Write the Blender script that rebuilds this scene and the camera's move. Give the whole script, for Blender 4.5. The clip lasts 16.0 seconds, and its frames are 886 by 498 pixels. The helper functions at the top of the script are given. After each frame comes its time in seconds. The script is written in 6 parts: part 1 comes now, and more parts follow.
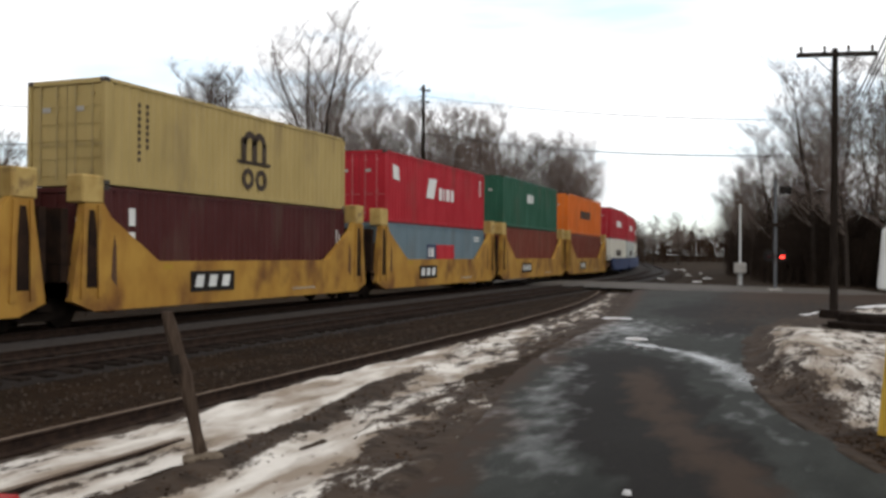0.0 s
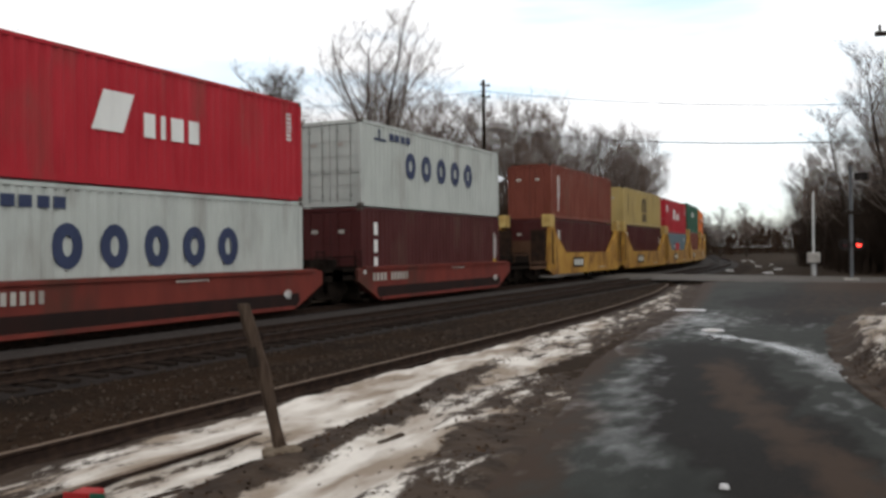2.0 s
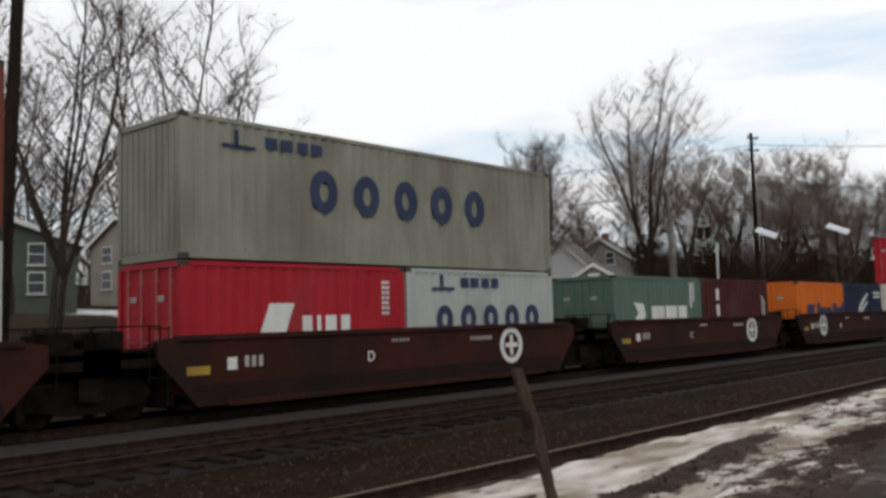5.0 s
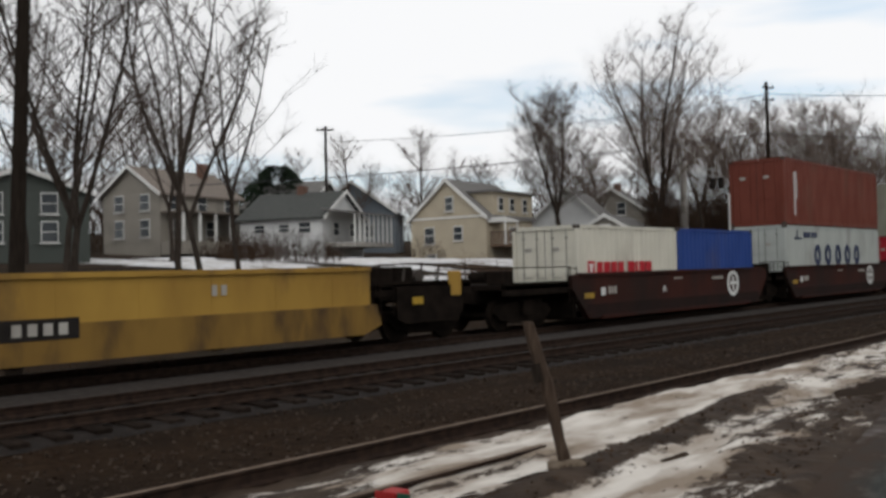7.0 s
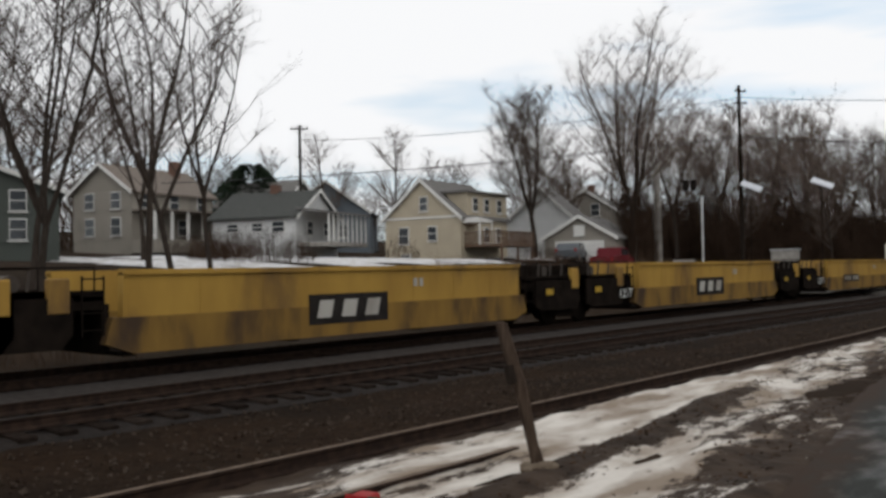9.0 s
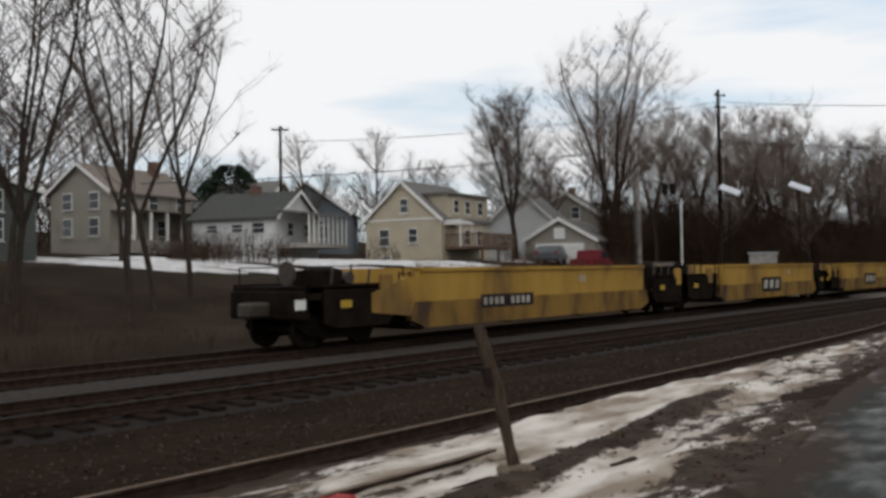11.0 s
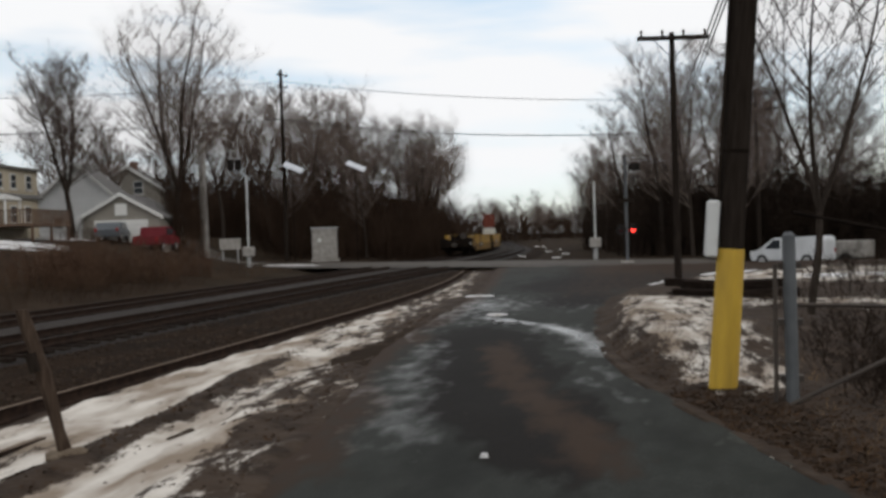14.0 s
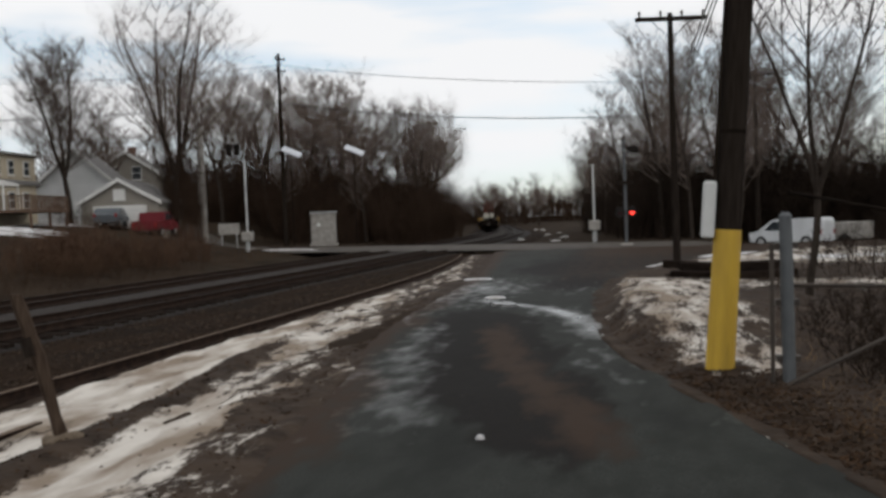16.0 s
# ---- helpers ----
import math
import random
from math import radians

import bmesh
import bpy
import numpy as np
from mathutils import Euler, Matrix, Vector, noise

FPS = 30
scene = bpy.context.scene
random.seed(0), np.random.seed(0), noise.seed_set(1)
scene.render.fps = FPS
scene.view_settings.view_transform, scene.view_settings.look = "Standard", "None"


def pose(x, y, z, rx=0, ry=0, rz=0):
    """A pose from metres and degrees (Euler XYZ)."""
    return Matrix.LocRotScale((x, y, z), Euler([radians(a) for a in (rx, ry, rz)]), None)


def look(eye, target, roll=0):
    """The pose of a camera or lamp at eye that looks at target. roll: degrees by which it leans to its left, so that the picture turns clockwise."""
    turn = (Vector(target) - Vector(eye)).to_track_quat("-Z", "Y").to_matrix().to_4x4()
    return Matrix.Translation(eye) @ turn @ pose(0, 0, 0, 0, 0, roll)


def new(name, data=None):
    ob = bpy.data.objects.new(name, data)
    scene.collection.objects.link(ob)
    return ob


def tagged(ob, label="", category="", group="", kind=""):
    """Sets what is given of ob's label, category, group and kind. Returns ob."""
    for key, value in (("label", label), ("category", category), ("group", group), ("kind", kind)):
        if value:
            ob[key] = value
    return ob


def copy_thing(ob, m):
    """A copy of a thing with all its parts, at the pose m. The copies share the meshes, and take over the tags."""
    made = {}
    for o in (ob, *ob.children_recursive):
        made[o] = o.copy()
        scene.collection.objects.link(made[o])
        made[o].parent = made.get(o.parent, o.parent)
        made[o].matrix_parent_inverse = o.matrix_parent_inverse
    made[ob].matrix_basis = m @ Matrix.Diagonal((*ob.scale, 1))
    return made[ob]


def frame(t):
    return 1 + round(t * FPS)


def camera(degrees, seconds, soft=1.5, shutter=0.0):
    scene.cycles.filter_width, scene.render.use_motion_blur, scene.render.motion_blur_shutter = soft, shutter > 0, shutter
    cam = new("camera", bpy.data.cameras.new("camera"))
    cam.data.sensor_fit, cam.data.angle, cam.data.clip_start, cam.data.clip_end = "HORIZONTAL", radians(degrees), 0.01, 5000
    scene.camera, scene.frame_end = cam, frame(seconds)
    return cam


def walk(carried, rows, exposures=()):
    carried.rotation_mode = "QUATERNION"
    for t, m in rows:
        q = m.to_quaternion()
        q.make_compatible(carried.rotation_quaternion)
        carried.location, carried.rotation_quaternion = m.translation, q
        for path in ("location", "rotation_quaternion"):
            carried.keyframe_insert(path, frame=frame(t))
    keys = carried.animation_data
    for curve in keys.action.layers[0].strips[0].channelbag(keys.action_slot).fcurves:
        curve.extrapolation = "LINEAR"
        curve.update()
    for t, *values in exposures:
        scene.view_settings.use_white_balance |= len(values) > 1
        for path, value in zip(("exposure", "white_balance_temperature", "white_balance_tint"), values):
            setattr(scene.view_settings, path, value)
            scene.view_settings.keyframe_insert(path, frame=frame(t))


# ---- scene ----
LENS, SECONDS = 52.57, 16.0
cam = camera(LENS, SECONDS, soft=3.2)
# seconds, eye x, y, z, yaw, pitch, lean to the right
ROWS = [
    (0.0, 0.015, 0.094, 1.780, 21.44, 0.33, -0.40),
    (0.5, -0.047, 0.201, 1.743, 17.00, 0.09, -0.26),
    (1.0, -0.123, 0.203, 1.717, 17.32, 0.04, 0.00),
    (1.5, -0.205, 0.222, 1.752, 21.26, -0.20, -0.42),
    (2.0, -0.206, 0.245, 1.701, 25.35, 0.13, 0.63),
    (2.5, -0.123, 0.200, 1.708, 28.92, 0.01, 1.96),
    (3.0, -0.167, 0.213, 1.736, 31.62, -0.21, 1.94),
    (3.5, -0.198, 0.194, 1.727, 34.13, -0.15, 1.70),
    (4.0, -0.160, 0.138, 1.735, 36.88, 0.10, 1.76),
    (4.5, -0.118, 0.050, 1.730, 39.60, 2.26, 1.69),
    (5.0, -0.110, 0.032, 1.720, 42.11, 4.51, 1.55),
    (5.2, -0.110, 0.030, 1.722, 42.95, 4.70, 1.55),
    (7.3, -0.100, 0.010, 1.755, 42.50, 1.00, 1.20),
    (7.5, -0.106, 0.012, 1.755, 42.08, 1.06, 1.17),
    (8.0, -0.125, 0.036, 1.753, 41.32, 1.14, 1.07),
    (8.5, -0.144, 0.062, 1.751, 41.00, 1.24, 1.11),
    (8.7, -0.150, 0.070, 1.752, 41.00, 1.26, 1.10),
    (10.8, -0.150, 0.100, 1.760, 43.50, 1.48, 0.70),
    (11.0, -0.117, 0.083, 1.763, 39.93, 1.39, 0.85),
    (11.5, 0.056, -0.079, 1.772, 30.21, 1.19, 1.05),
    (12.0, 0.207, -0.208, 1.777, 21.41, 0.75, 1.21),
    (12.5, 0.189, -0.186, 1.776, 15.55, 0.34, 1.25),
    (13.0, 0.183, -0.228, 1.780, 12.88, -0.10, 1.44),
    (13.5, 0.186, -0.219, 1.778, 12.81, -0.46, 1.66),
    (14.0, 0.184, -0.192, 1.774, 12.89, -0.81, 1.86),
    (14.5, 0.193, -0.182, 1.775, 12.98, -1.16, 2.05),
    (15.0, 0.201, -0.172, 1.765, 13.03, -1.41, 2.14),
    (15.5, 0.214, -0.168, 1.760, 13.00, -1.68, 2.18),
    (16.0, 0.215, -0.157, 1.757, 12.86, -1.84, 2.20),
]
EXPOSURES = [(0.0, -0.1), (1.5, -0.15), (3.5, -0.2), (5.0, -0.45), (7.5, -0.5), (8.5, -0.5), (11.0, -0.55), (12.0, -0.4), (13.0, -0.45), (16.0, -0.55)]
walk(cam, [(t, pose(x, y, z, 90 + pitch, lean, yaw)) for t, x, y, z, yaw, pitch, lean in ROWS], EXPOSURES)

# overcast sky: pale cloud with bluish gaps
world = bpy.data.worlds.new("overcast_sky")
scene.world = world
world.use_nodes = True
wn, wl = world.node_tree.nodes, world.node_tree.links
wn.clear()
w_out, w_bg, w_sky = wn.new("ShaderNodeOutputWorld"), wn.new("ShaderNodeBackground"), wn.new("ShaderNodeTexSky")
w_sky.sky_type, w_sky.sun_disc, w_sky.sun_elevation, w_sky.sun_rotation = "NISHITA", False, radians(32), radians(40)
w_scale = wn.new("ShaderNodeMix")
w_scale.data_type, w_scale.blend_type = "RGBA", "MULTIPLY"
w_scale.inputs["Factor"].default_value = 1.0
w_scale.inputs["B"].default_value = (0.33, 0.32, 0.31, 1)
wl.new(w_sky.outputs["Color"], w_scale.inputs["A"])
w_tc, w_map, w_noise, w_ramp = wn.new("ShaderNodeTexCoord"), wn.new("ShaderNodeMapping"), wn.new("ShaderNodeTexNoise"), wn.new("ShaderNodeValToRGB")
w_map.inputs["Scale"].default_value = (2.2, 2.2, 14.0)
w_noise.inputs["Scale"].default_value, w_noise.inputs["Detail"].default_value = 1.3, 5
w_ramp.color_ramp.elements[0].position, w_ramp.color_ramp.elements[1].position = 0.30, 0.52
# the cloud thins out towards the horizon
w_sep, w_low, w_sum = wn.new("ShaderNodeSeparateXYZ"), wn.new("ShaderNodeMapRange"), wn.new("ShaderNodeMath")
w_low.inputs["From Min"].default_value, w_low.inputs["From Max"].default_value = 0.0, 0.24
w_low.inputs["To Min"].default_value, w_low.inputs["To Max"].default_value = -0.12, 0.09
wl.new(w_tc.outputs["Generated"], w_sep.inputs["Vector"])
wl.new(w_sep.outputs["Z"], w_low.inputs["Value"])
wl.new(w_low.outputs["Result"], w_sum.inputs[1])
w_mix = wn.new("ShaderNodeMix")
w_mix.data_type = "RGBA"
w_mix.inputs["B"].default_value = (1.34, 1.35, 1.37, 1)
wl.new(w_tc.outputs["Generated"], w_map.inputs["Vector"])
wl.new(w_map.outputs["Vector"], w_noise.inputs["Vector"])
wl.new(w_noise.outputs["Fac"], w_sum.inputs[0])
wl.new(w_sum.outputs["Value"], w_ramp.inputs["Fac"])
wl.new(w_ramp.outputs["Color"], w_mix.inputs["Factor"])
w_tint = wn.new("ShaderNodeMix")
w_tint.data_type = "RGBA"
w_tint.inputs["Factor"].default_value = 0.75
w_tint.inputs["B"].default_value = (0.80, 0.98, 1.12, 1)
wl.new(w_scale.outputs["Result"], w_tint.inputs["A"])
wl.new(w_tint.outputs["Result"], w_mix.inputs["A"])
wl.new(w_mix.outputs["Result"], w_bg.inputs["Color"])
w_bg.inputs["Strength"].default_value = 1.0
wl.new(w_bg.outputs["Background"], w_out.inputs["Surface"])

sun = new("sun", bpy.data.lights.new("sun", "SUN"))
sun.data.energy, sun.data.angle, sun.data.color = 0.5, radians(25), (1.0, 0.96, 0.9)
sun.matrix_world = look((60, -40, 60), (0, 0, 0))

# ---- materials ----
def material(name, a, b=None, scale=3.0, rough=0.7, bump=0.0, bump_scale=None, metal=0.0, stretch=(1, 1, 1), lo=0.35, hi=0.65,
             stain=None, stain_scale=0.6, stain_lo=0.55, stain_hi=0.75, rough2=None, vary=0.0, detail=6, spec=0.5):
    """Two colours mixed by noise, a third laid over as stains, fine relief, and roughness that follows the noise."""
    m = bpy.data.materials.new(name)
    m.use_nodes = True
    n, l = m.node_tree.nodes, m.node_tree.links
    bsdf = n["Principled BSDF"]
    tc, mp = n.new("ShaderNodeTexCoord"), n.new("ShaderNodeMapping")
    mp.inputs["Scale"].default_value = stretch
    l.new(tc.outputs["Object"], mp.inputs["Vector"])

    def noise_ramp(s, lo_, hi_):
        t, r = n.new("ShaderNodeTexNoise"), n.new("ShaderNodeMapRange")
        t.inputs["Scale"].default_value, t.inputs["Detail"].default_value = s, detail
        r.inputs["From Min"].default_value, r.inputs["From Max"].default_value = lo_, hi_
        l.new(mp.outputs["Vector"], t.inputs["Vector"])
        l.new(t.outputs["Fac"], r.inputs["Value"])
        return r.outputs["Result"]

    def blend(fac, x, y):
        k = n.new("ShaderNodeMix")
        k.data_type = "RGBA"
        l.new(fac, k.inputs["Factor"])
        for socket, v in (("A", x), ("B", y)):
            if isinstance(v, tuple):
                k.inputs[socket].default_value = (*v, 1)
            else:
                l.new(v, k.inputs[socket])
        return k.outputs["Result"]

    f1 = noise_ramp(scale, lo, hi)
    colour = blend(f1, a, b or tuple(c * 0.8 for c in a))
    if stain:
        colour = blend(noise_ramp(stain_scale, stain_lo, stain_hi), colour, stain)
    if vary:
        info, hsv, r = n.new("ShaderNodeObjectInfo"), n.new("ShaderNodeHueSaturation"), n.new("ShaderNodeMapRange")
        r.inputs["To Min"].default_value, r.inputs["To Max"].default_value = 1 - vary, 1 + vary
        l.new(info.outputs["Random"], r.inputs["Value"])
        l.new(r.outputs["Result"], hsv.inputs["Value"])
        l.new(colour, hsv.inputs["Color"])
        colour = hsv.outputs["Color"]
    l.new(colour, bsdf.inputs["Base Color"])
    bsdf.inputs["Metallic"].default_value = metal
    bsdf.inputs["Roughness"].default_value = rough
    bsdf.inputs["Specular IOR Level"].default_value = spec
    if rough2 is not None:
        r = n.new("ShaderNodeMapRange")
        r.inputs["To Min"].default_value, r.inputs["To Max"].default_value = rough, rough2
        l.new(f1, r.inputs["Value"])
        l.new(r.outputs["Result"], bsdf.inputs["Roughness"])
    if bump:
        t, bp = n.new("ShaderNodeTexNoise"), n.new("ShaderNodeBump")
        t.inputs["Scale"].default_value, t.inputs["Detail"].default_value = bump_scale or scale * 6, 4
        bp.inputs["Strength"].default_value, bp.inputs["Distance"].default_value = bump, 0.03
        l.new(mp.outputs["Vector"], t.inputs["Vector"])
        l.new(t.outputs["Fac"], bp.inputs["Height"])
        l.new(bp.outputs["Normal"], bsdf.inputs["Normal"])
    return m


def glow(name, colour, strength):
    m = bpy.data.materials.new(name)
    m.use_nodes = True
    b = m.node_tree.nodes["Principled BSDF"]
    b.inputs["Base Color"].default_value = (*colour, 1)
    b.inputs["Emission Color"].default_value = (*colour, 1)
    b.inputs["Emission Strength"].default_value = strength
    return m


def paint(name, c, dirt=(0.10, 0.07, 0.05), rough=0.55, amount=0.62, spec=0.2):
    """Weathered vehicle paint with streaks of grime running down."""
    return material(name, c, tuple(k * 0.86 for k in c), scale=1.6, rough=rough, rough2=rough + 0.2, stretch=(1, 1, 0.35),
                    stain=tuple(0.5 * k + 0.5 * d for k, d in zip(c, dirt)), stain_scale=1.1, stain_lo=amount - 0.06, stain_hi=amount + 0.16, bump=0.05, bump_scale=14, spec=spec)


M_GROUND = material("winter_soil", spec=0.02, a=(0.02074, 0.0144, 0.01037), b=(0.03744, 0.0265, 0.01843), scale=0.35, rough=0.95, bump=0.6, bump_scale=4, stain=(0.0288, 0.02419, 0.01728), stain_scale=0.12, stain_lo=0.5)
M_BALLAST = material("wet_ballast", spec=0.02, a=(0.0125, 0.0068, 0.0038), b=(0.0270, 0.0165, 0.0100), scale=9, rough=0.85, bump=1.0, bump_scale=22, stain=(0.0112, 0.00812, 0.00616), stain_scale=0.4, stain_lo=0.42)
M_STONE = material("ballast_stone", spec=0.02, a=(0.0190, 0.0120, 0.0080), b=(0.075, 0.058, 0.045), scale=12, rough=0.9, bump=0.4)
M_WATER = material("puddle_water", (0.014, 0.013, 0.012), (0.02, 0.018, 0.016), scale=2, rough=0.22, spec=0.12)
M_TIE = material("creosoted_tie", spec=0.02, a=(0.0126, 0.009, 0.0072), b=(0.0234, 0.0171, 0.0135), scale=5, rough=0.9, bump=0.5, stretch=(1, 6, 1), vary=0.3)
M_RAIL = material("rusty_rail", spec=0.08, a=(0.0176, 0.0112, 0.0088), b=(0.036, 0.0224, 0.016), scale=8, rough=0.9, metal=0.0)
M_RAILTOP = material("dull_rail_head", (0.022, 0.018, 0.016), (0.036, 0.030, 0.026), scale=6, rough=0.7, spec=0.1)
M_SIDINGTOP = material("rusty_siding_head", (0.10, 0.070, 0.050), (0.14, 0.105, 0.08), scale=5, rough=0.85, spec=0.1)
M_SNOW = material("old_snow", (0.62, 0.62, 0.63), (0.44, 0.42, 0.40), scale=1.8, rough=0.75, bump=0.5, bump_scale=6, stain=(0.20, 0.16, 0.125), stain_scale=2.4, stain_lo=0.6, stain_hi=0.72)
M_CONCRETE = material("weathered_concrete", (0.34, 0.32, 0.29), (0.24, 0.22, 0.2), scale=3, rough=0.9, bump=0.3)
M_MUDCONCRETE = material("muddy_concrete", (0.17, 0.135, 0.10), (0.10, 0.076, 0.055), scale=7, rough=0.95, bump=0.5, spec=0.05)
M_BARK = material("grey_bark", spec=0.02, a=(0.036, 0.0275, 0.022), b=(0.058, 0.047, 0.039), scale=4, rough=0.95, bump=0.5, stretch=(3, 3, 0.6), vary=0.2)
M_TWIG = material("bare_twigs", spec=0.02, a=(0.112, 0.087, 0.072), b=(0.158, 0.126, 0.107), scale=2, rough=0.95, vary=0.2)
M_TWIGDARK = material("dark_twigs", spec=0.02, a=(0.066, 0.051, 0.043), b=(0.092, 0.074, 0.063), scale=2, rough=0.95, vary=0.2)
M_BRUSH = material("winter_brush", spec=0.02, a=(0.03375, 0.02175, 0.015), b=(0.06, 0.039, 0.027), scale=0.3, rough=0.95)
M_BRUSHDARK = material("dark_winter_brush", spec=0.05, a=(0.018, 0.0125, 0.0092), b=(0.034, 0.0235, 0.0170), scale=0.3, rough=0.95)
M_BUSH = material("russet_brush", spec=0.08, a=(0.06885, 0.03825, 0.02448), b=(0.1071, 0.06502, 0.04208), scale=0.8, rough=0.95)
M_WEED = material("tawny_weeds", spec=0.05, a=(0.085, 0.055, 0.034), b=(0.052, 0.034, 0.022), scale=0.9, rough=0.95)
M_GRASS = material("dead_grass", spec=0.08, a=(0.22, 0.145, 0.08), b=(0.13, 0.085, 0.05), scale=1.2, rough=0.95)
M_NEEDLE = material("dark_evergreen", spec=0.08, a=(0.016, 0.026, 0.016), b=(0.03, 0.042, 0.026), scale=2, rough=0.9)
M_POLE = material("creosoted_pole", spec=0.02, a=(0.0165, 0.0125, 0.0100), b=(0.029, 0.0225, 0.018), scale=6, rough=0.9, bump=0.5, stretch=(4, 4, 0.4))
M_POLEGREY = material("weathered_brown_wood", spec=0.05, a=(0.082, 0.058, 0.042), b=(0.040, 0.027, 0.020), scale=6, rough=0.95, bump=0.6, stretch=(5, 5, 0.5))
M_YELPOLE = material("yellow_painted_wood", (0.54, 0.34, 0.03), (0.43, 0.265, 0.026), scale=2.5, rough=0.6, bump=0.3, stretch=(3, 3, 0.6), stain=(0.28, 0.18, 0.03), stain_lo=0.58)
M_GALV = material("galvanised_steel", (0.42, 0.42, 0.41), (0.33, 0.33, 0.33), scale=5, rough=0.55, metal=0.3)
M_WHITEMETAL = material("white_enamel", (0.62, 0.62, 0.6), (0.5, 0.5, 0.48), scale=2, rough=0.5, stain=(0.3, 0.26, 0.2), stain_lo=0.62)
M_BLACK = material("black_paint", (0.012, 0.010, 0.009), (0.022, 0.018, 0.016), scale=4, rough=0.7, spec=0.1)
M_DULLWHITE = paint("worn_white_stencil", (0.40, 0.38, 0.34), amount=0.5)
M_GRIME = material("black_grime", spec=0.02, a=(0.00728, 0.00572, 0.00468), b=(0.0156, 0.01144, 0.00884), scale=3, rough=0.85, bump=0.3)
M_STEEL = material("grimy_steel", (0.0315, 0.0245, 0.0196), (0.056, 0.042, 0.0315), scale=5, rough=0.7, metal=0.2)
M_GALVDARK = material("dull_galvanised_steel", (0.10, 0.105, 0.11), (0.07, 0.074, 0.078), scale=5, rough=0.6, metal=0.2)
M_LEAF = material("fallen_leaves", spec=0.1, a=(0.058, 0.033, 0.018), b=(0.028, 0.0175, 0.011), scale=3, rough=0.9)
M_RED_LAMP = glow("lit_red_lens", (1.0, 0.045, 0.03), 6.0)
M_DARK_LENS = material("dark_red_lens", (0.05, 0.006, 0.006), rough=0.2)
M_GLASS = material("window_glass_dark", (0.03, 0.035, 0.04), (0.05, 0.055, 0.06), scale=0.8, rough=0.12)
M_SOLAR = material("pale_panel", (0.55, 0.57, 0.6), (0.48, 0.5, 0.53), scale=1, rough=0.3)
M_GREEN = paint("green_lens_paint", (0.012, 0.06, 0.035))
M_REDP = paint("red_sign_paint", (0.27, 0.013, 0.013))
M_WHITE = paint("white_marking", (0.68, 0.68, 0.65), amount=0.66)
M_INK = paint("navy_marking", (0.03, 0.04, 0.085), amount=0.7)
M_INKBROWN = paint("dark_brown_marking", (0.045, 0.03, 0.02), amount=0.7)
M_INKRED = paint("red_marking", (0.42, 0.02, 0.03), amount=0.7)
M_REDSPOT = paint("yellow_placard", (0.40, 0.25, 0.03))
M_WIRE = material("black_cable", (0.02, 0.02, 0.02), rough=0.6)
M_RUST = paint("rust_patch", (0.09, 0.045, 0.025), rough=0.85)

# ---- building helpers ----
def mesh_of(bm, name, mat, smooth=False):
    me = bpy.data.meshes.new(name)
    bmesh.ops.recalc_face_normals(bm, faces=bm.faces)
    bm.to_mesh(me)
    bm.free()
    me.materials.append(mat)
    if smooth:
        me.polygons.foreach_set("use_smooth", [True] * len(me.polygons))
    return me


def part(name, bm, mat, parent=None, label="", smooth=False):
    """Links a bmesh (or a mesh) as one object, under a thing or a part."""
    me = bm if isinstance(bm, bpy.types.Mesh) else mesh_of(bm, name, mat, smooth)
    ob = new(name, me)
    if parent is not None:
        ob.parent = parent
    return tagged(ob, label) if label else ob


def thing(name, label, category, group="", kind="", m=None):
    ob = tagged(new(name), label, category, group, kind)
    ob.empty_display_size = 0.2
    if m is not None:
        ob.matrix_basis = m
    return ob


def add_box(bm, x0, x1, y0, y1, z0, z1, bevel=0.0):
    v = [bm.verts.new(c) for c in ((x0, y0, z0), (x1, y0, z0), (x1, y1, z0), (x0, y1, z0), (x0, y0, z1), (x1, y0, z1), (x1, y1, z1), (x0, y1, z1))]
    faces = [bm.faces.new([v[i] for i in q]) for q in ((0, 3, 2, 1), (4, 5, 6, 7), (0, 1, 5, 4), (1, 2, 6, 5), (2, 3, 7, 6), (3, 0, 4, 7))]
    if bevel:
        edges = list({e for f in faces for e in f.edges})
        bmesh.ops.bevel(bm, geom=edges, offset=bevel, segments=1, affect="EDGES")
    return v


def box(x0, x1, y0, y1, z0, z1, bevel=0.0):
    bm = bmesh.new()
    add_box(bm, x0, x1, y0, y1, z0, z1, bevel)
    return bm


def add_tube(bm, a, b, r0, r1=None, n=8, caps=True):
    a, b = Vector(a), Vector(b)
    r1 = r0 if r1 is None else r1
    q = (b - a).to_track_quat("Z", "Y")
    rings = []
    for c, r in ((a, r0), (b, r1)):
        rings.append([bm.verts.new(c + q @ Vector((r * math.cos(k * math.tau / n), r * math.sin(k * math.tau / n), 0))) for k in range(n)])
    for k in range(n):
        bm.faces.new((rings[0][k], rings[0][(k + 1) % n], rings[1][(k + 1) % n], rings[1][k]))
    if caps:
        bm.faces.new(rings[0][::-1])
        bm.faces.new(rings[1])
    return rings


def tube(a, b, r0, r1=None, n=8):
    bm = bmesh.new()
    add_tube(bm, a, b, r0, r1, n)
    return bm


def prism(profile, x0, x1):
    """A (y, z) outline pushed from x0 to x1."""
    bm = bmesh.new()
    add_prism(bm, profile, x0, x1)
    return bm


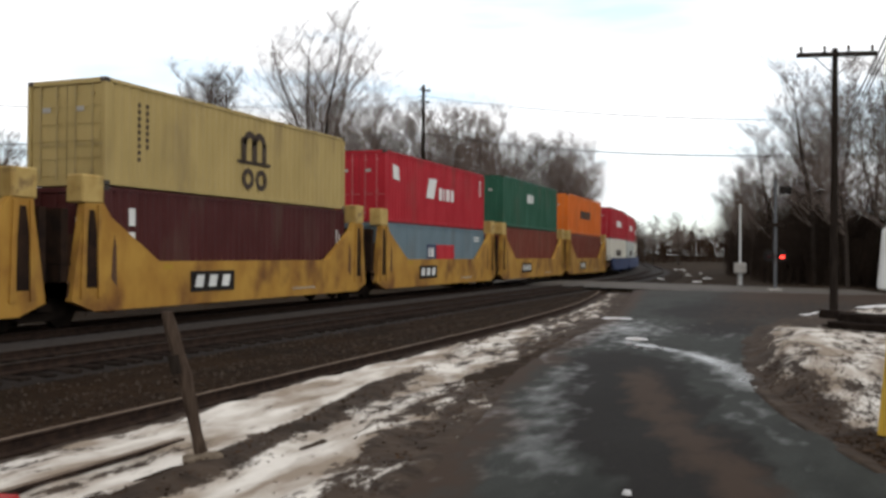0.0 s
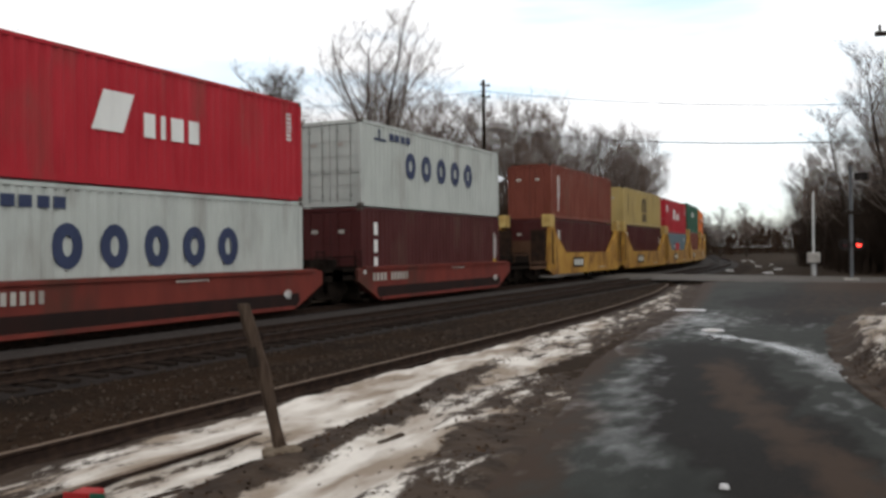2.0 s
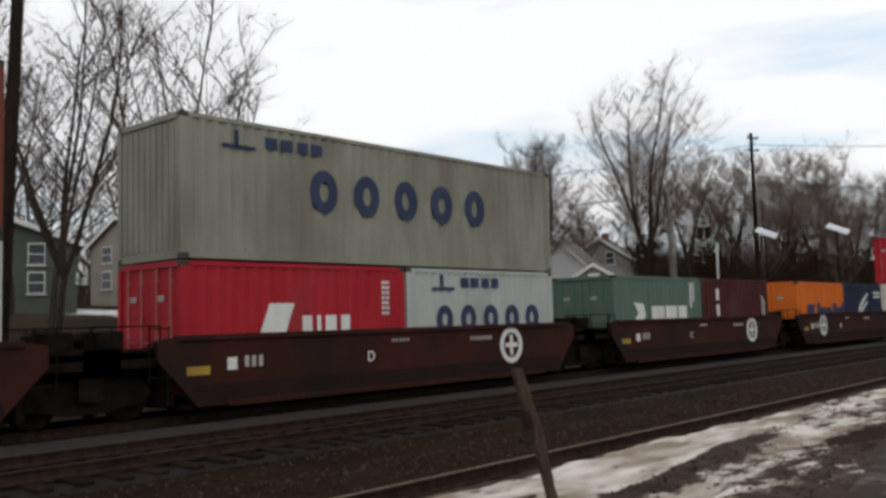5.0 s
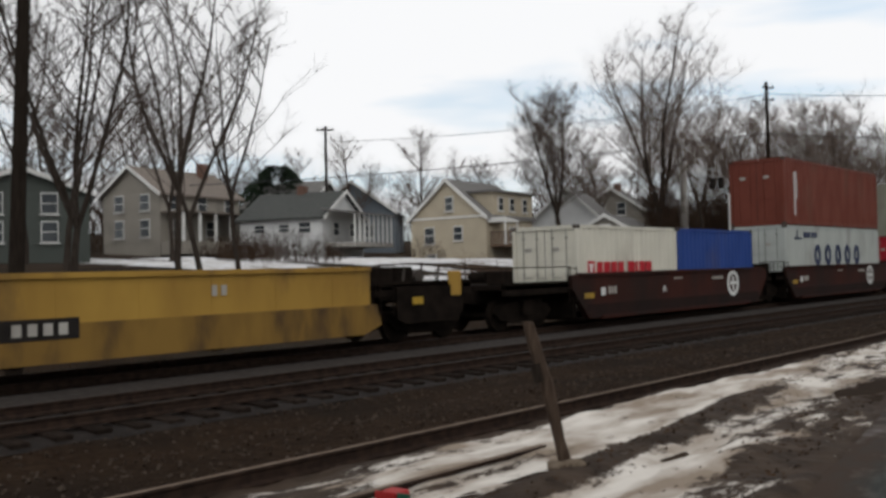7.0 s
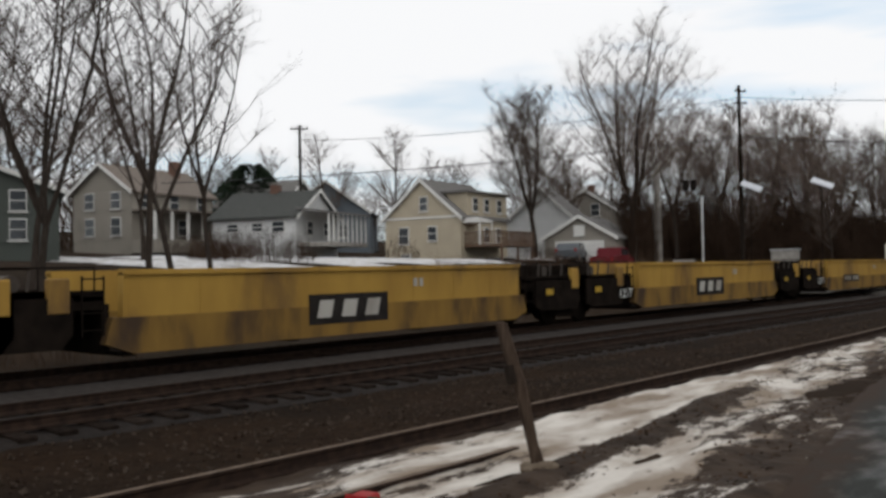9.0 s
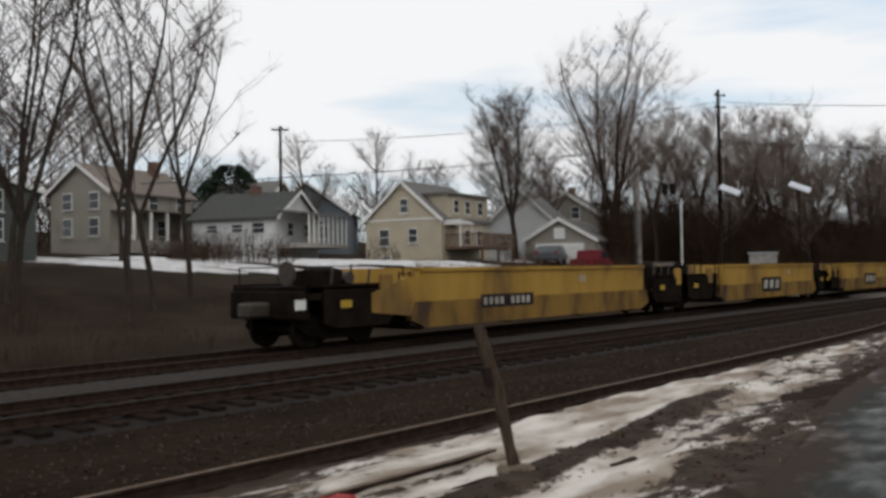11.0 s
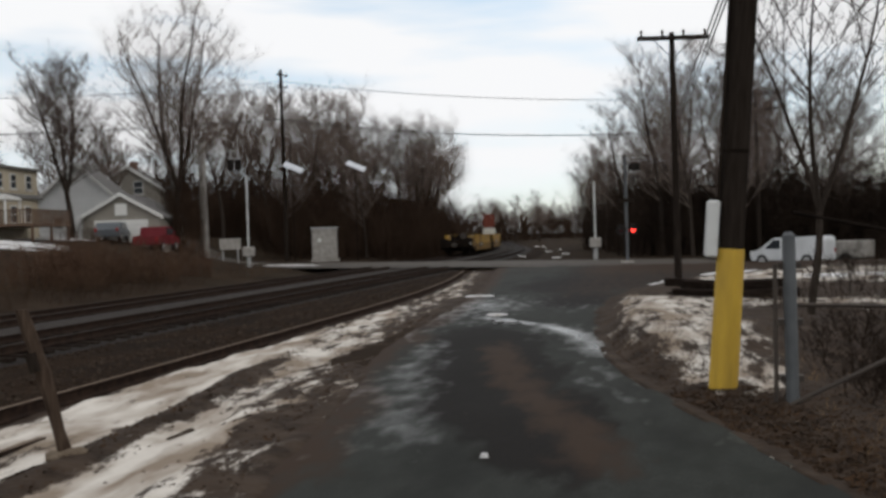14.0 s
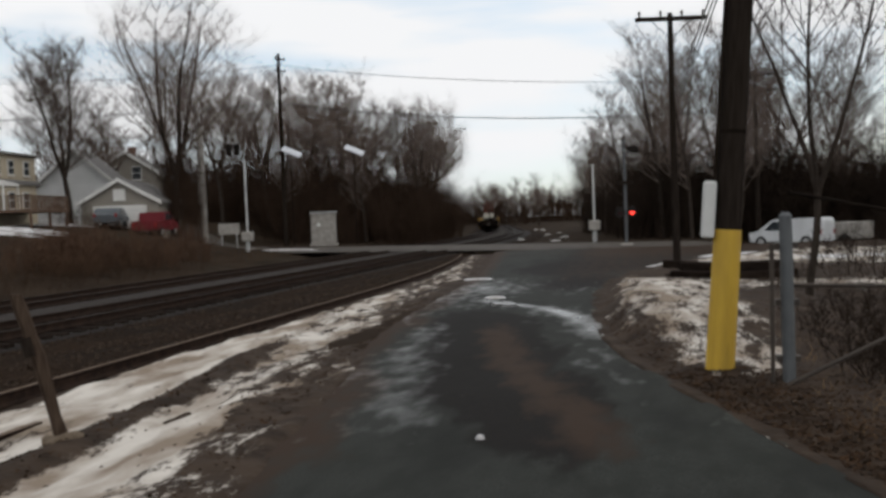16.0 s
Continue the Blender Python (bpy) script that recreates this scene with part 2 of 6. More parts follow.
def add_prism(bm, profile, x0, x1):
    a = [bm.verts.new((x0, y, z)) for y, z in profile]
    b = [bm.verts.new((x1, y, z)) for y, z in profile]
    n = len(profile)
    bm.faces.new(a)
    bm.faces.new(b[::-1])
    for k in range(n):
        bm.faces.new((a[k], b[k], b[(k + 1) % n], a[(k + 1) % n]))


def smooth_step(a, b, x):
    t = min(1.0, max(0.0, (x - a) / (b - a)))
    return t * t * (3 - 2 * t)


def sheet(name, xs, ys, height, mat, bend=False):
    """A grid over xs by ys, at height(x, y); bend lets it follow the line's curve."""
    verts, faces = [], []
    for y in ys:
        for x in xs:
            px = x + (bend_x(y) if bend else 0.0)
            verts.append((px, y, height(px, y)))
    w = len(xs)
    for j in range(len(ys) - 1):
        for i in range(w - 1):
            faces.append((j * w + i, j * w + i + 1, (j + 1) * w + i + 1, (j + 1) * w + i))
    me = bpy.data.meshes.new(name)
    me.from_pydata(verts, [], faces)
    me.materials.append(mat)
    me.polygons.foreach_set("use_smooth", [True] * len(faces))
    return new(name, me)


def spaced(*spans):
    out = []
    for a, b, step in spans:
        n = max(1, round((b - a) / step))
        out += [a + (b - a) * k / n for k in range(n)]
    return out + [spans[-1][1]]


# ---- the line: straight, then bending away ----
RADIUS, BEND_AT, BEND_END = 400.0, 60.0, 130.0
FAR_TRACK, NEAR_TRACK = -16.5, -12.3


def bend_x(y):
    if y < BEND_AT:
        return 0.0
    e = min(y, BEND_END)
    return -((e - BEND_AT) ** 2) / (2 * RADIUS) - max(0.0, y - BEND_END) * (BEND_END - BEND_AT) / RADIUS


def line_pose(s, lateral, z=0.0):
    """The pose at s metres along the line, on a track at that lateral place."""
    d = 0.5
    slope = (bend_x(s + d) - bend_x(s - d)) / (2 * d)
    return pose(lateral + bend_x(s), s, z, 0, 0, -math.degrees(math.atan(slope)))


# ---- ground ----
def ground_z(x, y):
    b = bend_x(y)
    rise = 2.5 * smooth_step(24.0, 42.0, -(x - b)) + 0.055 * max(0.0, -(x - b) - 47.0)
    rise *= 1.0 - 0.85 * smooth_step(58.0, 64.0, y) * (1 - smooth_step(74.0, 90.0, y)) * smooth_step(-40.0, -33.0, x)
    right = 0.9 * smooth_step(14.0, 34.0, x) + 0.02 * max(0.0, x - 30)
    right -= 0.5 * smooth_step(2.5, 8.0, x) * smooth_step(38.0, 46.0, y) * (1 - smooth_step(60.0, 75.0, y))
    dip = -0.55 * smooth_step(1.9, 3.2, x) * (1 - smooth_step(6.0, 9.0, x)) * (1 - smooth_step(22.0, 30.0, y))
    bed = -0.42 * smooth_step(-25.0, -21.0, x - b) * (1 - smooth_step(-8.0, -4.5, x - b))
    rough = 0.10 * noise.noise((x * 0.25, y * 0.25, 0)) + 0.03 * noise.noise((x * 1.3, y * 1.3, 3))
    fade = 0.15 + 0.85 * smooth_step(20.0, 26.0, abs(x - b))
    far_hill = 1.5 * smooth_step(170.0, 420.0, y)
    return -0.06 + rise + right + dip + bed + rough * fade + far_hill


ground = sheet("ground", spaced((-900, -100, 100), (-100, -50, 5), (-50, -26, 2), (-26, 10, 1.0), (10, 60, 4), (60, 900, 105)),
               spaced((-300, -40, 52), (-40, 0, 5), (0, 100, 2), (100, 220, 8), (220, 1500, 80)), ground_z, M_GROUND)
tagged(ground, "brown winter soil with thin dead grass", "ground", kind="structure")


# ballast beds
def bed_z(lat, y):
    d = abs(lat + 14.4)
    return -0.25 - 0.36 * smooth_step(4.0, 5.9, d) + 0.025 * noise.noise((lat * 2.1, y * 2.1, 1))


ballast = sheet("ballast_bed", spaced((-21.5, -8.0, 0.25)), spaced((-40, 0, 1.0), (0, 40, 0.4), (40, 110, 1.0), (110, 330, 5)), lambda x, y: bed_z(x - bend_x(y), y), M_BALLAST, bend=True)
tagged(ballast, "dark wet crushed-stone ballast under the tracks", "ballast", kind="structure")


def yard_z(lat, y):
    return -0.16 - 0.10 * smooth_step(-8.4, -9.8, lat) + 0.02 * noise.noise((lat * 1.7, y * 1.7, 8))


yard = sheet("gravel_strip", spaced((-10.6, -5.0, 0.3)), spaced((-40, 0, 1.0), (0, 48, 0.5)), lambda x, y: yard_z(x, y), M_BALLAST)
tagged(yard, "muddy dark gravel beside the rails", "gravel", kind="structure")


def siding_bend(y):
    """The disused siding closes in on the line towards the crossing."""
    return -0.0036 * max(0.0, y - 20.0) ** 2


def rail_mesh(y0, y1, step, lateral, bend=None):
    bend = bend or bend_x
    prof = ((-0.07, -0.17), (0.07, -0.17), (0.07, -0.145), (0.012, -0.125), (0.012, -0.045), (0.036, -0.03), (0.036, 0.0), (-0.036, 0.0), (-0.036, -0.03), (-0.012, -0.045), (-0.012, -0.125), (-0.07, -0.145))
    bm = bmesh.new()
    rings = []
    for y in spaced((y0, y1, step)):
        rings.append([bm.verts.new((lateral + bend(y) + x, y, z)) for x, z in prof])
    n = len(prof)
    for a, b in zip(rings, rings[1:]):
        for k in range(n):
            f = bm.faces.new((a[k], b[k], b[(k + 1) % n], a[(k + 1) % n]))
            f.material_index = 1 if k == 6 else 0
    bm.faces.new(rings[0])
    bm.faces.new(rings[-1][::-1])
    me = mesh_of(bm, "rail", M_RAIL)
    me.materials.append(M_RAILTOP)
    return me


def build_track(name, centre, y0, y1, label):
    tr = thing(name, label, "railway track", kind="structure")
    for side in (-0.7175, 0.7175):
        part("rail", rail_mesh(y0, y1, 2.0, centre + side), M_RAIL, tr)
    tie = mesh_of(box(-1.3, 1.3, -0.115, 0.115, -0.36, -0.175, 0.012), "tie", M_TIE)
    y, k = max(y0, -6.0), 0
    while y < 62:
        ob = part("tie", tie, M_TIE, tr)
        ob.matrix_basis = line_pose(y + random.uniform(-0.03, 0.03), centre + random.uniform(-0.04, 0.04), random.uniform(-0.012, 0.02)) @ pose(0, 0, 0, 0, 0, random.uniform(-0.8, 0.8))
        y += 0.52
    return tr


build_track("far_track", FAR_TRACK, -40, 330, "main line track with worn steel rails on ballast")
build_track("near_track", NEAR_TRACK, -40, 330, "empty second track with rusty rails on dark ties")
def strip(name, lat0, lat1, z, mat, label):
    ob = sheet(name, spaced((lat0, lat1, (lat1 - lat0) / 6)), spaced((-40, 60, 1.0), (60, 330, 6)), lambda x, y: z + 0.02 * noise.noise((x * 2, y * 2, 6)) - 0.04 * (abs((x - bend_x(y)) - (lat0 + lat1) / 2) > (lat1 - lat0) / 2 - 0.05), mat, bend=True)
    return tagged(ob, label, "ballast", kind="structure")


M_CINDER = material("oily_cinder", (0.008, 0.006, 0.005), (0.018, 0.0135, 0.011), spec=0.08, scale=5, rough=0.8, bump=0.8, bump_scale=20)
M_PALESTONE = material("pale_ballast", (0.028, 0.024, 0.022), (0.048, 0.042, 0.038), spec=0.05, scale=8, rough=0.9, bump=0.9, bump_scale=22)
strip("near_track_cinders", -13.75, -10.75, -0.205, M_CINDER, "oily black cinders round the second track")
strip("far_track_cinders", -17.9, -15.3, -0.205, M_CINDER, "oily black cinders under the main track")
strip("middle_gravel", -15.2, -13.85, -0.10, M_PALESTONE, "paler gravel between the two tracks")
siding = thing("disused_siding", "old rusty siding rails half buried in gravel and snow", "railway track", kind="structure")
for lateral0, y_end0, words0 in ((-6.88, 44, "rusty rail at the edge of the gravel"), (-5.46, 7.2, "rail sinking into snow")):
    rail0 = rail_mesh(-20, y_end0, 2.0, lateral0, siding_bend)
    rail0.transform(Matrix.Translation((0, 0, 0.02 if lateral0 < -6 else 0.0)))
    rail0.materials[1] = M_SIDINGTOP
    part("rail", rail0, M_RAIL, siding, words0)

# loose stones on the beds
def stones():
    bm = bmesh.new()
    for _ in range(17000):
        y = random.uniform(1.5, 34) if random.random() < 0.75 else random.uniform(34, 60)
        lat = random.uniform(-19.5, -7.2)
        z = bed_z(lat, y) if lat < -9.6 else yard_z(lat, y)
        if -15.6 > lat or -13.6 < lat < -10.8:
            continue
        r = random.uniform(0.018, 0.036) * (1.6 if random.random() < .06 else 1)
        m = pose(lat, y, z + r * 0.4, random.uniform(0, 360), random.uniform(0, 360), 0)
        v = [bm.verts.new(m @ Vector(c)) for c in ((r, 0, 0), (-r * .9, r * .2, 0), (0, r, -r * .2), (0, -r * .8, r * .1), (r * .1, 0, r * .8), (0, r * .1, -r))]
        for q in ((0, 2, 4), (2, 1, 4), (1, 3, 4), (3, 0, 4), (2, 0, 5), (1, 2, 5), (3, 1, 5), (0, 3, 5)):
            bm.faces.new([v[i] for i in q])
    ob = part("ballast_stones", bm, M_STONE)
    tagged(ob, "loose grey crushed stones on the track bed", "stones", kind="stuff")


# ---- road ----
LEFT_EDGE = ((-8, -1.9), (4, -2.45), (6, -2.78), (8, -3.12), (10, -3.48), (13.6, -4.05), (16.7, -4.35), (20.7, -4.5), (26.8, -5.0), (33, -5.8), (40, -6.8), (47, -7.8))
RIGHT_EDGE = ((-8, 6.3), (0, 3.5), (5.7, 1.6), (7.5, 1.0), (8.9, .54), (10.7, .05), (12.8, -.38), (15.5, -.66), (19.7, -.9), (24, -.75), (28.3, .4), (31, 1.8), (36, 5.5), (47, 13))


def along(table, y):
    """The value at y on a line through the table's points."""
    for (y0, a), (y1, b) in zip(table, table[1:]):
        if y <= y1:
            return a + (b - a) * (y - y0) / (y1 - y0)
    return table[-1][1]


def road_edges(y):
    """Left and right edge of the wet access road."""
    left = along(LEFT_EDGE, y)
    right = along(RIGHT_EDGE, y)
    return left, max(right, left + 1.0)


def road_z(x, y):
    return 0.005 + 0.012 * noise.noise((x * 0.8, y * 0.4, 5)) - 0.03 * smooth_step(0.0, 1.0, noise.noise((x * 0.35, y * 0.2, 11)))


def road_material():
    m = bpy.data.materials.new("wet_asphalt")
    m.use_nodes = True
    n, l = m.node_tree.nodes, m.node_tree.links
    b = n["Principled BSDF"]
    tc, mp = n.new("ShaderNodeTexCoord"), n.new("ShaderNodeMapping")
    mp.inputs["Scale"].default_value = (1.0, 0.42, 1.0)
    l.new(tc.outputs["Object"], mp.inputs["Vector"])
    grain, patch, mud, crack = (n.new("ShaderNodeTexNoise") for _ in range(4))
    for node, s, d in ((grain, 55, 3), (patch, 0.55, 4), (mud, 0.9, 6), (crack, 4.0, 6)):
        node.inputs["Scale"].default_value, node.inputs["Detail"].default_value = s, d
        l.new((mp if node is not grain else tc).outputs["Vector" if node is not grain else "Object"], node.inputs["Vector"])

    def ramp(src, lo, hi, to0=0.0, to1=1.0):
        r = n.new("ShaderNodeMapRange")
        r.inputs["From Min"].default_value, r.inputs["From Max"].default_value = lo, hi
        r.inputs["To Min"].default_value, r.inputs["To Max"].default_value = to0, to1
        l.new(src, r.inputs["Value"])
        return r.outputs["Result"]

    def mix(fac, a, c):
        k = n.new("ShaderNodeMix")
        k.data_type = "RGBA"
        l.new(fac, k.inputs["Factor"])
        for s, v in (("A", a), ("B", c)):
            if isinstance(v, tuple):
                k.inputs[s].default_value = (*v, 1)
            else:
                l.new(v, k.inputs[s])
        return k.outputs["Result"]

    at, at_mud, at_wet = (n.new("ShaderNodeAttribute") for _ in range(3))
    at.attribute_name, at_mud.attribute_name, at_wet.attribute_name = "worn", "mud", "film"

    def plus(src, k, at=at):
        add, mul = n.new("ShaderNodeMath"), n.new("ShaderNodeMath")
        mul.operation = "MULTIPLY"
        mul.inputs[1].default_value = k
        l.new(src, mul.inputs[0])
        l.new(mul.outputs["Value"], add.inputs[0])
        l.new(at.outputs["Fac"], add.inputs[1])
        return add.outputs["Value"]

    dry = mix(ramp(grain.outputs["Fac"], 0.35, 0.65), (0.0215, 0.0230, 0.0205), (0.0370, 0.0390, 0.0350))
    wet = mix(ramp(grain.outputs["Fac"], 0.35, 0.65), (0.007, 0.006, 0.0055), (0.014, 0.012, 0.0105))
    dry = mix(ramp(crack.outputs["Fac"], 0.42, 0.62), dry, (0.0220, 0.0235, 0.0205))
    dry = mix(ramp(mud.outputs["Fac"], 0.50, 0.68), dry, (0.0150, 0.0155, 0.0140))
    worn = ramp(plus(crack.outputs["Fac"], 1.1), 0.80, 1.14)
    muddy = ramp(plus(crack.outputs["Fac"], 1.2, at_mud), 0.82, 1.25)
    l.new(mix(muddy, mix(worn, dry, wet), (0.036, 0.0235, 0.0165)), b.inputs["Base Color"])
    film = ramp(plus(crack.outputs["Fac"], 0.9, at_wet), 0.66, 1.12)
    l.new(ramp(film, 0, 1, 0.72, 0.20), b.inputs["Roughness"])
    l.new(ramp(film, 0, 1, 0.04, 0.42), b.inputs["Specular IOR Level"])
    bump = n.new("ShaderNodeBump")
    bump.inputs["Strength"].default_value, bump.inputs["Distance"].default_value = 0.25, 0.02
    l.new(crack.outputs["Fac"], bump.inputs["Height"])
    l.new(bump.outputs["Normal"], b.inputs["Normal"])
    return m


M_ROAD = road_material()


POOL_LEFT = ((5.5, -.5), (6.7, -.95), (7.5, -1.5), (8.6, -2.1), (11.2, -2.65), (14.1, -3.3), (16.6, -3.7))
POOL_RIGHT = ((5.5, .05), (6.9, -.2), (8.3, -.3), (10, -.68), (12.6, -1.34), (15.3, -1.75), (16.6, -2.5))


def in_pool(x, y):
    """1 inside the worn dark middle of the road, 0 outside."""
    a, b = along(POOL_LEFT, y), along(POOL_RIGHT, y)
    wob = 0.30 * noise.noise((x * 1.6, y * 0.7, 14)) + 0.14 * noise.noise((x * 5, y * 2, 15))
    return smooth_step(-.40, .34, x - a + wob) * smooth_step(-.40, .34, b - x + wob) * smooth_step(5.2, 7.0, y) * (1 - smooth_step(15.6, 17.2, y + 2 * wob))


def road_worn(x, y):
    """How far the surface is worn to dark wet mud: the middle and the junction."""
    def blob(cx, cy, rx, ry):
        return math.exp(-(((x - cx) / rx) ** 2 + ((y - cy) / ry) ** 2))
    w = 0.85 * in_pool(x, y) + 0.55 * smooth_step(24, 30, y) * smooth_step(-4.8, -2.6, x)
    w += 0.75 * blob(-1.6, 23.5, 1.3, 3.2) + 0.5 * blob(-2.6, 30.0, 2.0, 3.0)
    return min(w, 0.85)


def road_mud(x, y):
    """Brown mud: the crown inside the dark middle, the churned edges and the junction."""
    mid = along(((5.5, .1), (7.6, -.42), (9.2, -.98), (10.6, -1.45), (13.7, -2.15), (16, -2.6)), y)
    w = 0.72 * math.exp(-((x - mid) / .36) ** 2) * smooth_step(5.6, 7.0, y) * (1 - smooth_step(13.0, 15.5, y))
    left, right = road_edges(y)
    w += 0.70 * (1 - smooth_step(0.15, 0.85, x - left + .3 * noise.noise((x, y * .7, 19)))) + 0.45 * (1 - smooth_step(0.0, 0.28, right - x)) * smooth_step(8, 11, y)
    w += 0.40 * smooth_step(21, 27, y) * smooth_step(-3.8, -1.6, x) + 0.25 * smooth_step(34, 42, y)
    return min(w, 0.8)


def road_film(x, y):
    """Standing water film: a bright streak before the junction and a sheen on both sides of the dark middle."""
    mid = along(((12.5, -.5), (14.0, -.72), (15.4, -1.05), (16.4, -1.45), (17.15, -1.9), (17.9, -2.7), (18.9, -3.3)), y)
    w = 0.46 * math.exp(-((x - mid) / .27) ** 2) * smooth_step(12.3, 13.2, y) * (1 - smooth_step(18.0, 19.2, y))
    w += (0.15 + 0.20 * noise.noise((x * .9, y * .35, 17))) * (1 - in_pool(x, y)) * smooth_step(5.0, 9.0, y) * (1 - smooth_step(22, 28, y))
    w += 0.24 * math.exp(-((x - along(LEFT_EDGE, y) - .95) / .42) ** 2) * smooth_step(5.5, 8, y) * (1 - smooth_step(13, 18, y))
    w += 0.30 * math.exp(-((x + 4.0) / .9) ** 2 - ((y - 22) / 4) ** 2)
    return min(w, 0.85)


def build_road():
    verts, faces, cols = [], [], 60
    ys = spaced((-8, 3, 0.5), (3, 20, 0.14), (20, 30, 0.3), (30, 47, 0.8))
    for y in ys:
        a, b = road_edges(y)
        a += 0.12 * noise.noise((0, y * 1.1, 2))
        b += 0.07 * noise.noise((5, y * 1.3, 2))
        for k in range(cols + 1):
            x = a + (b - a) * k / cols
            verts.append((x, y, road_z(x, y) - (0.05 if k in (0, cols) else 0)))
    w = cols + 1
    for j in range(len(ys) - 1):
        faces += [(j * w + i, j * w + i + 1, (j + 1) * w + i + 1, (j + 1) * w + i) for i in range(cols)]
    me = bpy.data.meshes.new("road")
    me.from_pydata(verts, [], faces)
    me.materials.append(M_ROAD)
    at = me.attributes.new("worn", "FLOAT", "POINT")
    at.data.foreach_set("value", [road_worn(x, y) for x, y, _ in verts])
    at = me.attributes.new("mud", "FLOAT", "POINT")
    at.data.foreach_set("value", [road_mud(x, y) for x, y, _ in verts])
    at = me.attributes.new("film", "FLOAT", "POINT")
    at.data.foreach_set("value", [road_film(x, y) for x, y, _ in verts])
    tagged(new("road", me), "wet patched asphalt access road with muddy ruts", "road", kind="structure")


build_road()
M_CROSSROAD = material("damp_old_asphalt", (0.055, 0.047, 0.04), (0.08, 0.07, 0.06), spec=0.12, scale=1.2, rough=0.75, bump=0.3, bump_scale=30, stain=(0.05, 0.045, 0.04), stain_scale=0.5, stain_lo=0.5)


def build_crossroad():
    # the public road that crosses both tracks at a slant
    a, b = Vector((30, 37.5, 0)), Vector((-70, 83, 0))
    d = (b - a).normalized()
    side = Vector((-d.y, d.x, 0))
    verts, faces = [], []
    n, w = 60, 8
    for j in range(n + 1):
        c = a.lerp(b, j / n)
        for k in range(w + 1):
            q = c + side * (-4.2 + 8.4 * k / w)
            z = 0.03 + 0.01 * noise.noise((q.x, q.y, 2))
            z = max(z, ground_z(q.x, q.y) + 0.05) if q.x < -30 else (ground_z(q.x, q.y) + 0.09 if q.x > 2 else z)
            verts.append((q.x, q.y, z - (0.1 if k in (0, w) else 0)))
    for j in range(n):
        faces += [(j * (w + 1) + i, j * (w + 1) + i + 1, (j + 1) * (w + 1) + i + 1, (j + 1) * (w + 1) + i) for i in range(w)]
    me = bpy.data.meshes.new("crossing_road")
    me.from_pydata(verts, [], faces)
    me.materials.append(M_CROSSROAD)
    tagged(new("crossing_road", me), "damp grey asphalt road over the level crossing", "road", kind="structure")


build_crossroad()


# ---- verge of snow and mud between siding and road ----
def snow_mud_material():
    m = material("snow_over_mud", (0.024, 0.0165, 0.012), (0.050, 0.035, 0.025), spec=0.08, scale=2.5, rough=0.85, bump=0.6, bump_scale=9)
    n, l = m.node_tree.nodes, m.node_tree.links
    b = n["Principled BSDF"]
    under = b.inputs["Base Color"].links[0].from_socket
    at = n.new("ShaderNodeAttribute")
    at.attribute_name = "snow"
    tc, mp, t1, t2 = n.new("ShaderNodeTexCoord"), n.new("ShaderNodeMapping"), n.new("ShaderNodeTexNoise"), n.new("ShaderNodeTexNoise")
    mp.inputs["Scale"].default_value = (1.0, 0.36, 1.0)
    mp.inputs["Rotation"].default_value = (0, 0, radians(6))
    l.new(tc.outputs["Object"], mp.inputs["Vector"])
    t1.inputs["Scale"].default_value, t1.inputs["Detail"].default_value, t1.inputs["Roughness"].default_value = 3.6, 12, 0.80
    t2.inputs["Scale"].default_value, t2.inputs["Detail"].default_value = 2.2, 9
    for t in (t1, t2):
        l.new(mp.outputs["Vector"], t.inputs["Vector"])
    add, r, dirty = n.new("ShaderNodeMath"), n.new("ShaderNodeMapRange"), n.new("ShaderNodeMapRange")
    wide = n.new("ShaderNodeMapRange")
    wide.clamp = False
    wide.inputs["To Min"].default_value, wide.inputs["To Max"].default_value = -0.75, 1.75
    l.new(t1.outputs["Fac"], wide.inputs["Value"])
    l.new(wide.outputs["Result"], add.inputs[0])
    l.new(at.outputs["Fac"], add.inputs[1])
    l.new(add.outputs["Value"], r.inputs["Value"])
    r.inputs["From Min"].default_value, r.inputs["From Max"].default_value = 1.02, 1.20
    dirty.inputs["From Min"].default_value, dirty.inputs["From Max"].default_value = 0.38, 0.62
    l.new(t2.outputs["Fac"], dirty.inputs["Value"])
    white, lay = n.new("ShaderNodeMix"), n.new("ShaderNodeMix")
    white.data_type = lay.data_type = "RGBA"
    white.inputs["A"].default_value, white.inputs["B"].default_value = (0.56, 0.52, 0.47, 1), (0.22, 0.175, 0.135, 1)
    l.new(dirty.outputs["Result"], white.inputs["Factor"])
    l.new(r.outputs["Result"], lay.inputs["Factor"])
    l.new(under, lay.inputs["A"])
    l.new(white.outputs["Result"], lay.inputs["B"])
    l.new(lay.outputs["Result"], b.inputs["Base Color"])
    return m


M_VERGE = snow_mud_material()


def with_snow(ob, amount):
    me = ob.data
    at = me.attributes.new("snow", "FLOAT", "POINT")
    at.data.foreach_set("value", [amount(v.co.x, v.co.y) for v in me.vertices])
    return ob


def ridge_x(y):
    return -4.55 - 0.10 * (y - 6.6) - 0.012 * max(0.0, y - 6.6) ** 1.5


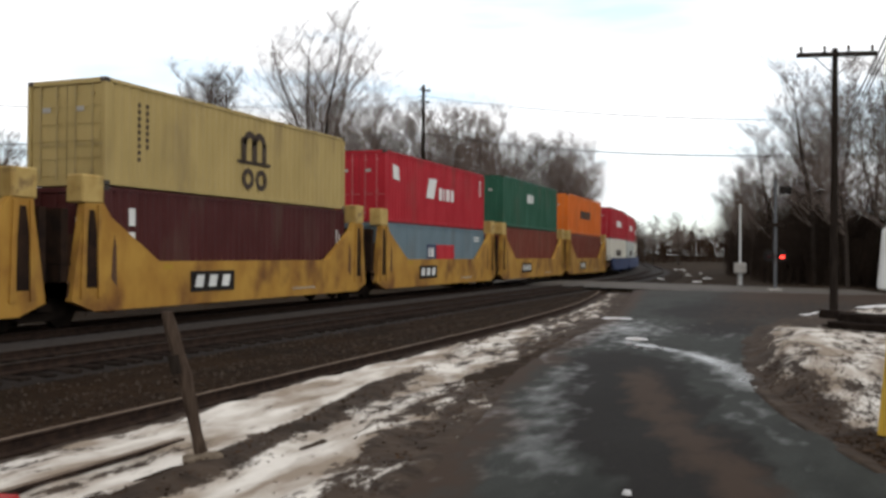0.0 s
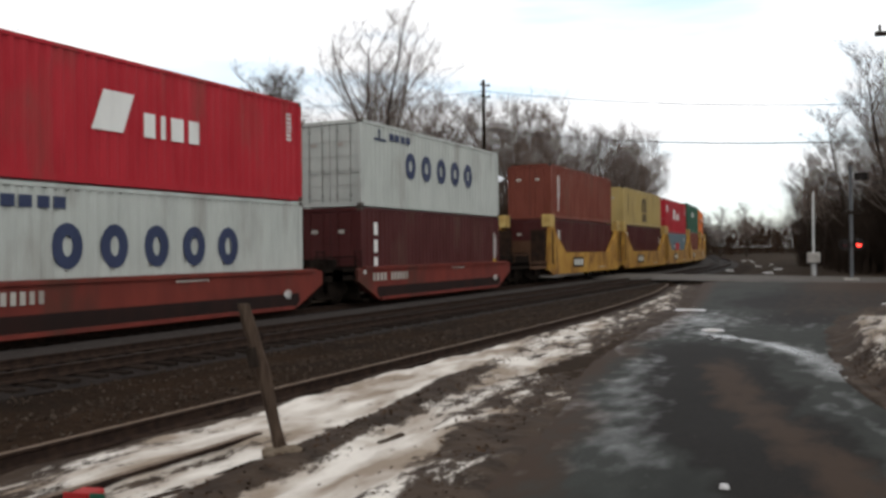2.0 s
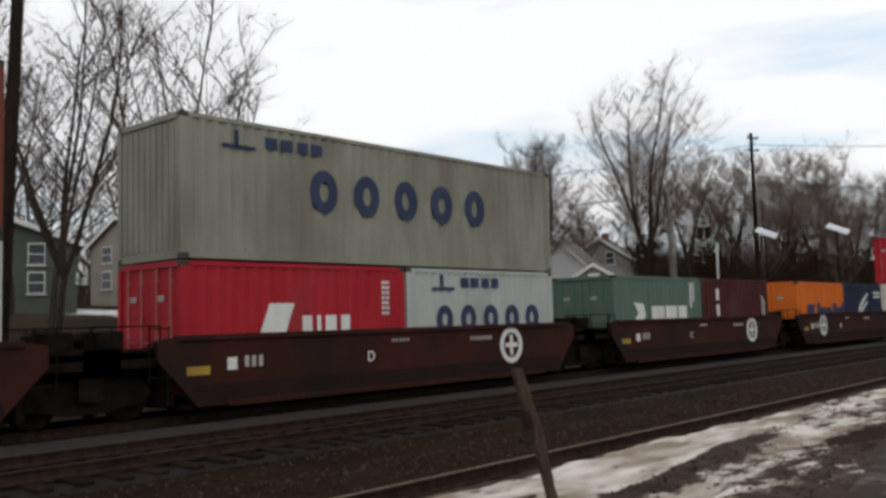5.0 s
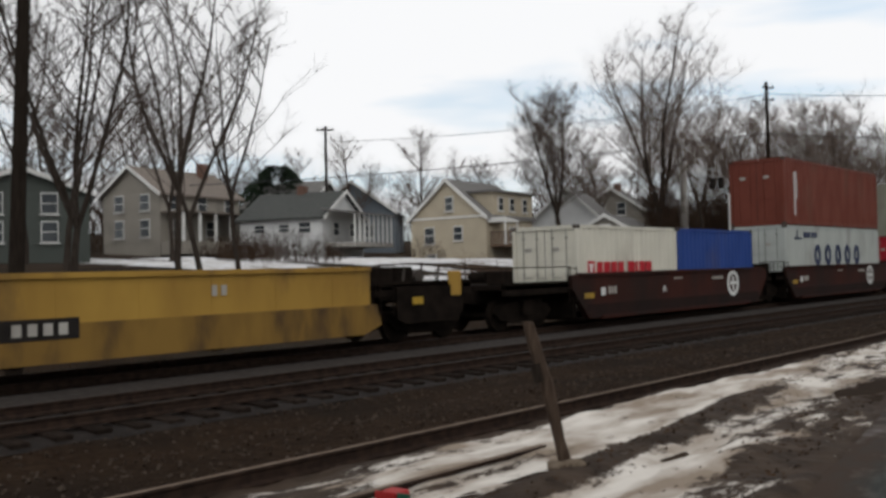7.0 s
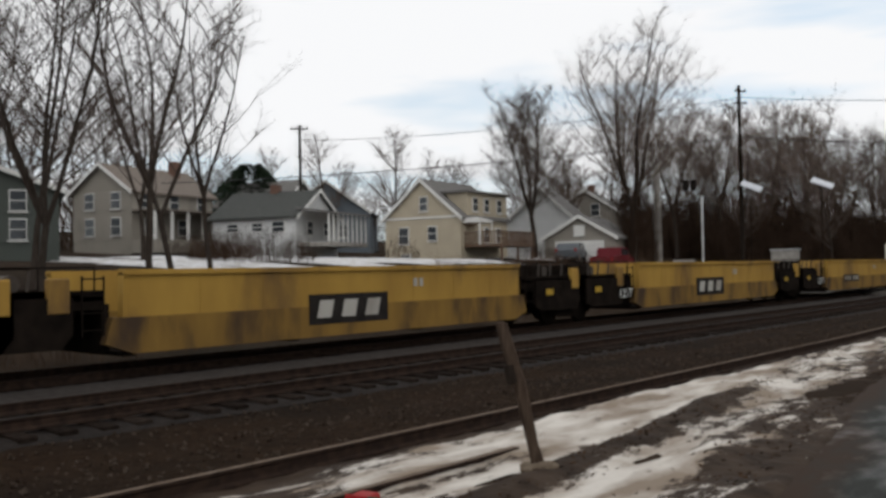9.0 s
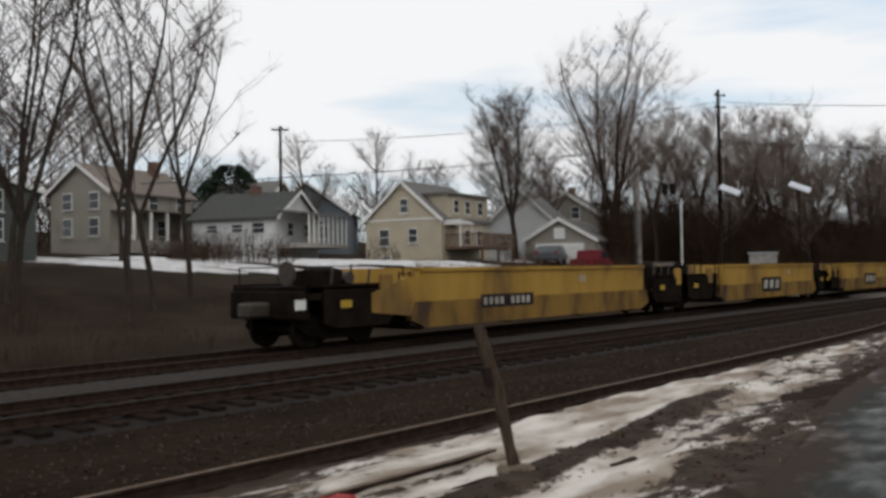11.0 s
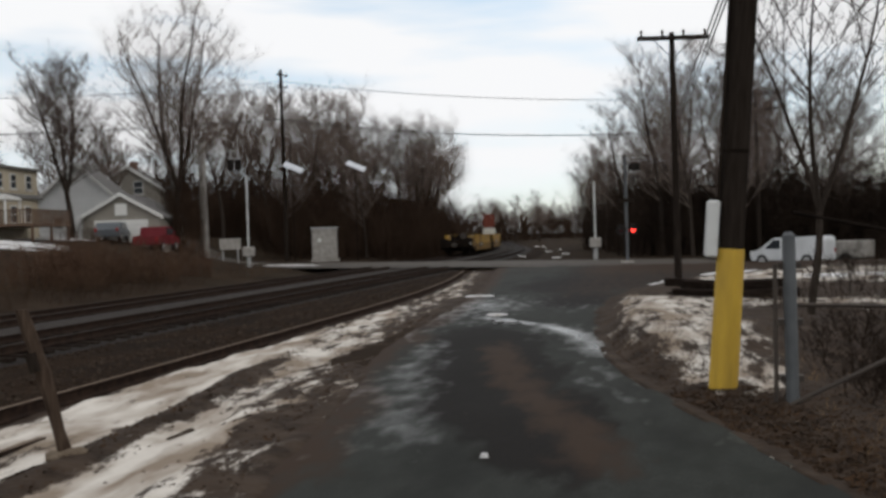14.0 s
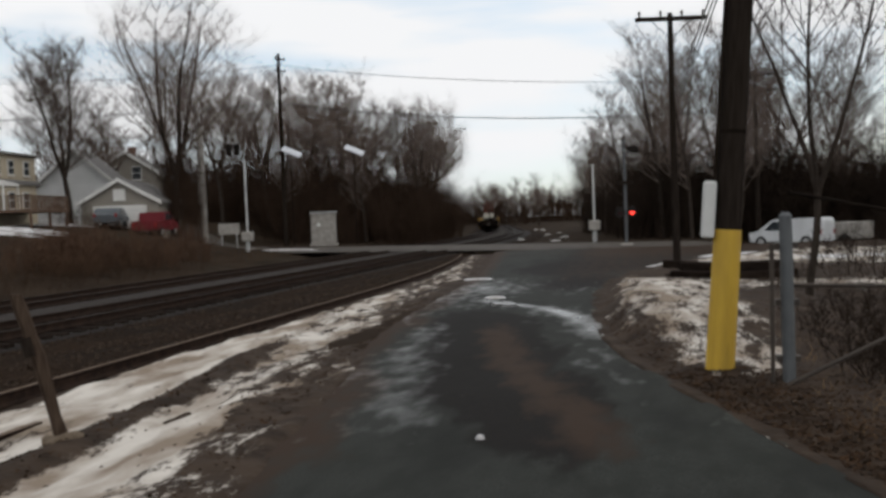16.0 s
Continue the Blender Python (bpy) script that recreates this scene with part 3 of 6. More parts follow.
def verge_z(x, y):
    r = ridge_x(y)
    z = 0.0 + 0.10 * math.exp(-((x - r) / 0.28) ** 2) * (1 - smooth_step(11, 15, y))
    z += 0.09 * smooth_step(0.2, 1.0, x - r) * (1 - smooth_step(1.6, 2.4, x - r)) * (1 - smooth_step(9, 13, y))
    z += 0.06 * noise.noise((x * 1.5, y * 0.9, 4)) + 0.035 * noise.noise((x * 5, y * 2.2, 4)) + 0.015 * noise.noise((x * 12, y * 7, 4))
    return z - 0.06 - 0.08 * smooth_step(-6.3, -6.75, x - siding_bend(y))


def verge_snow(x, y):
    r, (left, _) = ridge_x(y), road_edges(y)
    s = 0.72
    s -= 0.80 * math.exp(-((x - r + 0.02) / 0.24) ** 2) * (1 - smooth_step(11, 14, y))
    s -= 0.22 * smooth_step(left - 1.15, left - 0.15, x) * smooth_step(6, 9, y) + 0.22 * smooth_step(left - 0.6, left, x)
    s -= 0.14 * smooth_step(13, 24, y)
    s += 0.30 * noise.noise((x * 0.9, y * 0.35, 20)) + 0.20 * noise.noise((x * 2.8, y * 0.8, 23)) + 0.22 * noise.noise((x * 7, y * 2.5, 25))
    s -= 0.75 * smooth_step(-6.3, -6.7, x - siding_bend(y))
    s -= 0.30 * math.exp(-((x + 5.3) / .07) ** 2) * (1 - smooth_step(7, 8.5, y))
    s += 0.24 * math.exp(-((x - r - 0.60) / 0.40) ** 2) * (1 - smooth_step(7.5, 10, y))
    s += 0.20 * math.exp(-((x - r + 0.75) / 0.5) ** 2) * (1 - smooth_step(14, 18, y))
    return s


def build_verge():
    verts, faces, cols = [], [], 64
    ys = spaced((-6, 1, 0.5), (1, 18, 0.12), (18, 44, 0.4))
    for y in ys:
        a, b = -6.80 + siding_bend(y), road_edges(y)[0] + 0.25
        for k in range(cols + 1):
            x = a + (b - a) * k / cols
            verts.append((x, y, verge_z(x, y) - (0.07 if k == cols else 0)))
    w = cols + 1
    for j in range(len(ys) - 1):
        faces += [(j * w + i, j * w + i + 1, (j + 1) * w + i + 1, (j + 1) * w + i) for i in range(cols)]
    me = bpy.data.meshes.new("snowy_verge")
    me.from_pydata(verts, [], faces)
    me.materials.append(M_VERGE)
    me.polygons.foreach_set("use_smooth", [True] * len(faces))
    ob = with_snow(new("snowy_verge", me), verge_snow)
    tagged(ob, "thawing dirty snow over mud beside the road", "snow", kind="structure")


build_verge()


def bank_z(x, y):
    edge = road_edges(y)[1]
    z = 0.01 + (0.06 + 0.14 * smooth_step(10.5, 13.0, y)) * smooth_step(0.0, 0.55, x - edge) * (1 - 0.6 * smooth_step(0.9, 3.0, x - edge)) * smooth_step(4, 8, y)
    z += 0.16 * smooth_step(11, 14, y) * (1 - smooth_step(18, 22, y)) * smooth_step(0.1, 1.0, x - edge)
    z -= 0.45 * smooth_step(2.0, 4.0, x) * (1 - smooth_step(12, 20, y))
    return z + 0.06 * noise.noise((x * 1.6, y * 1.1, 7)) + 0.03 * noise.noise((x * 5, y * 4, 7))


def bank_snow(x, y):
    e = x - road_edges(y)[1]
    s = 0.20 + 0.25 * noise.noise((x * 1.2, y * 0.8, 31)) + 0.22 * noise.noise((x * 3.2, y * 1.6, 33)) + 0.50 * smooth_step(8.6, 10.5, y) * (1 - smooth_step(20, 24, y)) * smooth_step(0.22, 0.6, e)
    s += 0.5 * smooth_step(27, 29, y) * (1 - smooth_step(36, 38, y)) * smooth_step(0.0, 1.5, e)
    s += 0.28 * (1 - smooth_step(8.0, 9.5, y)) * smooth_step(0.45, 0.7, e) * (1 - smooth_step(0.9, 1.6, e))
    s -= 0.65 * smooth_step(1.45, 2.1, x) * (1 - smooth_step(17, 19, y))
    return s


def build_bank():
    verts, faces, cols = [], [], 44
    ys = spaced((-6, 3, 0.6), (3, 24, 0.16), (24, 40, 0.6))
    for y in ys:
        a, b = road_edges(y)[1] - 0.15, max(9.0, road_edges(y)[1] + 5)
        for k in range(cols + 1):
            x = a + (b - a) * (k / cols) ** 1.5
            verts.append((x, y, bank_z(x, y) - (0.1 if k == 0 else 0)))
    w = cols + 1
    for j in range(len(ys) - 1):
        faces += [(j * w + i, j * w + i + 1, (j + 1) * w + i + 1, (j + 1) * w + i) for i in range(cols)]
    me = bpy.data.meshes.new("roadside_bank")
    me.from_pydata(verts, [], faces)
    me.materials.append(M_VERGE)
    me.polygons.foreach_set("use_smooth", [True] * len(faces))
    ob = with_snow(new("roadside_bank", me), bank_snow)
    tagged(ob, "low roadside bank of leaf litter with melting snow", "bank", kind="structure")


build_bank()


def snow_patch(x, y, rx, ry, turn, h=0.05, z=None, puddle=False):
    """A thin melting sheet of snow with a ragged outline."""
    bm = bmesh.new()
    n, rings = 26, 4
    z0 = ground_z(x, y) if z is None else z
    top = bm.verts.new((0, 0, h))
    last = None
    off = random.uniform(0, 50)
    for k in range(1, rings + 1):
        ring = []
        for i in range(n):
            a = i * math.tau / n
            f = k / rings * (1 + 0.55 * noise.noise((math.cos(a) * 1.7 + off, math.sin(a) * 1.7, 0)) + 0.3 * noise.noise((math.cos(a) * 4 + off, math.sin(a) * 5, 0)))
            px, py = rx * f * math.cos(a), ry * f * math.sin(a)
            c, s = math.cos(radians(turn)), math.sin(radians(turn))
            gx, gy = px * c - py * s, px * s + py * c
            dz = (ground_z(x + gx, y + gy) - z0) if z is None else 0.0
            ring.append(bm.verts.new((gx, gy, dz + h * (1 - (k / rings) ** 3) - (0.03 if k == rings else 0) + 0.012 * noise.noise((gx, gy, off)))))
        for i in range(n):
            if last is None:
                bm.faces.new((top, ring[i], ring[(i + 1) % n]))
            else:
                bm.faces.new((last[i], ring[i], ring[(i + 1) % n], last[(i + 1) % n]))
        last = ring
    ob = part("puddle" if puddle else "snow_patch", bm, M_WATER if puddle else M_SNOW, smooth=not puddle)
    if puddle:
        ob.location = (x, y, z0)
        return tagged(ob, "shallow meltwater puddle on the asphalt", "puddle", "puddles on the road")
    ob.location = (x, y, z0 + 0.02)
    return tagged(ob, "patch of melting old snow on the ground", "snow", "snow patches")

# ---- the train ----
SPEED = 22.0
MOVING = []          # (thing, place along the train)
CONTAINER_W, HALF = 2.438, 1.219

PAINTS = {
    "mustard": paint("mustard_container_paint", (0.385, 0.285, 0.11), amount=0.6),
    "maroon": paint("maroon_container_paint", (0.058, 0.011, 0.010)),
    "brown": paint("red_brown_container_paint", (0.15, 0.038, 0.023)),
    "red": paint("red_container_paint", (0.36, 0.014, 0.024)),
    "grey": paint("pale_grey_container_paint", (0.41, 0.43, 0.40)),
    "white": paint("cream_container_paint", (0.62, 0.59, 0.50)),
    "green": paint("dark_green_container_paint", (0.02, 0.085, 0.05)),
    "sage": paint("grey_green_container_paint", (0.10, 0.15, 0.125)),
    "olive": paint("dirty_olive_grey_container_paint", (0.25, 0.25, 0.20), amount=0.5),
    "steel": paint("slate_blue_container_paint", (0.13, 0.18, 0.205)),
    "orange": paint("orange_container_paint", (0.60, 0.135, 0.014)),
    "navy": paint("navy_container_paint", (0.014, 0.022, 0.048)),
    "blue": paint("blue_container_paint", (0.02, 0.055, 0.22)),
}
M_YCAR = material("worn_yellow_car_paint", spec=0.12, a=(0.40, 0.225, 0.045), b=(0.29, 0.145, 0.028), scale=1.5, rough=0.6, stretch=(1, 1, 0.7), stain=(0.13, 0.055, 0.02), stain_scale=1.1, stain_lo=0.50, stain_hi=0.74, bump=0.1, bump_scale=8)
M_YBLOCK = material("pale_worn_yellow_paint", spec=0.12, a=(0.46, 0.33, 0.12), b=(0.34, 0.22, 0.07), scale=2.2, rough=0.65, stain=(0.12, 0.07, 0.04), stain_scale=2.0, stain_lo=0.54, stain_hi=0.70)
# dark rust for the end posts; also the recess shade, put into colour
M_RUST_SHADE = material("dark_rust_and_shade", (0.014, 0.009, 0.007), (0.030, 0.017, 0.011), scale=3, rough=0.85, spec=0.05)
M_YCAR2 = material("faded_yellow_car_paint", spec=0.12, a=(0.37, 0.222, 0.046), b=(0.27, 0.155, 0.034), scale=1.0, rough=0.65, stretch=(1, 1, 0.4), stain=(0.10, 0.06, 0.03), stain_scale=0.9, stain_lo=0.56, stain_hi=0.74, bump=0.1, bump_scale=8)
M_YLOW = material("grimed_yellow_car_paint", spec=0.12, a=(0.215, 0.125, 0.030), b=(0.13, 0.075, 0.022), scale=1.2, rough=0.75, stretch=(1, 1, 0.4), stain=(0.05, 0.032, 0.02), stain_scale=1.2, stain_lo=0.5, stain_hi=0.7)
M_RCAR = material("red_car_paint", spec=0.12, a=(0.155, 0.030, 0.021), b=(0.105, 0.021, 0.016), scale=1.4, rough=0.6, stretch=(1, 1, 0.4), stain=(0.07, 0.028, 0.02), stain_scale=1.0, stain_lo=0.52, stain_hi=0.72)
M_BCAR = material("oxide_brown_car_paint", spec=0.12, a=(0.046, 0.0118, 0.0072), b=(0.030, 0.0085, 0.0058), scale=1.4, rough=0.65, stretch=(1, 1, 0.4), stain=(0.016, 0.0095, 0.0072), stain_scale=1.0, stain_lo=0.42, stain_hi=0.72)
M_SILL_GRIME = material("grimed_oxide_paint", (0.020, 0.008, 0.006), (0.011, 0.006, 0.005), scale=1.6, rough=0.8, stretch=(1, 1, 0.5), spec=0.15)
M_BLUECAR = material("dark_blue_car_paint", spec=0.12, a=(0.03, 0.05, 0.13), b=(0.02, 0.035, 0.09), scale=1.4, rough=0.6, stain=(0.04, 0.03, 0.025))


def corrugated_side(bm, x, length, z0, z1, inward, pitch=0.29, depth=0.036):
    """Pressed side sheet between the corner posts, in x at the outer face."""
    n = max(4, int((length - 0.36) / pitch))
    step = (length - 0.36) / n
    pts = []
    for k in range(n):
        y = 0.18 + k * step
        pts += [(0.0, y), (0.0, y + 0.30 * step), (depth, y + 0.50 * step), (depth, y + 0.80 * step)]
    pts.append((0.0, length - 0.18))
    lo = [bm.verts.new((x + inward * (0.012 + d), y, z0)) for d, y in pts]
    hi = [bm.verts.new((x + inward * (0.012 + d), y, z1)) for d, y in pts]
    for k in range(len(pts) - 1):
        bm.faces.new((lo[k], lo[k + 1], hi[k + 1], hi[k]))


SHELLS = {}


def container_shell(length, height):
    """The meshes of one size of container, origin at the rear end's middle, bottom."""
    key = (length, height)
    if key in SHELLS:
        return SHELLS[key]
    sheets = []
    for x, inward in ((HALF, -1), (-HALF, 1)):
        bm = bmesh.new()
        corrugated_side(bm, x, length, 0.16, height - 0.09, inward)
        sheets.append(("side_wall", mesh_of(bm, "side_wall", M_GRIME)))
    bm = bmesh.new()
    # roof, floor and front wall
    add_box(bm, -HALF + 0.03, HALF - 0.03, 0.06, length - 0.03, height - 0.045, height - 0.012)
    sheets.append(("roof", mesh_of(bm, "roof", M_GRIME)))
    bm = bmesh.new()
    add_box(bm, -HALF + 0.03, HALF - 0.03, 0.06, length - 0.03, 0.10, 0.16)
    add_box(bm, -HALF + 0.1, HALF - 0.1, length - 0.06, length - 0.03, 0.14, height - 0.08)
    sheets.append(("floor_and_front", mesh_of(bm, "floor_and_front", M_GRIME)))
    bm = bmesh.new()
    for sx in (-1, 1):
        for y in (0.0, length - 0.17):
            add_box(bm, min(sx * HALF, sx * (HALF - 0.12)), max(sx * HALF, sx * (HALF - 0.12)), y, y + 0.17, 0.115, height - 0.115)
        a, b = sorted((sx * (HALF - 0.002), sx * (HALF - 0.07)))
        add_box(bm, a, b, 0.17, length - 0.17, height - 0.105, height - 0.015)
        add_box(bm, a, b, 0.17, length - 0.17, 0.02, 0.17)
    for y in (0.002, length - 0.10):
        add_box(bm, -HALF + 0.12, HALF - 0.12, y, y + 0.098, height - 0.125, height - 0.01)
        add_box(bm, -HALF + 0.12, HALF - 0.12, y, y + 0.098, 0.01, 0.15)
    frame_mesh = mesh_of(bm, "frame", M_GRIME)
    casting = mesh_of(box(-0.09, 0.09, -0.09, 0.09, -0.06, 0.06, 0.012), "corner_casting", M_STEEL)
    doors = []
    for sx in (-1, 1):
        bm = bmesh.new()
        x0, x1 = (-HALF + 0.13, -0.012) if sx < 0 else (0.012, HALF - 0.13)
        add_box(bm, x0, x1, 0.045, 0.075, 0.16, height - 0.135)
        for k in range(5):
            z = 0.24 + (height - 0.5) * k / 5
            add_box(bm, x0 + 0.06, x1 - 0.06, 0.03, 0.047, z, z + (height - 0.5) / 5 * 0.62, 0.006)
        door = mesh_of(bm, "door", M_GRIME)
        rods = []
        for fx in (0.27, 0.75):
            x = x0 + (x1 - x0) * fx
            b2 = tube((x, 0.008, 0.14), (x, 0.008, height - 0.12), 0.019, n=6)
            for z in (0.35, height * 0.42, height - 0.4):
                add_box(b2, x - 0.05, x + 0.05, -0.006, 0.04, z, z + 0.05)
            add_box(b2, x, x + 0.34, -0.01, 0.006, height * 0.38, height * 0.38 + 0.03)
            rods.append(mesh_of(b2, "locking_rod", M_GALV))
        doors.append((door, rods))
    SHELLS[key] = (sheets, frame_mesh, casting, doors)
    return SHELLS[key]


def coloured(me, mat):
    c = me.copy()
    c.materials.clear()
    c.materials.append(mat)
    return c


def mark(name, parent, rects, mat, x=HALF + 0.004):
    """Flat painted shapes on the side that faces the road: rectangles (y0, y1, z0, z1)."""
    if len(rects) <= 12 and name != "small_print":
        for y0, y1, z0, z1 in rects:
            part(name, box(x - 0.02, x, y0, y1, z0, z1), mat, parent)
        return
    bm = bmesh.new()
    for y0, y1, z0, z1 in rects:
        add_box(bm, x - 0.02, x, y0, y1, z0, z1)
    tagged(part(name, bm, mat, parent), kind="stuff")


def mark_poly(name, parent, polys, mat, x=HALF + 0.004):
    bm = bmesh.new()
    for p in polys:
        add_prism(bm, p, x - 0.02, x)
    bmesh.ops.remove_doubles(bm, verts=bm.verts, dist=0.0005)
    return part(name, bm, mat, parent)


def ring_poly(cy, cz, ry, rz, thick, n=16, a0=0, a1=360):
    out = []
    k0 = [(a0 + (a1 - a0) * k / n) for k in range(n + 1)]
    for a, b in zip(k0, k0[1:]):
        a, b = radians(a), radians(b)
        out.append([(cy + ry * math.cos(a), cz + rz * math.sin(a)), (cy + ry * math.cos(b), cz + rz * math.sin(b)),
                    (cy + (ry - thick) * math.cos(b), cz + (rz - thick) * math.sin(b)), (cy + (ry - thick) * math.cos(a), cz + (rz - thick) * math.sin(a))])
    return out


def small_print(parent, y, z, w, rows, mat, h=0.09):
    mark("small_print", parent, [(y + 0.13 * c, y + 0.13 * c + random.uniform(0.07, 0.11), z - r * h * 1.7, z - r * h * 1.7 + h) for r in range(rows) for c in range(int(w / 0.13))], mat)


# Emblems: plain blocks in the place, colour and weight of the painted ones.
def emblem_blocks(c, y, z, sizes, mat, gap=0.12):
    rects = []
    for w, h, dz in sizes:
        rects.append((y, y + w, z + dz, z + dz + h))
        y += w + gap
    mark("emblem", c, rects, mat)


def emblem_rings(c, y, z, w, h, pitch, mat, n=5):
    for k in range(n):
        mark_poly("emblem", c, ring_poly(y + k * pitch + w / 2, z + h / 2, w / 2, h / 2, 0.24 * h + 0.03), mat)


def emblem_column(c, y, z, w, h, n, mat):
    mark("emblem", c, [(y, y + w, z - k * h * 1.18, z - k * h * 1.18 + h * 0.86) for k in range(n)], mat)


def decorate(c, style, L, H):
    if style == "arch":
        y, z = L * 0.465, H * 0.52
        polys = []
        for k in range(2):
            polys += ring_poly(y + 0.42 + k * 0.52, z + 0.30, 0.36, 0.42, 0.20, 10, 0, 180)
        mark_poly("emblem", c, polys, M_INKBROWN)
        mark("emblem", c, [(y, y + 0.24, z - 0.22, z + 0.5), (y + 0.56, y + 0.80, z - 0.22, z + 0.4), (y + 1.08, y + 1.32, z - 0.22, z + 0.4), (y - 0.22, y + 1.55, z - 0.28, z - 0.18)], M_INKBROWN)
        mark_poly("emblem", c, ring_poly(y + 0.34, z - 0.72, 0.30, 0.32, 0.16) + ring_poly(y + 1.05, z - 0.72, 0.32, 0.32, 0.16), M_INKBROWN)
        mark("small_print", c, [(1.15 + 0.3 * k, 1.24 + 0.3 * k, H * 0.78 - j * .17, H * 0.78 - j * .17 + .11) for k in range(2) for j in range(9 - 2 * k)], M_INKBROWN)
    elif style == "line":
        z = H * 0.42
        k0 = L * (0.35 if L > 8 else 0.30)
        q = 1.0 if L > 8 else .72
        mark_poly("emblem", c, [[(k0, z), (k0 + .9 * q, z), (k0 + 1.25 * q, z + .9 * q), (k0 + .35 * q, z + .9 * q)]], M_WHITE)
        emblem_blocks(c, k0 + 1.55 * q, z - 0.02, [(0.36 * q, 0.56 * q, 0), (0.14 * q, 0.56 * q, 0), (0.42 * q, 0.56 * q, 0), (0.36 * q, 0.56 * q, 0)], M_WHITE, 0.2 * q)
        if L > 8:
            mark_poly("emblem", c, [[(0.75, H * .62), (1.35, H * .60), (1.25, H * .80), (0.7, H * .82)]], M_WHITE)
        small_print(c, L - 0.75, H * 0.84, 0.3, 7, M_WHITE, 0.07)
    elif style == "rings":
        big = 0.98 if L > 8 else 0.62
        if L > 8:
            emblem_rings(c, L * 0.262, H * 0.38, 0.80, big, 1.30, M_INK)
        else:
            emblem_rings(c, 1.05, 0.95, 0.62, 0.72, 0.92, M_INK)
        z = H * 0.80
        mark("emblem", c, [(0.95, 1.75, z - 0.03, z + 0.05), (1.25, 1.33, z, z + 0.36), (2.0, 2.32, z + .05, z + .3), (2.42, 2.72, z + .05, z + .3), (2.85, 3.15, z + .05, z + .3), (3.25, 3.55, z + .05, z + .3)], M_INK)
    elif style == "stack":
        emblem_column(c, 0.85 if L > 8 else L * 0.2, H * 0.68, 0.22, 0.5, 3, M_WHITE)
        mark("small_print", c, [(L - 0.6, L - 0.55, H * .35, H * .75), (L - 0.4, L - 0.36, H * .4, H * .7)], M_WHITE)
        mark("placard", c, [(L - 0.68, L - 0.38, H * .3, H * .36)], M_REDSPOT)
    elif style == "rod":
        mark("small_print", c, [(1.1, 1.2, H * .15, H * .8), (1.32, 1.38, H * .4, H * .8)], M_WHITE)
    elif style == "ming":
        q, y0, z0 = (1.0, 2.1, .95) if L > 8 else (.56, .55, .95)
        mark("emblem", c, [(y0, y0 + .65 * q, z0, z0 + .95 * q)], M_INKRED)
        mark_poly("emblem", c, [[(y0 + .1 * q, z0 + .8 * q), (y0 + .55 * q, z0 + .8 * q), (y0 + .4 * q, z0 + .55 * q), (y0 + .4 * q, z0 + .07 * q), (y0 + .2 * q, z0 + .07 * q), (y0 + .2 * q, z0 + .55 * q)]], M_WHITE, HALF + 0.009)
        emblem_blocks(c, y0 + .9 * q, z0 + .05, [(.55 * q, .82 * q, 0), (.6 * q, .82 * q, 0), (.58 * q, .82 * q, 0), (.6 * q, .82 * q, 0)], M_INKRED, .14 * q)
        emblem_blocks(c, y0 + 4.1 * q, z0 + .05, [(.75 * q, .82 * q, 0), (.2 * q, .82 * q, 0), (.6 * q, .82 * q, 0), (.62 * q, .82 * q, 0)], M_INKRED, .15 * q)
    elif style == "hapag":
        emblem_blocks(c, 2.4, 0.9, [(.36, .7, 0), (.32, .5, 0), (.32, .5, 0), (.32, .5, 0), (.32, .5, 0), (.14, .12, .2), (.3, .7, 0), (.1, .7, 0), (.32, .5, 0), (.3, .5, 0), (.32, .7, 0)], M_INK, .06)
        mark_poly("emblem", c, [[(1.0, .9), (1.9, .9), (2.1, 1.55), (1.2, 1.55)]], M_INK)
    elif style == "wing":
        mark_poly("emblem", c, [[(2.0, 1.05), (2.5, 1.55), (3.5, 2.05), (3.9, 2.1), (3.2, 1.75), (2.6, 1.35)], [(2.3, 1.05), (2.8, 1.35), (3.5, 1.65), (3.75, 1.68), (3.2, 1.38), (2.6, 1.05)]], M_WHITE)
        emblem_blocks(c, 1.5, .78, [(.2, .14, 0)] * 12, M_WHITE, .08)
        small_print(c, 4.7, 2.05, 1.2, 2, M_WHITE, .12)
    elif style == "mol":
        mark_poly("emblem", c, [[(1.1, 1.0), (1.7, .95), (1.95, 1.25), (1.85, 1.65), (1.2, 1.7), (1.5, 1.35)]], M_WHITE)
        mark("emblem", c, [(1.1, 1.4, .85, 1.0)], M_INKRED)
        emblem_blocks(c, 2.4, .85, [(.85, .72, 0), (.8, .72, 0), (.6, .72, 0)], M_WHITE, .12)
        mark("small_print", c, [(5.2, 5.3, 1.5, 2.4), (5.42, 5.5, 1.7, 2.4)], M_WHITE)
    elif style == "plate":
        mark("emblem", c, [(L * .36, L * .45, 1.0, 1.75)], M_INK)
        mark("emblem", c, [(L * .455, L * .64, 1.0, 1.75)], M_INKRED, HALF + 0.004)
        mark("emblem", c, [(L * .375, L * .375 + .18, 1.2, 1.6), (L * .4, L * .4 + .3, 1.2, 1.6)], M_WHITE, HALF + .009)
        small_print(c, L - 1.5, H * .82, .8, 2, M_WHITE)
    elif style == "low":
        emblem_blocks(c, L * .40, H * .55, [(.35, .5, 0)] * 3, M_WHITE, .12)
    elif style == "block":
        emblem_blocks(c, L * .34, H * .42, [(.5, .6, 0)] * 6, M_INKBROWN, .14)
    elif style == "white":
        emblem_blocks(c, L * .36, H * .4, [(.6, .6, 0)] * 5, M_WHITE, .14)


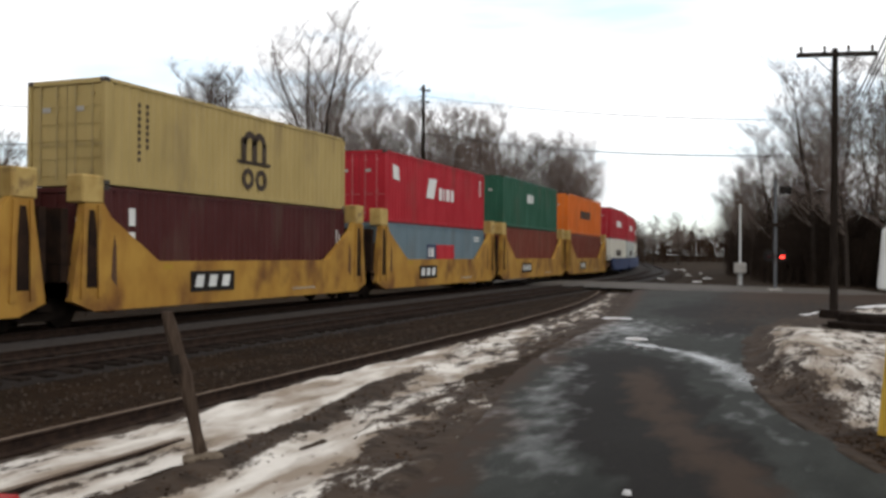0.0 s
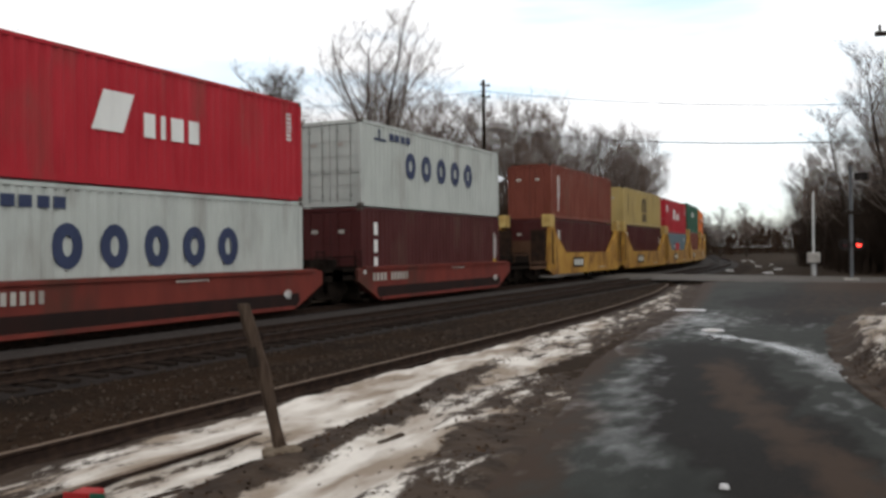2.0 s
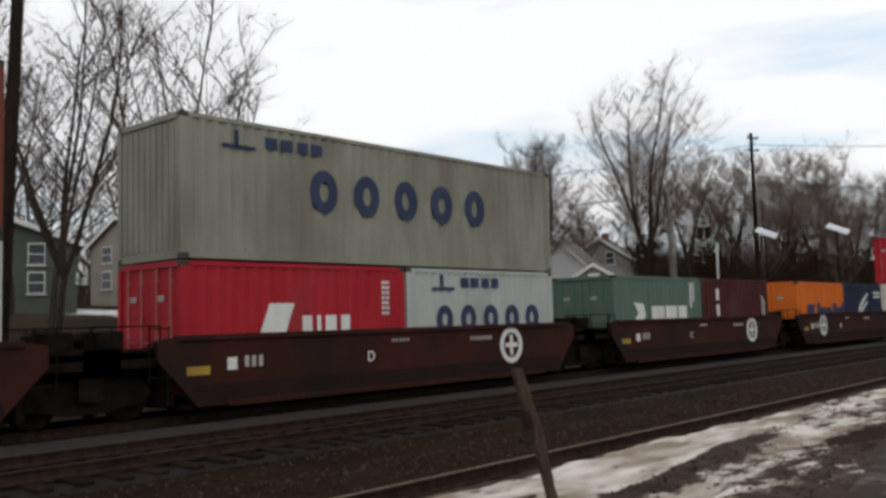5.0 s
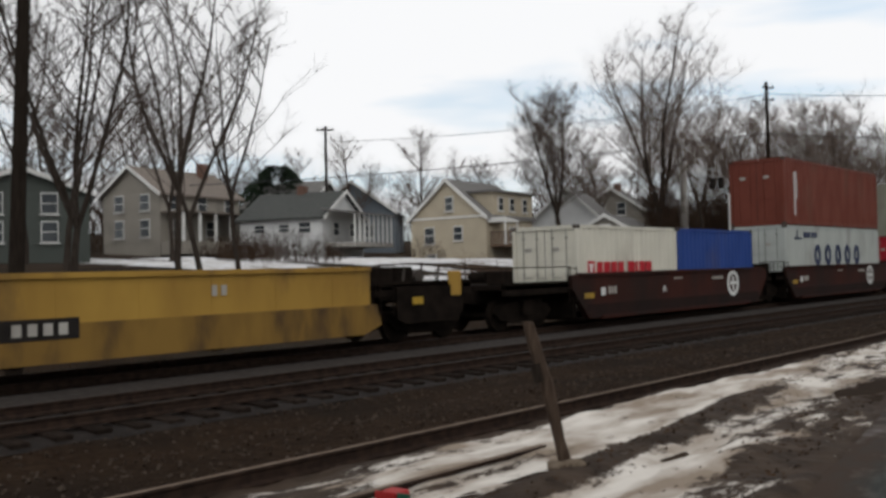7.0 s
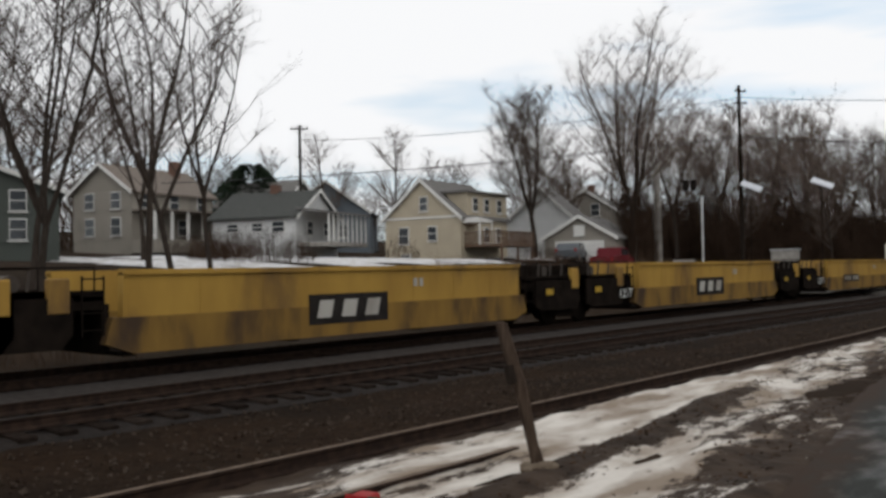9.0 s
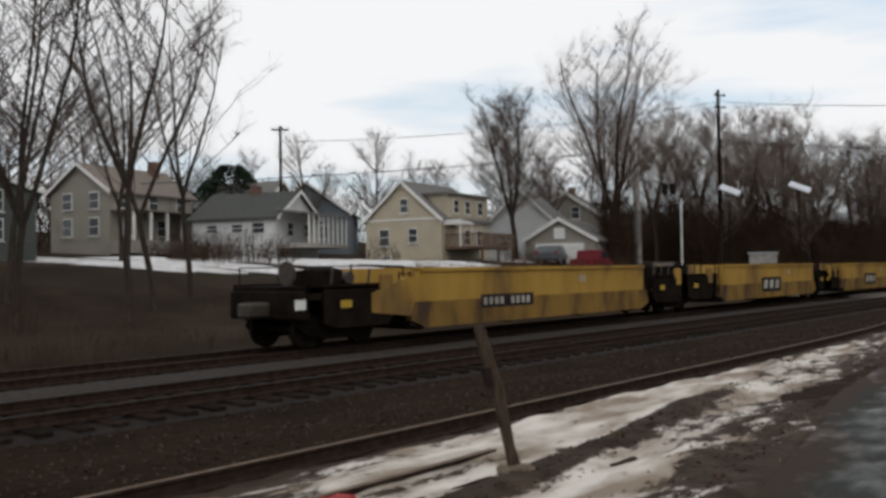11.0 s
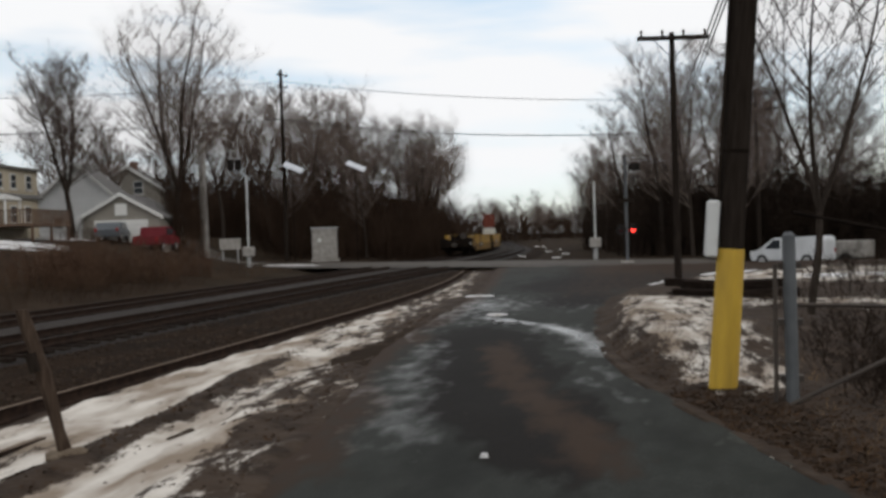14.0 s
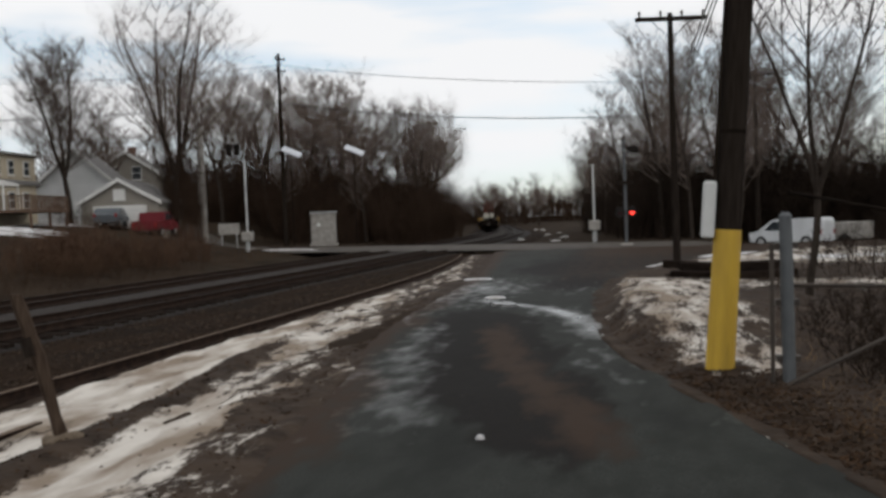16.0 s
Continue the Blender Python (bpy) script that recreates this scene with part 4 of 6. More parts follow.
# red rods run paler than their doors: the light they catch is coloured in
PALE_RODS = {"red": paint("lit_red_rods", (0.40, 0.13, 0.13)), "white": paint("grey_rods", (0.30, 0.29, 0.25)), "grey": paint("dull_grey_rods", (0.22, 0.23, 0.21)),
             "mustard": paint("pale_mustard_rods", (0.34, 0.26, 0.12)), "orange": paint("faded_orange_rods", (0.45, 0.15, 0.04))}
PLACARD = mesh_of(box(-.13, .13, -.006, .0, -.06, .06), "door_placard", M_DULLWHITE)
COLOUR_WORDS = {"mustard": "mustard yellow", "maroon": "dark maroon", "brown": "red-brown", "red": "bright red", "grey": "pale grey", "white": "cream white", "green": "dark green",
                "sage": "grey-green", "olive": "dirty olive-grey", "steel": "slate blue", "orange": "orange", "navy": "dark navy", "blue": "plain blue"}
STYLE_WORDS = {"arch": "with a dark arched emblem", "line": "with white block emblem", "rings": "with a row of navy rings", "stack": "with a white emblem running down", "rod": "with white figures running down",
               "ming": "with a red block emblem", "hapag": "with dark lettering blocks", "wing": "with a white wing emblem", "mol": "with a white emblem", "plate": "with a blue and red plate",
               "low": "with a small white emblem", "block": "with a dark block emblem", "white": "with white emblem", "": "with plain weathered sides"}


def container(u, length, height, z, colour, style="", doors=True):
    words = "%s %s-foot steel shipping container %s" % (COLOUR_WORDS[colour], 40 if length > 8 else 20, STYLE_WORDS[style])
    c = thing("shipping_container", words, "container", "containers on the train")
    mat = PAINTS[colour]
    sheets, fr, casting, door_meshes = container_shell(length, height)
    for sheet_name, sheet in sheets:
        part(sheet_name, coloured(sheet, mat), mat, c)
    part("frame", coloured(fr, mat), mat, c)
    for sx in (-1, 1):
        for y in (0.088, length - 0.088):
            for zz in (0.06, height - 0.06):
                ob = part("corner_casting", casting, M_STEEL, c)
                ob.location = (sx * (HALF - 0.086), y, zz)
    if doors:
        for me, rods in door_meshes:
            d = part("door", coloured(me, mat), mat, c)
            for r in rods:
                part("locking_rod", coloured(r, PALE_RODS.get(colour, mat)), mat, d)
            part("door_placard", PLACARD, M_DULLWHITE, d).location = ((-.62 if me is door_meshes[0][0] else .42), .022, height * .72)
        part("door_gasket", box(-.011, .011, .05, .06, .16, height - .135), M_BLACK, c)
    else:
        bm = bmesh.new()
        add_box(bm, -HALF + 0.1, HALF - 0.1, 0.05, 0.08, 0.14, height - 0.12)
        for k in range(9):
            x = -HALF + 0.2 + k * (2 * HALF - 0.4) / 9
            add_box(bm, x, x + 0.13, 0.025, 0.052, 0.2, height - 0.18)
        part("end_wall", bm, mat, c)
    decorate(c, style, length, height)
    MOVING.append((c, u, z))
    return c


# ---- well cars ----
def wheel_mesh():
    bm = bmesh.new()
    for x0, x1, r in ((-0.80, -0.69, 0.42), (-0.69, -0.66, 0.45), (0.69, 0.80, 0.42), (0.66, 0.69, 0.45), (-0.66, 0.66, 0.08)):
        add_tube(bm, (x0, 0, 0), (x1, 0, 0), r, n=18)
    return mesh_of(bm, "wheelset", M_GRIME)


WHEELSET = wheel_mesh()
bm0 = bmesh.new()
for sx0 in (-1, 1):
    add_prism(bm0, ((-1.25, .52), (-1.05, .34), (-.72, .30), (-.45, .22), (.45, .22), (.72, .30), (1.05, .34), (1.25, .52), (1.1, .72), (.5, .82), (-.5, .82), (-1.1, .72)), sx0 * 0.93 - 0.07, sx0 * 0.93 + 0.07)
add_box(bm0, -1.15, 1.15, -0.22, 0.22, 0.45, 0.85)
TRUCK = mesh_of(bm0, "truck_frame", M_GRIME)


def truck(car, y):
    t = part("truck", TRUCK, M_GRIME, car, "black cast wheel truck")
    t.location = (0, y, 0)
    for dy in (-0.86, 0.86):
        w = part("wheelset", WHEELSET, M_GRIME, t)
        w.location = (0, dy, 0.45)


def ladder(car, x, y, z0, z1, w=0.4):
    bm = bmesh.new()
    for dy in (0, w):
        add_tube(bm, (x, y + dy, z0), (x, y + dy, z1), 0.018, n=5)
    z = z0 + 0.1
    while z < z1:
        add_tube(bm, (x, y, z), (x, y + w, z), 0.014, n=5)
        z += 0.3
    part("ladder", bm, M_GRIME, car)


def rail_end(car, y0, y1, z, mat, brake=False):
    """The platform over the truck, with grab irons and gear on it."""
    bm = bmesh.new()
    a, b = min(y0, y1), max(y0, y1)
    add_box(bm, -1.35, 1.35, a, b, z - 0.16, z, 0.02)
    add_box(bm, -0.35, 0.35, a - 0.1, b + 0.1, z - 0.5, z - 0.16)
    for sx in (-1, 1):
        add_box(bm, sx * 1.3 - 0.05, sx * 1.3 + 0.05, a, b, z - 0.3, z + 0.05)
    part("end_platform", bm, mat, car)
    for sx in (-1.3, 1.3):
        bm = bmesh.new()
        for y in (a + 0.15, b - 0.15):
            add_tube(bm, (sx, y, z), (sx, y, z + 0.45), 0.016, n=5)
        add_tube(bm, (sx, a + 0.15, z + 0.45), (sx, b - 0.15, z + 0.45), 0.016, n=5)
        part("grab_iron", bm, M_GRIME, car)
    bm = bmesh.new()
    add_box(bm, 0.3, 0.9, a + 0.5, a + 1.0, z, z + 0.38, 0.03)
    add_tube(bm, (-0.5, a + 0.8, z + 0.22), (0.1, a + 0.8, z + 0.22), 0.16, n=10)
    part("brake_gear", bm, M_GRIME, car)


def well_car(u, kind, L=12.3, rear_end=False, front_end=False, marks=()):
    """One unit of an articulated well car. Origin at the rear end of its well, on the rail."""
    kinds = {
        "posts": (M_YCAR, 0.40, 1.55, "worn yellow well car unit with tall end posts"),
        "low": (M_RCAR, 0.12, 1.18, "dull red low-sided well car unit"),
        "oxide": (M_BCAR, 0.20, 1.52, "oxide-brown well car unit under grime"),
        "empty": (M_YCAR2, 0.34, 1.80, "faded yellow empty well car unit with grimy sills"),
        "blue": (M_BLUECAR, 0.45, 1.5, "dark blue well car unit"),
    }
    mat, z0, z1, words = kinds[kind]
    car = thing("well_car", words, "railway wagon", "well cars of the train")
    for sx in (-1, 1):
        xa, xb = sorted((sx * 1.28, sx * 1.47))
        if kind == "posts":
            prof = ((-1.22, .66), (-.5, z0), (L + .5, z0), (L + 1.22, .66), (L + 1.12, 1.3), (L + .85, 2.92), (L + .25, 2.92), (L + .0, 2.6), (L - 1.75, z1), (1.75, z1), (0, 2.6), (-.25, 2.92), (-.85, 2.92), (-1.12, 1.3))
            part("side_sill", prism(prof, xa, xb), mat, car)
            for y, out in ((-0.95, -1), (L + 0.27, 1)):
                xo, xi = sorted((sx * 1.0, sx * 1.50))
                part("end_block", box(xo, xi, y, y + 0.68, 2.9, 3.55, 0.03), M_YBLOCK, car, "paler yellow end block")
                c = y + .34
                # no real hollow: a proud dark plate whose colour stands for its shade
                part("end_recess", prism(((c - .17, .95), (c + .17, .95), (c + .15, 2.2), (c + .06, 2.74), (c - .10, 2.74), (c - .17, 2.0)), *sorted((sx * 1.40, sx * 1.476))), M_RUST_SHADE, car, "dark plate painted as recess shade between the end ribs")
                for k, w in ((-.30, .07), (.24, .06)):
                    part("end_rib", prism(((c + k - w, .72), (c + k + w, .72), (c + k * .8 + w * .8, 2.86), (c + k * .8 - w * .8, 2.86)), *sorted((sx * 1.40, sx * 1.515))), mat, car)
                g = c - out * .72
                part("end_gusset", prism(((g - .10, 1.15), (g + .10, .95), (g + .07, 1.9), (g, 2.2), (g - .06, 1.8)), *sorted((sx * 1.42, sx * 1.474))), M_RUST, car, "rust patch on the sloping end")
            for y in (-1.28, L + 1.28):
                part("end_post", box(*sorted((sx * 0.55, sx * 1.30)), y - .10, y + .10, .75, 2.75), M_RUST_SHADE, car, "black end post")
        elif kind == "empty":
            part("side_sill", prism(((0.0, 1.0), (L, 1.0), (L, z1), (0, z1)), xa, xb), mat, car)
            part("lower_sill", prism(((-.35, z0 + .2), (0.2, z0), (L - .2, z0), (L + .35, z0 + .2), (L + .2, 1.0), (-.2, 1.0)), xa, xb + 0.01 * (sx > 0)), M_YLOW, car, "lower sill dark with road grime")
            bm = bmesh.new()
            add_box(bm, *sorted((sx * 1.30, sx * 1.53)), 0, L, z1 - 0.04, z1 + 0.06)
            k = 0
            while k * 1.5 < L:
                add_box(bm, *sorted((sx * 1.46, sx * 1.477)), k * 1.5 + .1, k * 1.5 + .13, 1.02, z1 - 0.04)
                k += 1
            part("top_chord", bm, mat, car)
        else:
            e = 0.75 if kind == "low" else 0.25
            prof = ((-.6, z1 - .42), (e, z0), (L - e, z0), (L + .6, z1 - .42), (L + .6, z1 - .05), (L + .3, z1), (-.3, z1), (-.6, z1 - .05))
            part("side_sill", prism(prof, xa, xb), mat, car)
            bm = bmesh.new()
            add_box(bm, *sorted((sx * 1.30, sx * 1.53)), -.2, L + .2, z1 - .06, z1 + .04)
            add_box(bm, *sorted((sx * 1.30, sx * 1.51)), 0.9, L - .9, z0 - .03, z0 + .07)
            part("top_chord", bm, mat, car)
            if kind != "blue":
                low = ((e + .1, z0 + .012), (L - e - .1, z0 + .012), (L - e + .15, z0 + .2), (L - e + .1, z0 + .42), (e - .1, z0 + .42), (e - .15, z0 + .2))
                part("lower_sill", prism(low, *sorted((sx * 1.465, sx * 1.475))), M_SILL_GRIME, car, "lower sill black with grime")
    bm = bmesh.new()
    add_box(bm, -1.28, 1.28, 0.0, L, z0 - 0.02, z0 + 0.04)
    for y in (0.1, L * .33, L * .66, L - .35):
        add_box(bm, -1.28, 1.28, y, y + .25, z0 - .06, z0 - .02)
    part("well_floor", bm, M_GRIME, car)
    h = 1.25 if kind != "posts" else 2.2
    for y in (-0.30, L + 0.16):
        part("bulkhead", box(-1.27, 1.27, y, y + .14, z0 + .05, h), M_GRIME if kind != "posts" else M_RUST, car)
    gap = 1.65 if kind != "empty" else 3.5
    end_z = {"posts": 1.05, "low": 1.1, "oxide": 1.3, "empty": 1.45, "blue": 1.3}[kind]
    rail_end(car, -.3 - (3.3 if rear_end else gap), -.3, end_z, M_GRIME if kind != "posts" else M_RUST)
    rail_end(car, L + .3, L + .3 + (3.3 if front_end else gap), end_z, M_GRIME if kind != "posts" else M_RUST)
    truck(car, -2.3 if rear_end else (-1.7 if kind != "empty" else -3.5))
    if front_end:
        truck(car, L + 2.3)
    if kind in ("oxide", "low", "empty"):
        for y in (-0.75, L + .35):
            ladder(car, 1.44, y, .7, 1.75)
    # end boards and gear seen on the dark ends
    if kind == "empty":
        for y0, y1 in ((-3.2, -.9), (L + .9, L + 3.2)):
            for xa, xb in ((1.36, 1.42), (-1.42, -1.36)):
                part("end_panel", prism(((y0, .62), (y0 + .3, .5), (y1 - .2, .5), (y1, .75), (y1, 1.38), (y0, 1.38)), xa, xb), M_GRIME, car)
            part("gear_case", box(.1, .9, y0 + .5, y0 + 1.1, 1.45, 1.85, .05), M_GRIME, car)
            part("air_tank", tube((-.6, y0 + 1.6, 1.62), (.6, y0 + 1.6, 1.62), .16, n=12), M_STEEL, car)
            part("yellow_bracket", box(1.30, 1.44, y1 - .45, y1 - .05, 1.1, 1.72, .03), M_YCAR2, car)
            for k in range(3):
                part("hose_stand", tube((1.2, y0 + .4 + k * .6, 1.38), (1.22, y0 + .45 + k * .6, 1.85 + .1 * (k % 2)), .028, n=6), M_STEEL, car)
            part("amber_tag", box(1.42, 1.435, y0 + .5, y0 + .85, .95, 1.12), M_REDSPOT, car)
        if rear_end:
            part("low_side", prism(((-1.7, .8), (.2, .6), (.2, 1.62), (-.5, 1.62), (-1.7, 1.25)), 1.34, 1.46), M_YCAR2, car, "sloping yellow end of the sill")
            part("end_sill", box(-1.3, 1.3, -3.75, -3.5, .7, 1.35, .04), M_GRIME, car)
            part("coupler", box(-.2, .2, -4.4, -3.7, .75, 1.1, .06), M_STEEL, car)
            part("brake_wheel", tube((.8, -3.78, 1.75), (.8, -3.72, 1.75), .28, n=16), M_STEEL, car)
    for what in marks:
        side_mark(car, what, L, z0, z1)
    MOVING.append((car, u, 0.0))
    return car


def letters(car, word, y, z, size, mat, x):
    cu = bpy.data.curves.new("letters", "FONT")
    cu.body, cu.size, cu.extrude = word, size, 0.004
    tmp = bpy.data.objects.new("tmp_letters", cu)
    scene.collection.objects.link(tmp)
    bpy.context.view_layer.update()
    me = bpy.data.meshes.new_from_object(tmp)
    bpy.data.objects.remove(tmp)
    me.materials.clear()
    me.materials.append(mat)
    ob = part("stencil_%s" % "marking", me, mat, car)
    ob.matrix_basis = pose(x, y, z, 90, 0, 90)
    return ob


def side_mark(car, what, L, z0, z1):
    x = 1.475
    kind, *rest = what
    if kind == "plate":                    # black plate with three white blocks
        y, z, w, h = rest
        mark("nameplate", car, [(y, y + w, z, z + h)], M_BLACK, x + 0.012)
        for k in range(3):
            a, b = y + w * (.07 + .3 * k), y + w * (.33 + .3 * k)
            mark_poly("nameplate_block", car, [[(a + .02 * w, z + h * .22), (a + .06 * w, z + h * .8), (b - .03 * w, z + h * .8), (b - .07 * w, z + h * .22)]], M_DULLWHITE if w > 2 else M_WHITE, x + 0.018)
    elif kind == "round":
        y, z, r = rest
        polys = ring_poly(y, z, r, r, r * .3, 20) + [[(y - r * .55, z - r * .12), (y + r * .55, z - r * .12), (y + r * .55, z + r * .12), (y - r * .55, z + r * .12)]]
        mark_poly("round_emblem", car, polys, M_WHITE, x + 0.006)
        mark_poly("round_emblem", car, [[(y - r * .12, z - r * .55), (y + r * .12, z - r * .55), (y + r * .12, z + r * .55), (y - r * .12, z + r * .55)]], M_WHITE, x + 0.010)
    elif kind == "bars":
        y, z, w, h, n = rest
        mark("reporting_mark", car, [(y + w * k / n, y + w * (k + .55) / n, z, z + h) for k in range(n)], M_DULLWHITE, x + 0.02)
    elif kind == "word":
        word, y, z, size = rest
        letters(car, word, y, z, size, M_WHITE, x + 0.016 if y > 0 else 1.428)
    elif kind == "square":
        y, z, w, h = rest
        mark("placard", car, [(y, y + w, z, z + h)], M_WHITE, x + 0.008)
    elif kind == "tag":                    # black plate with a row of worn marks
        y, z, w, h, n = rest
        mark("nameplate", car, [(y, y + w, z, z + h)], M_BLACK, x + 0.012)
        mark("reporting_mark", car, [(y + .1 + (w - .2) * k / n, y + .1 + (w - .2) * (k + .6) / n, z + h * .22, z + h * .78) for k in range(n) if k != 4], M_DULLWHITE, x + 0.018)
    elif kind == "amber":
        y, z, w, h = rest
        mark("reflector", car, [(y, y + w, z, z + h)], M_REDSPOT, x + 0.008)


HI, STD, L40, L20 = 2.896, 2.591, 12.192, 6.058


def build_train():
    # loaded yellow cars with posts, and what runs ahead of them
    for u, lead, tail, low, up in ((1.5, False, True, ("maroon", "rod", HI), ("brown", "rod", HI)), (17.0, False, False, ("maroon", "stack", HI), ("mustard", "arch", STD)),
                                   (32.7, False, False, ("steel", "plate", STD), ("red", "line", HI)), (48.3, False, False, ("brown", "", HI), ("green", "low", HI)),
                                   (63.9, True, False, ("brown", "", HI), ("orange", "block", HI))):
        well_car(u - .05, "posts", rear_end=tail, front_end=lead, marks=(("plate", 3.0, .72, 2.0, .56), ("amber", 1.9, 1.35, .35, .12), ("bars", 8.2, .62, 1.5, .06, 9)))
        container(u, L40, low[2], .46, low[0], low[1])
        container(u, L40, up[2], .46 + low[2] + .02, up[0], up[1])
    for k, (u, lead, tail) in enumerate(((83.5, False, True), (99.1, False, False), (114.7, True, False), (134.5, False, True), (150.1, False, False), (165.7, True, False))):
        well_car(u - .05, "blue", rear_end=tail, front_end=lead)
        container(u, L40, HI, .5, ("white", "grey", "white")[k % 3], "block")
        container(u, L40, HI, .5 + HI + .02, ("red", "red", "brown")[k % 3], "white")
    # low red car
    for u, lead, tail, low, up in ((-18.2, True, False, ("maroon", "stack"), ("grey", "rings")), (-33.8, False, False, ("grey", "rings"), ("red", "line")), (-49.8, False, True, ("white", "ming"), ("red", "line"))):
        marks = [("bars", .35, .74, 1.0, .26, 4), ("bars", 1.6, .74, 1.3, .26, 6), ("word", "40", 10.9, .42, .34), ("square", -.25, .98, .14, .12), ("bars", 6.6, 1.02, 1.2, .05, 9)]
        well_car(u - .05, "low", rear_end=tail, front_end=lead, marks=marks)
        container(u, L40, HI, .30, low[0], low[1])
        container(u, L40, HI, .30 + HI + .02, up[0], up[1])
    # five oxide-brown units
    pairs = ((-69.5, "B", (("orange", "hapag"), ("navy", "wing")), None), (-85.0, "C", (("sage", "mol"), ("maroon", "stack")), None), (-100.6, "D", (("red", "line"), ("grey", "rings")), ("olive", "rings")),
             (-116.1, "", None, ("brown", "rod")), (-131.7, "A", (("white", "ming"), ("blue", "")), None))
    for u, letter, two, up in pairs:
        marks = [("round", 2.4 if letter == "B" else 9.9, 1.0, .48), ("square", .9, .86, .22, .24), ("bars", 8.2, 1.18, .9, .10, 7), ("bars", 5.4, 1.25, .6, .06, 5), ("amber", .0, .8, .5, .16), ("bars", 1.3, .9, .5, .22, 3)]
        if letter:
            marks.append(("word", letter, 4.6, .84, .32))
        well_car(u - .05, "oxide", rear_end=letter == "A", front_end=letter == "B", marks=marks)
        if two:
            container(u, L20, STD, .42, two[0][0], two[0][1])
            container(u + L20 + .08, L20, STD, .42, two[1][0], two[1][1])
        else:
            container(u, L40, HI, .42, "grey", "rings")
        if up:
            container(u, L40, HI, .42 + (STD if two else HI) + .02, up[0], up[1], doors=not two)
    # empty yellow units at the tail
    for k, (u, L) in enumerate(((-152.0, 11.7), (-170.9, 11.9), (-189.6, 11.9), (-206.1, 11.4), (-225.0, 11.9))):
        marks = [("bars", 7.6, 1.36, .42, .2, 2)]
        if k in (1, 2, 3):
            marks.append(("plate", 4.3, .60, 2.4, .66))
        if k in (0, 4):
            marks.append(("tag", 2.5, .74, 2.5, .36, 9))
        if k in (0, 1):
            marks.append(("word", "125T", -1.25, .72, .42))
        if k == 4:
            marks.append(("square", -4.1, .95, .3, .22))
        well_car(u, "empty", L, rear_end=k == 4, front_end=k == 0, marks=marks)


build_train()

stones()

# ---- small railway and roadside furniture ----
def post_thing():
    p = thing("wooden_post", "leaning grey weathered wooden post in muddy snow", "post", m=pose(-4.65, 6.46, 0.0, 0, 0, 0))
    bm = bmesh.new()
    last, rings = None, []
    for k in range(9):
        z = 1.38 * k / 8 - 0.1
        r = 0.054 + 0.006 * math.sin(k * 2.1) + (0.014 if k == 5 else 0)
        c = Vector((-0.195 * z - 0.012 * math.sin(k), -0.14 * z, z))
        ring = [bm.verts.new(c + Vector((r * math.cos(a * math.tau / 9) * (1 + 0.08 * math.sin(3 * a)), r * math.sin(a * math.tau / 9), 0))) for a in range(9)]
        if last:
            for i in range(9):
                bm.faces.new((last[i], last[(i + 1) % 9], ring[(i + 1) % 9], ring[i]))
        last = ring
    bm.faces.new(last)
    part("stake", bm, M_POLEGREY, p)
    bm = bmesh.new()
    add_tube(bm, (-0.165, -0.12, 0.76), (-0.20, -0.142, 0.92), 0.07, 0.064, 9)
    part("knot", bm, M_POLE, p, "dark swollen knot")
    bm = bmesh.new()
    bmesh.ops.create_icosphere(bm, subdivisions=2, radius=0.2)
    for v in bm.verts:
        v.co = Vector((v.co.x * 0.95, v.co.y * 0.85, v.co.z * 0.35 + 0.02)) + v.co * 0.25 * noise.noise(v.co * 9)
    part("footing", bm, M_MUDCONCRETE, p, "rough muddy concrete footing")


post_thing()


def switch_target():
    x, y = TARGET_XY
    s = thing("switch_stand", "small red and green switch target on a black stem", "railway signal", m=pose(x, y, 0.03, 0, 0, 12))
    part("stem", tube((0, 0, -0.1), (0, 0, 0.10), 0.025, n=8), M_BLACK, s)
    part("lamp_body", box(-0.10, 0.06, -0.08, 0.08, 0.06, 0.24, 0.015), M_REDP, s)
    part("green_plate", box(0.065, 0.165, -0.10, -0.085, 0.05, 0.25, 0.004), M_GREEN, s, "dark green plate of the target")
    part("red_plate", box(-0.11, 0.055, -0.105, -0.09, 0.04, 0.25, 0.004), M_REDP, s, "red plate of the target")
    part("base", box(-0.18, 0.18, -0.15, 0.15, 0.0, 0.05, 0.02), M_GRIME, s)


TARGET_XY = (-4.5, 4.25)
switch_target()


def utility_pole(x, y, h, r, label, arm=2.4, arm_z=0.35, turn=0, mat=None, lean=0.0, insulators=4, transformer=False, second=False):
    p = thing("utility_pole", label, "utility pole", "utility poles", m=pose(x, y, ground_z(x, y) - 0.1, 0, lean, turn))
    mat = mat or M_POLE
    part("shaft", tube((0, 0, 0), (0, 0, h), r, r * 0.68, 12), mat, p)
    for k in range(1 + second):
        z = h - arm_z - k * 1.0
        if arm:
            part("crossarm", box(-arm / 2, arm / 2, -r - 0.1, -r * 0.7, z - 0.06, z + 0.06, 0.01), mat, p)
            bm = bmesh.new()
            for sx in (-1, 1):
                add_tube(bm, (sx * arm * .28, -r - .02, z - .04), (0, -r, z - .6), 0.016, n=5)
            part("brace", bm, M_STEEL, p)
            for i in range(insulators):
                xx = -arm / 2 + 0.12 + (arm - 0.24) * i / (insulators - 1)
                bm = tube((xx, -r - 0.05, z + 0.06), (xx, -r - 0.05, z + 0.16), 0.035, 0.03, 8)
                add_tube(bm, (xx, -r - .05, z + .16), (xx, -r - .05, z + .24), 0.055, 0.025, 8)
                part("insulator", bm, M_STEEL, p)
    if transformer:
        bm = tube((0.42, 0, h - 2.6), (0.42, 0, h - 1.7), 0.26, n=14)
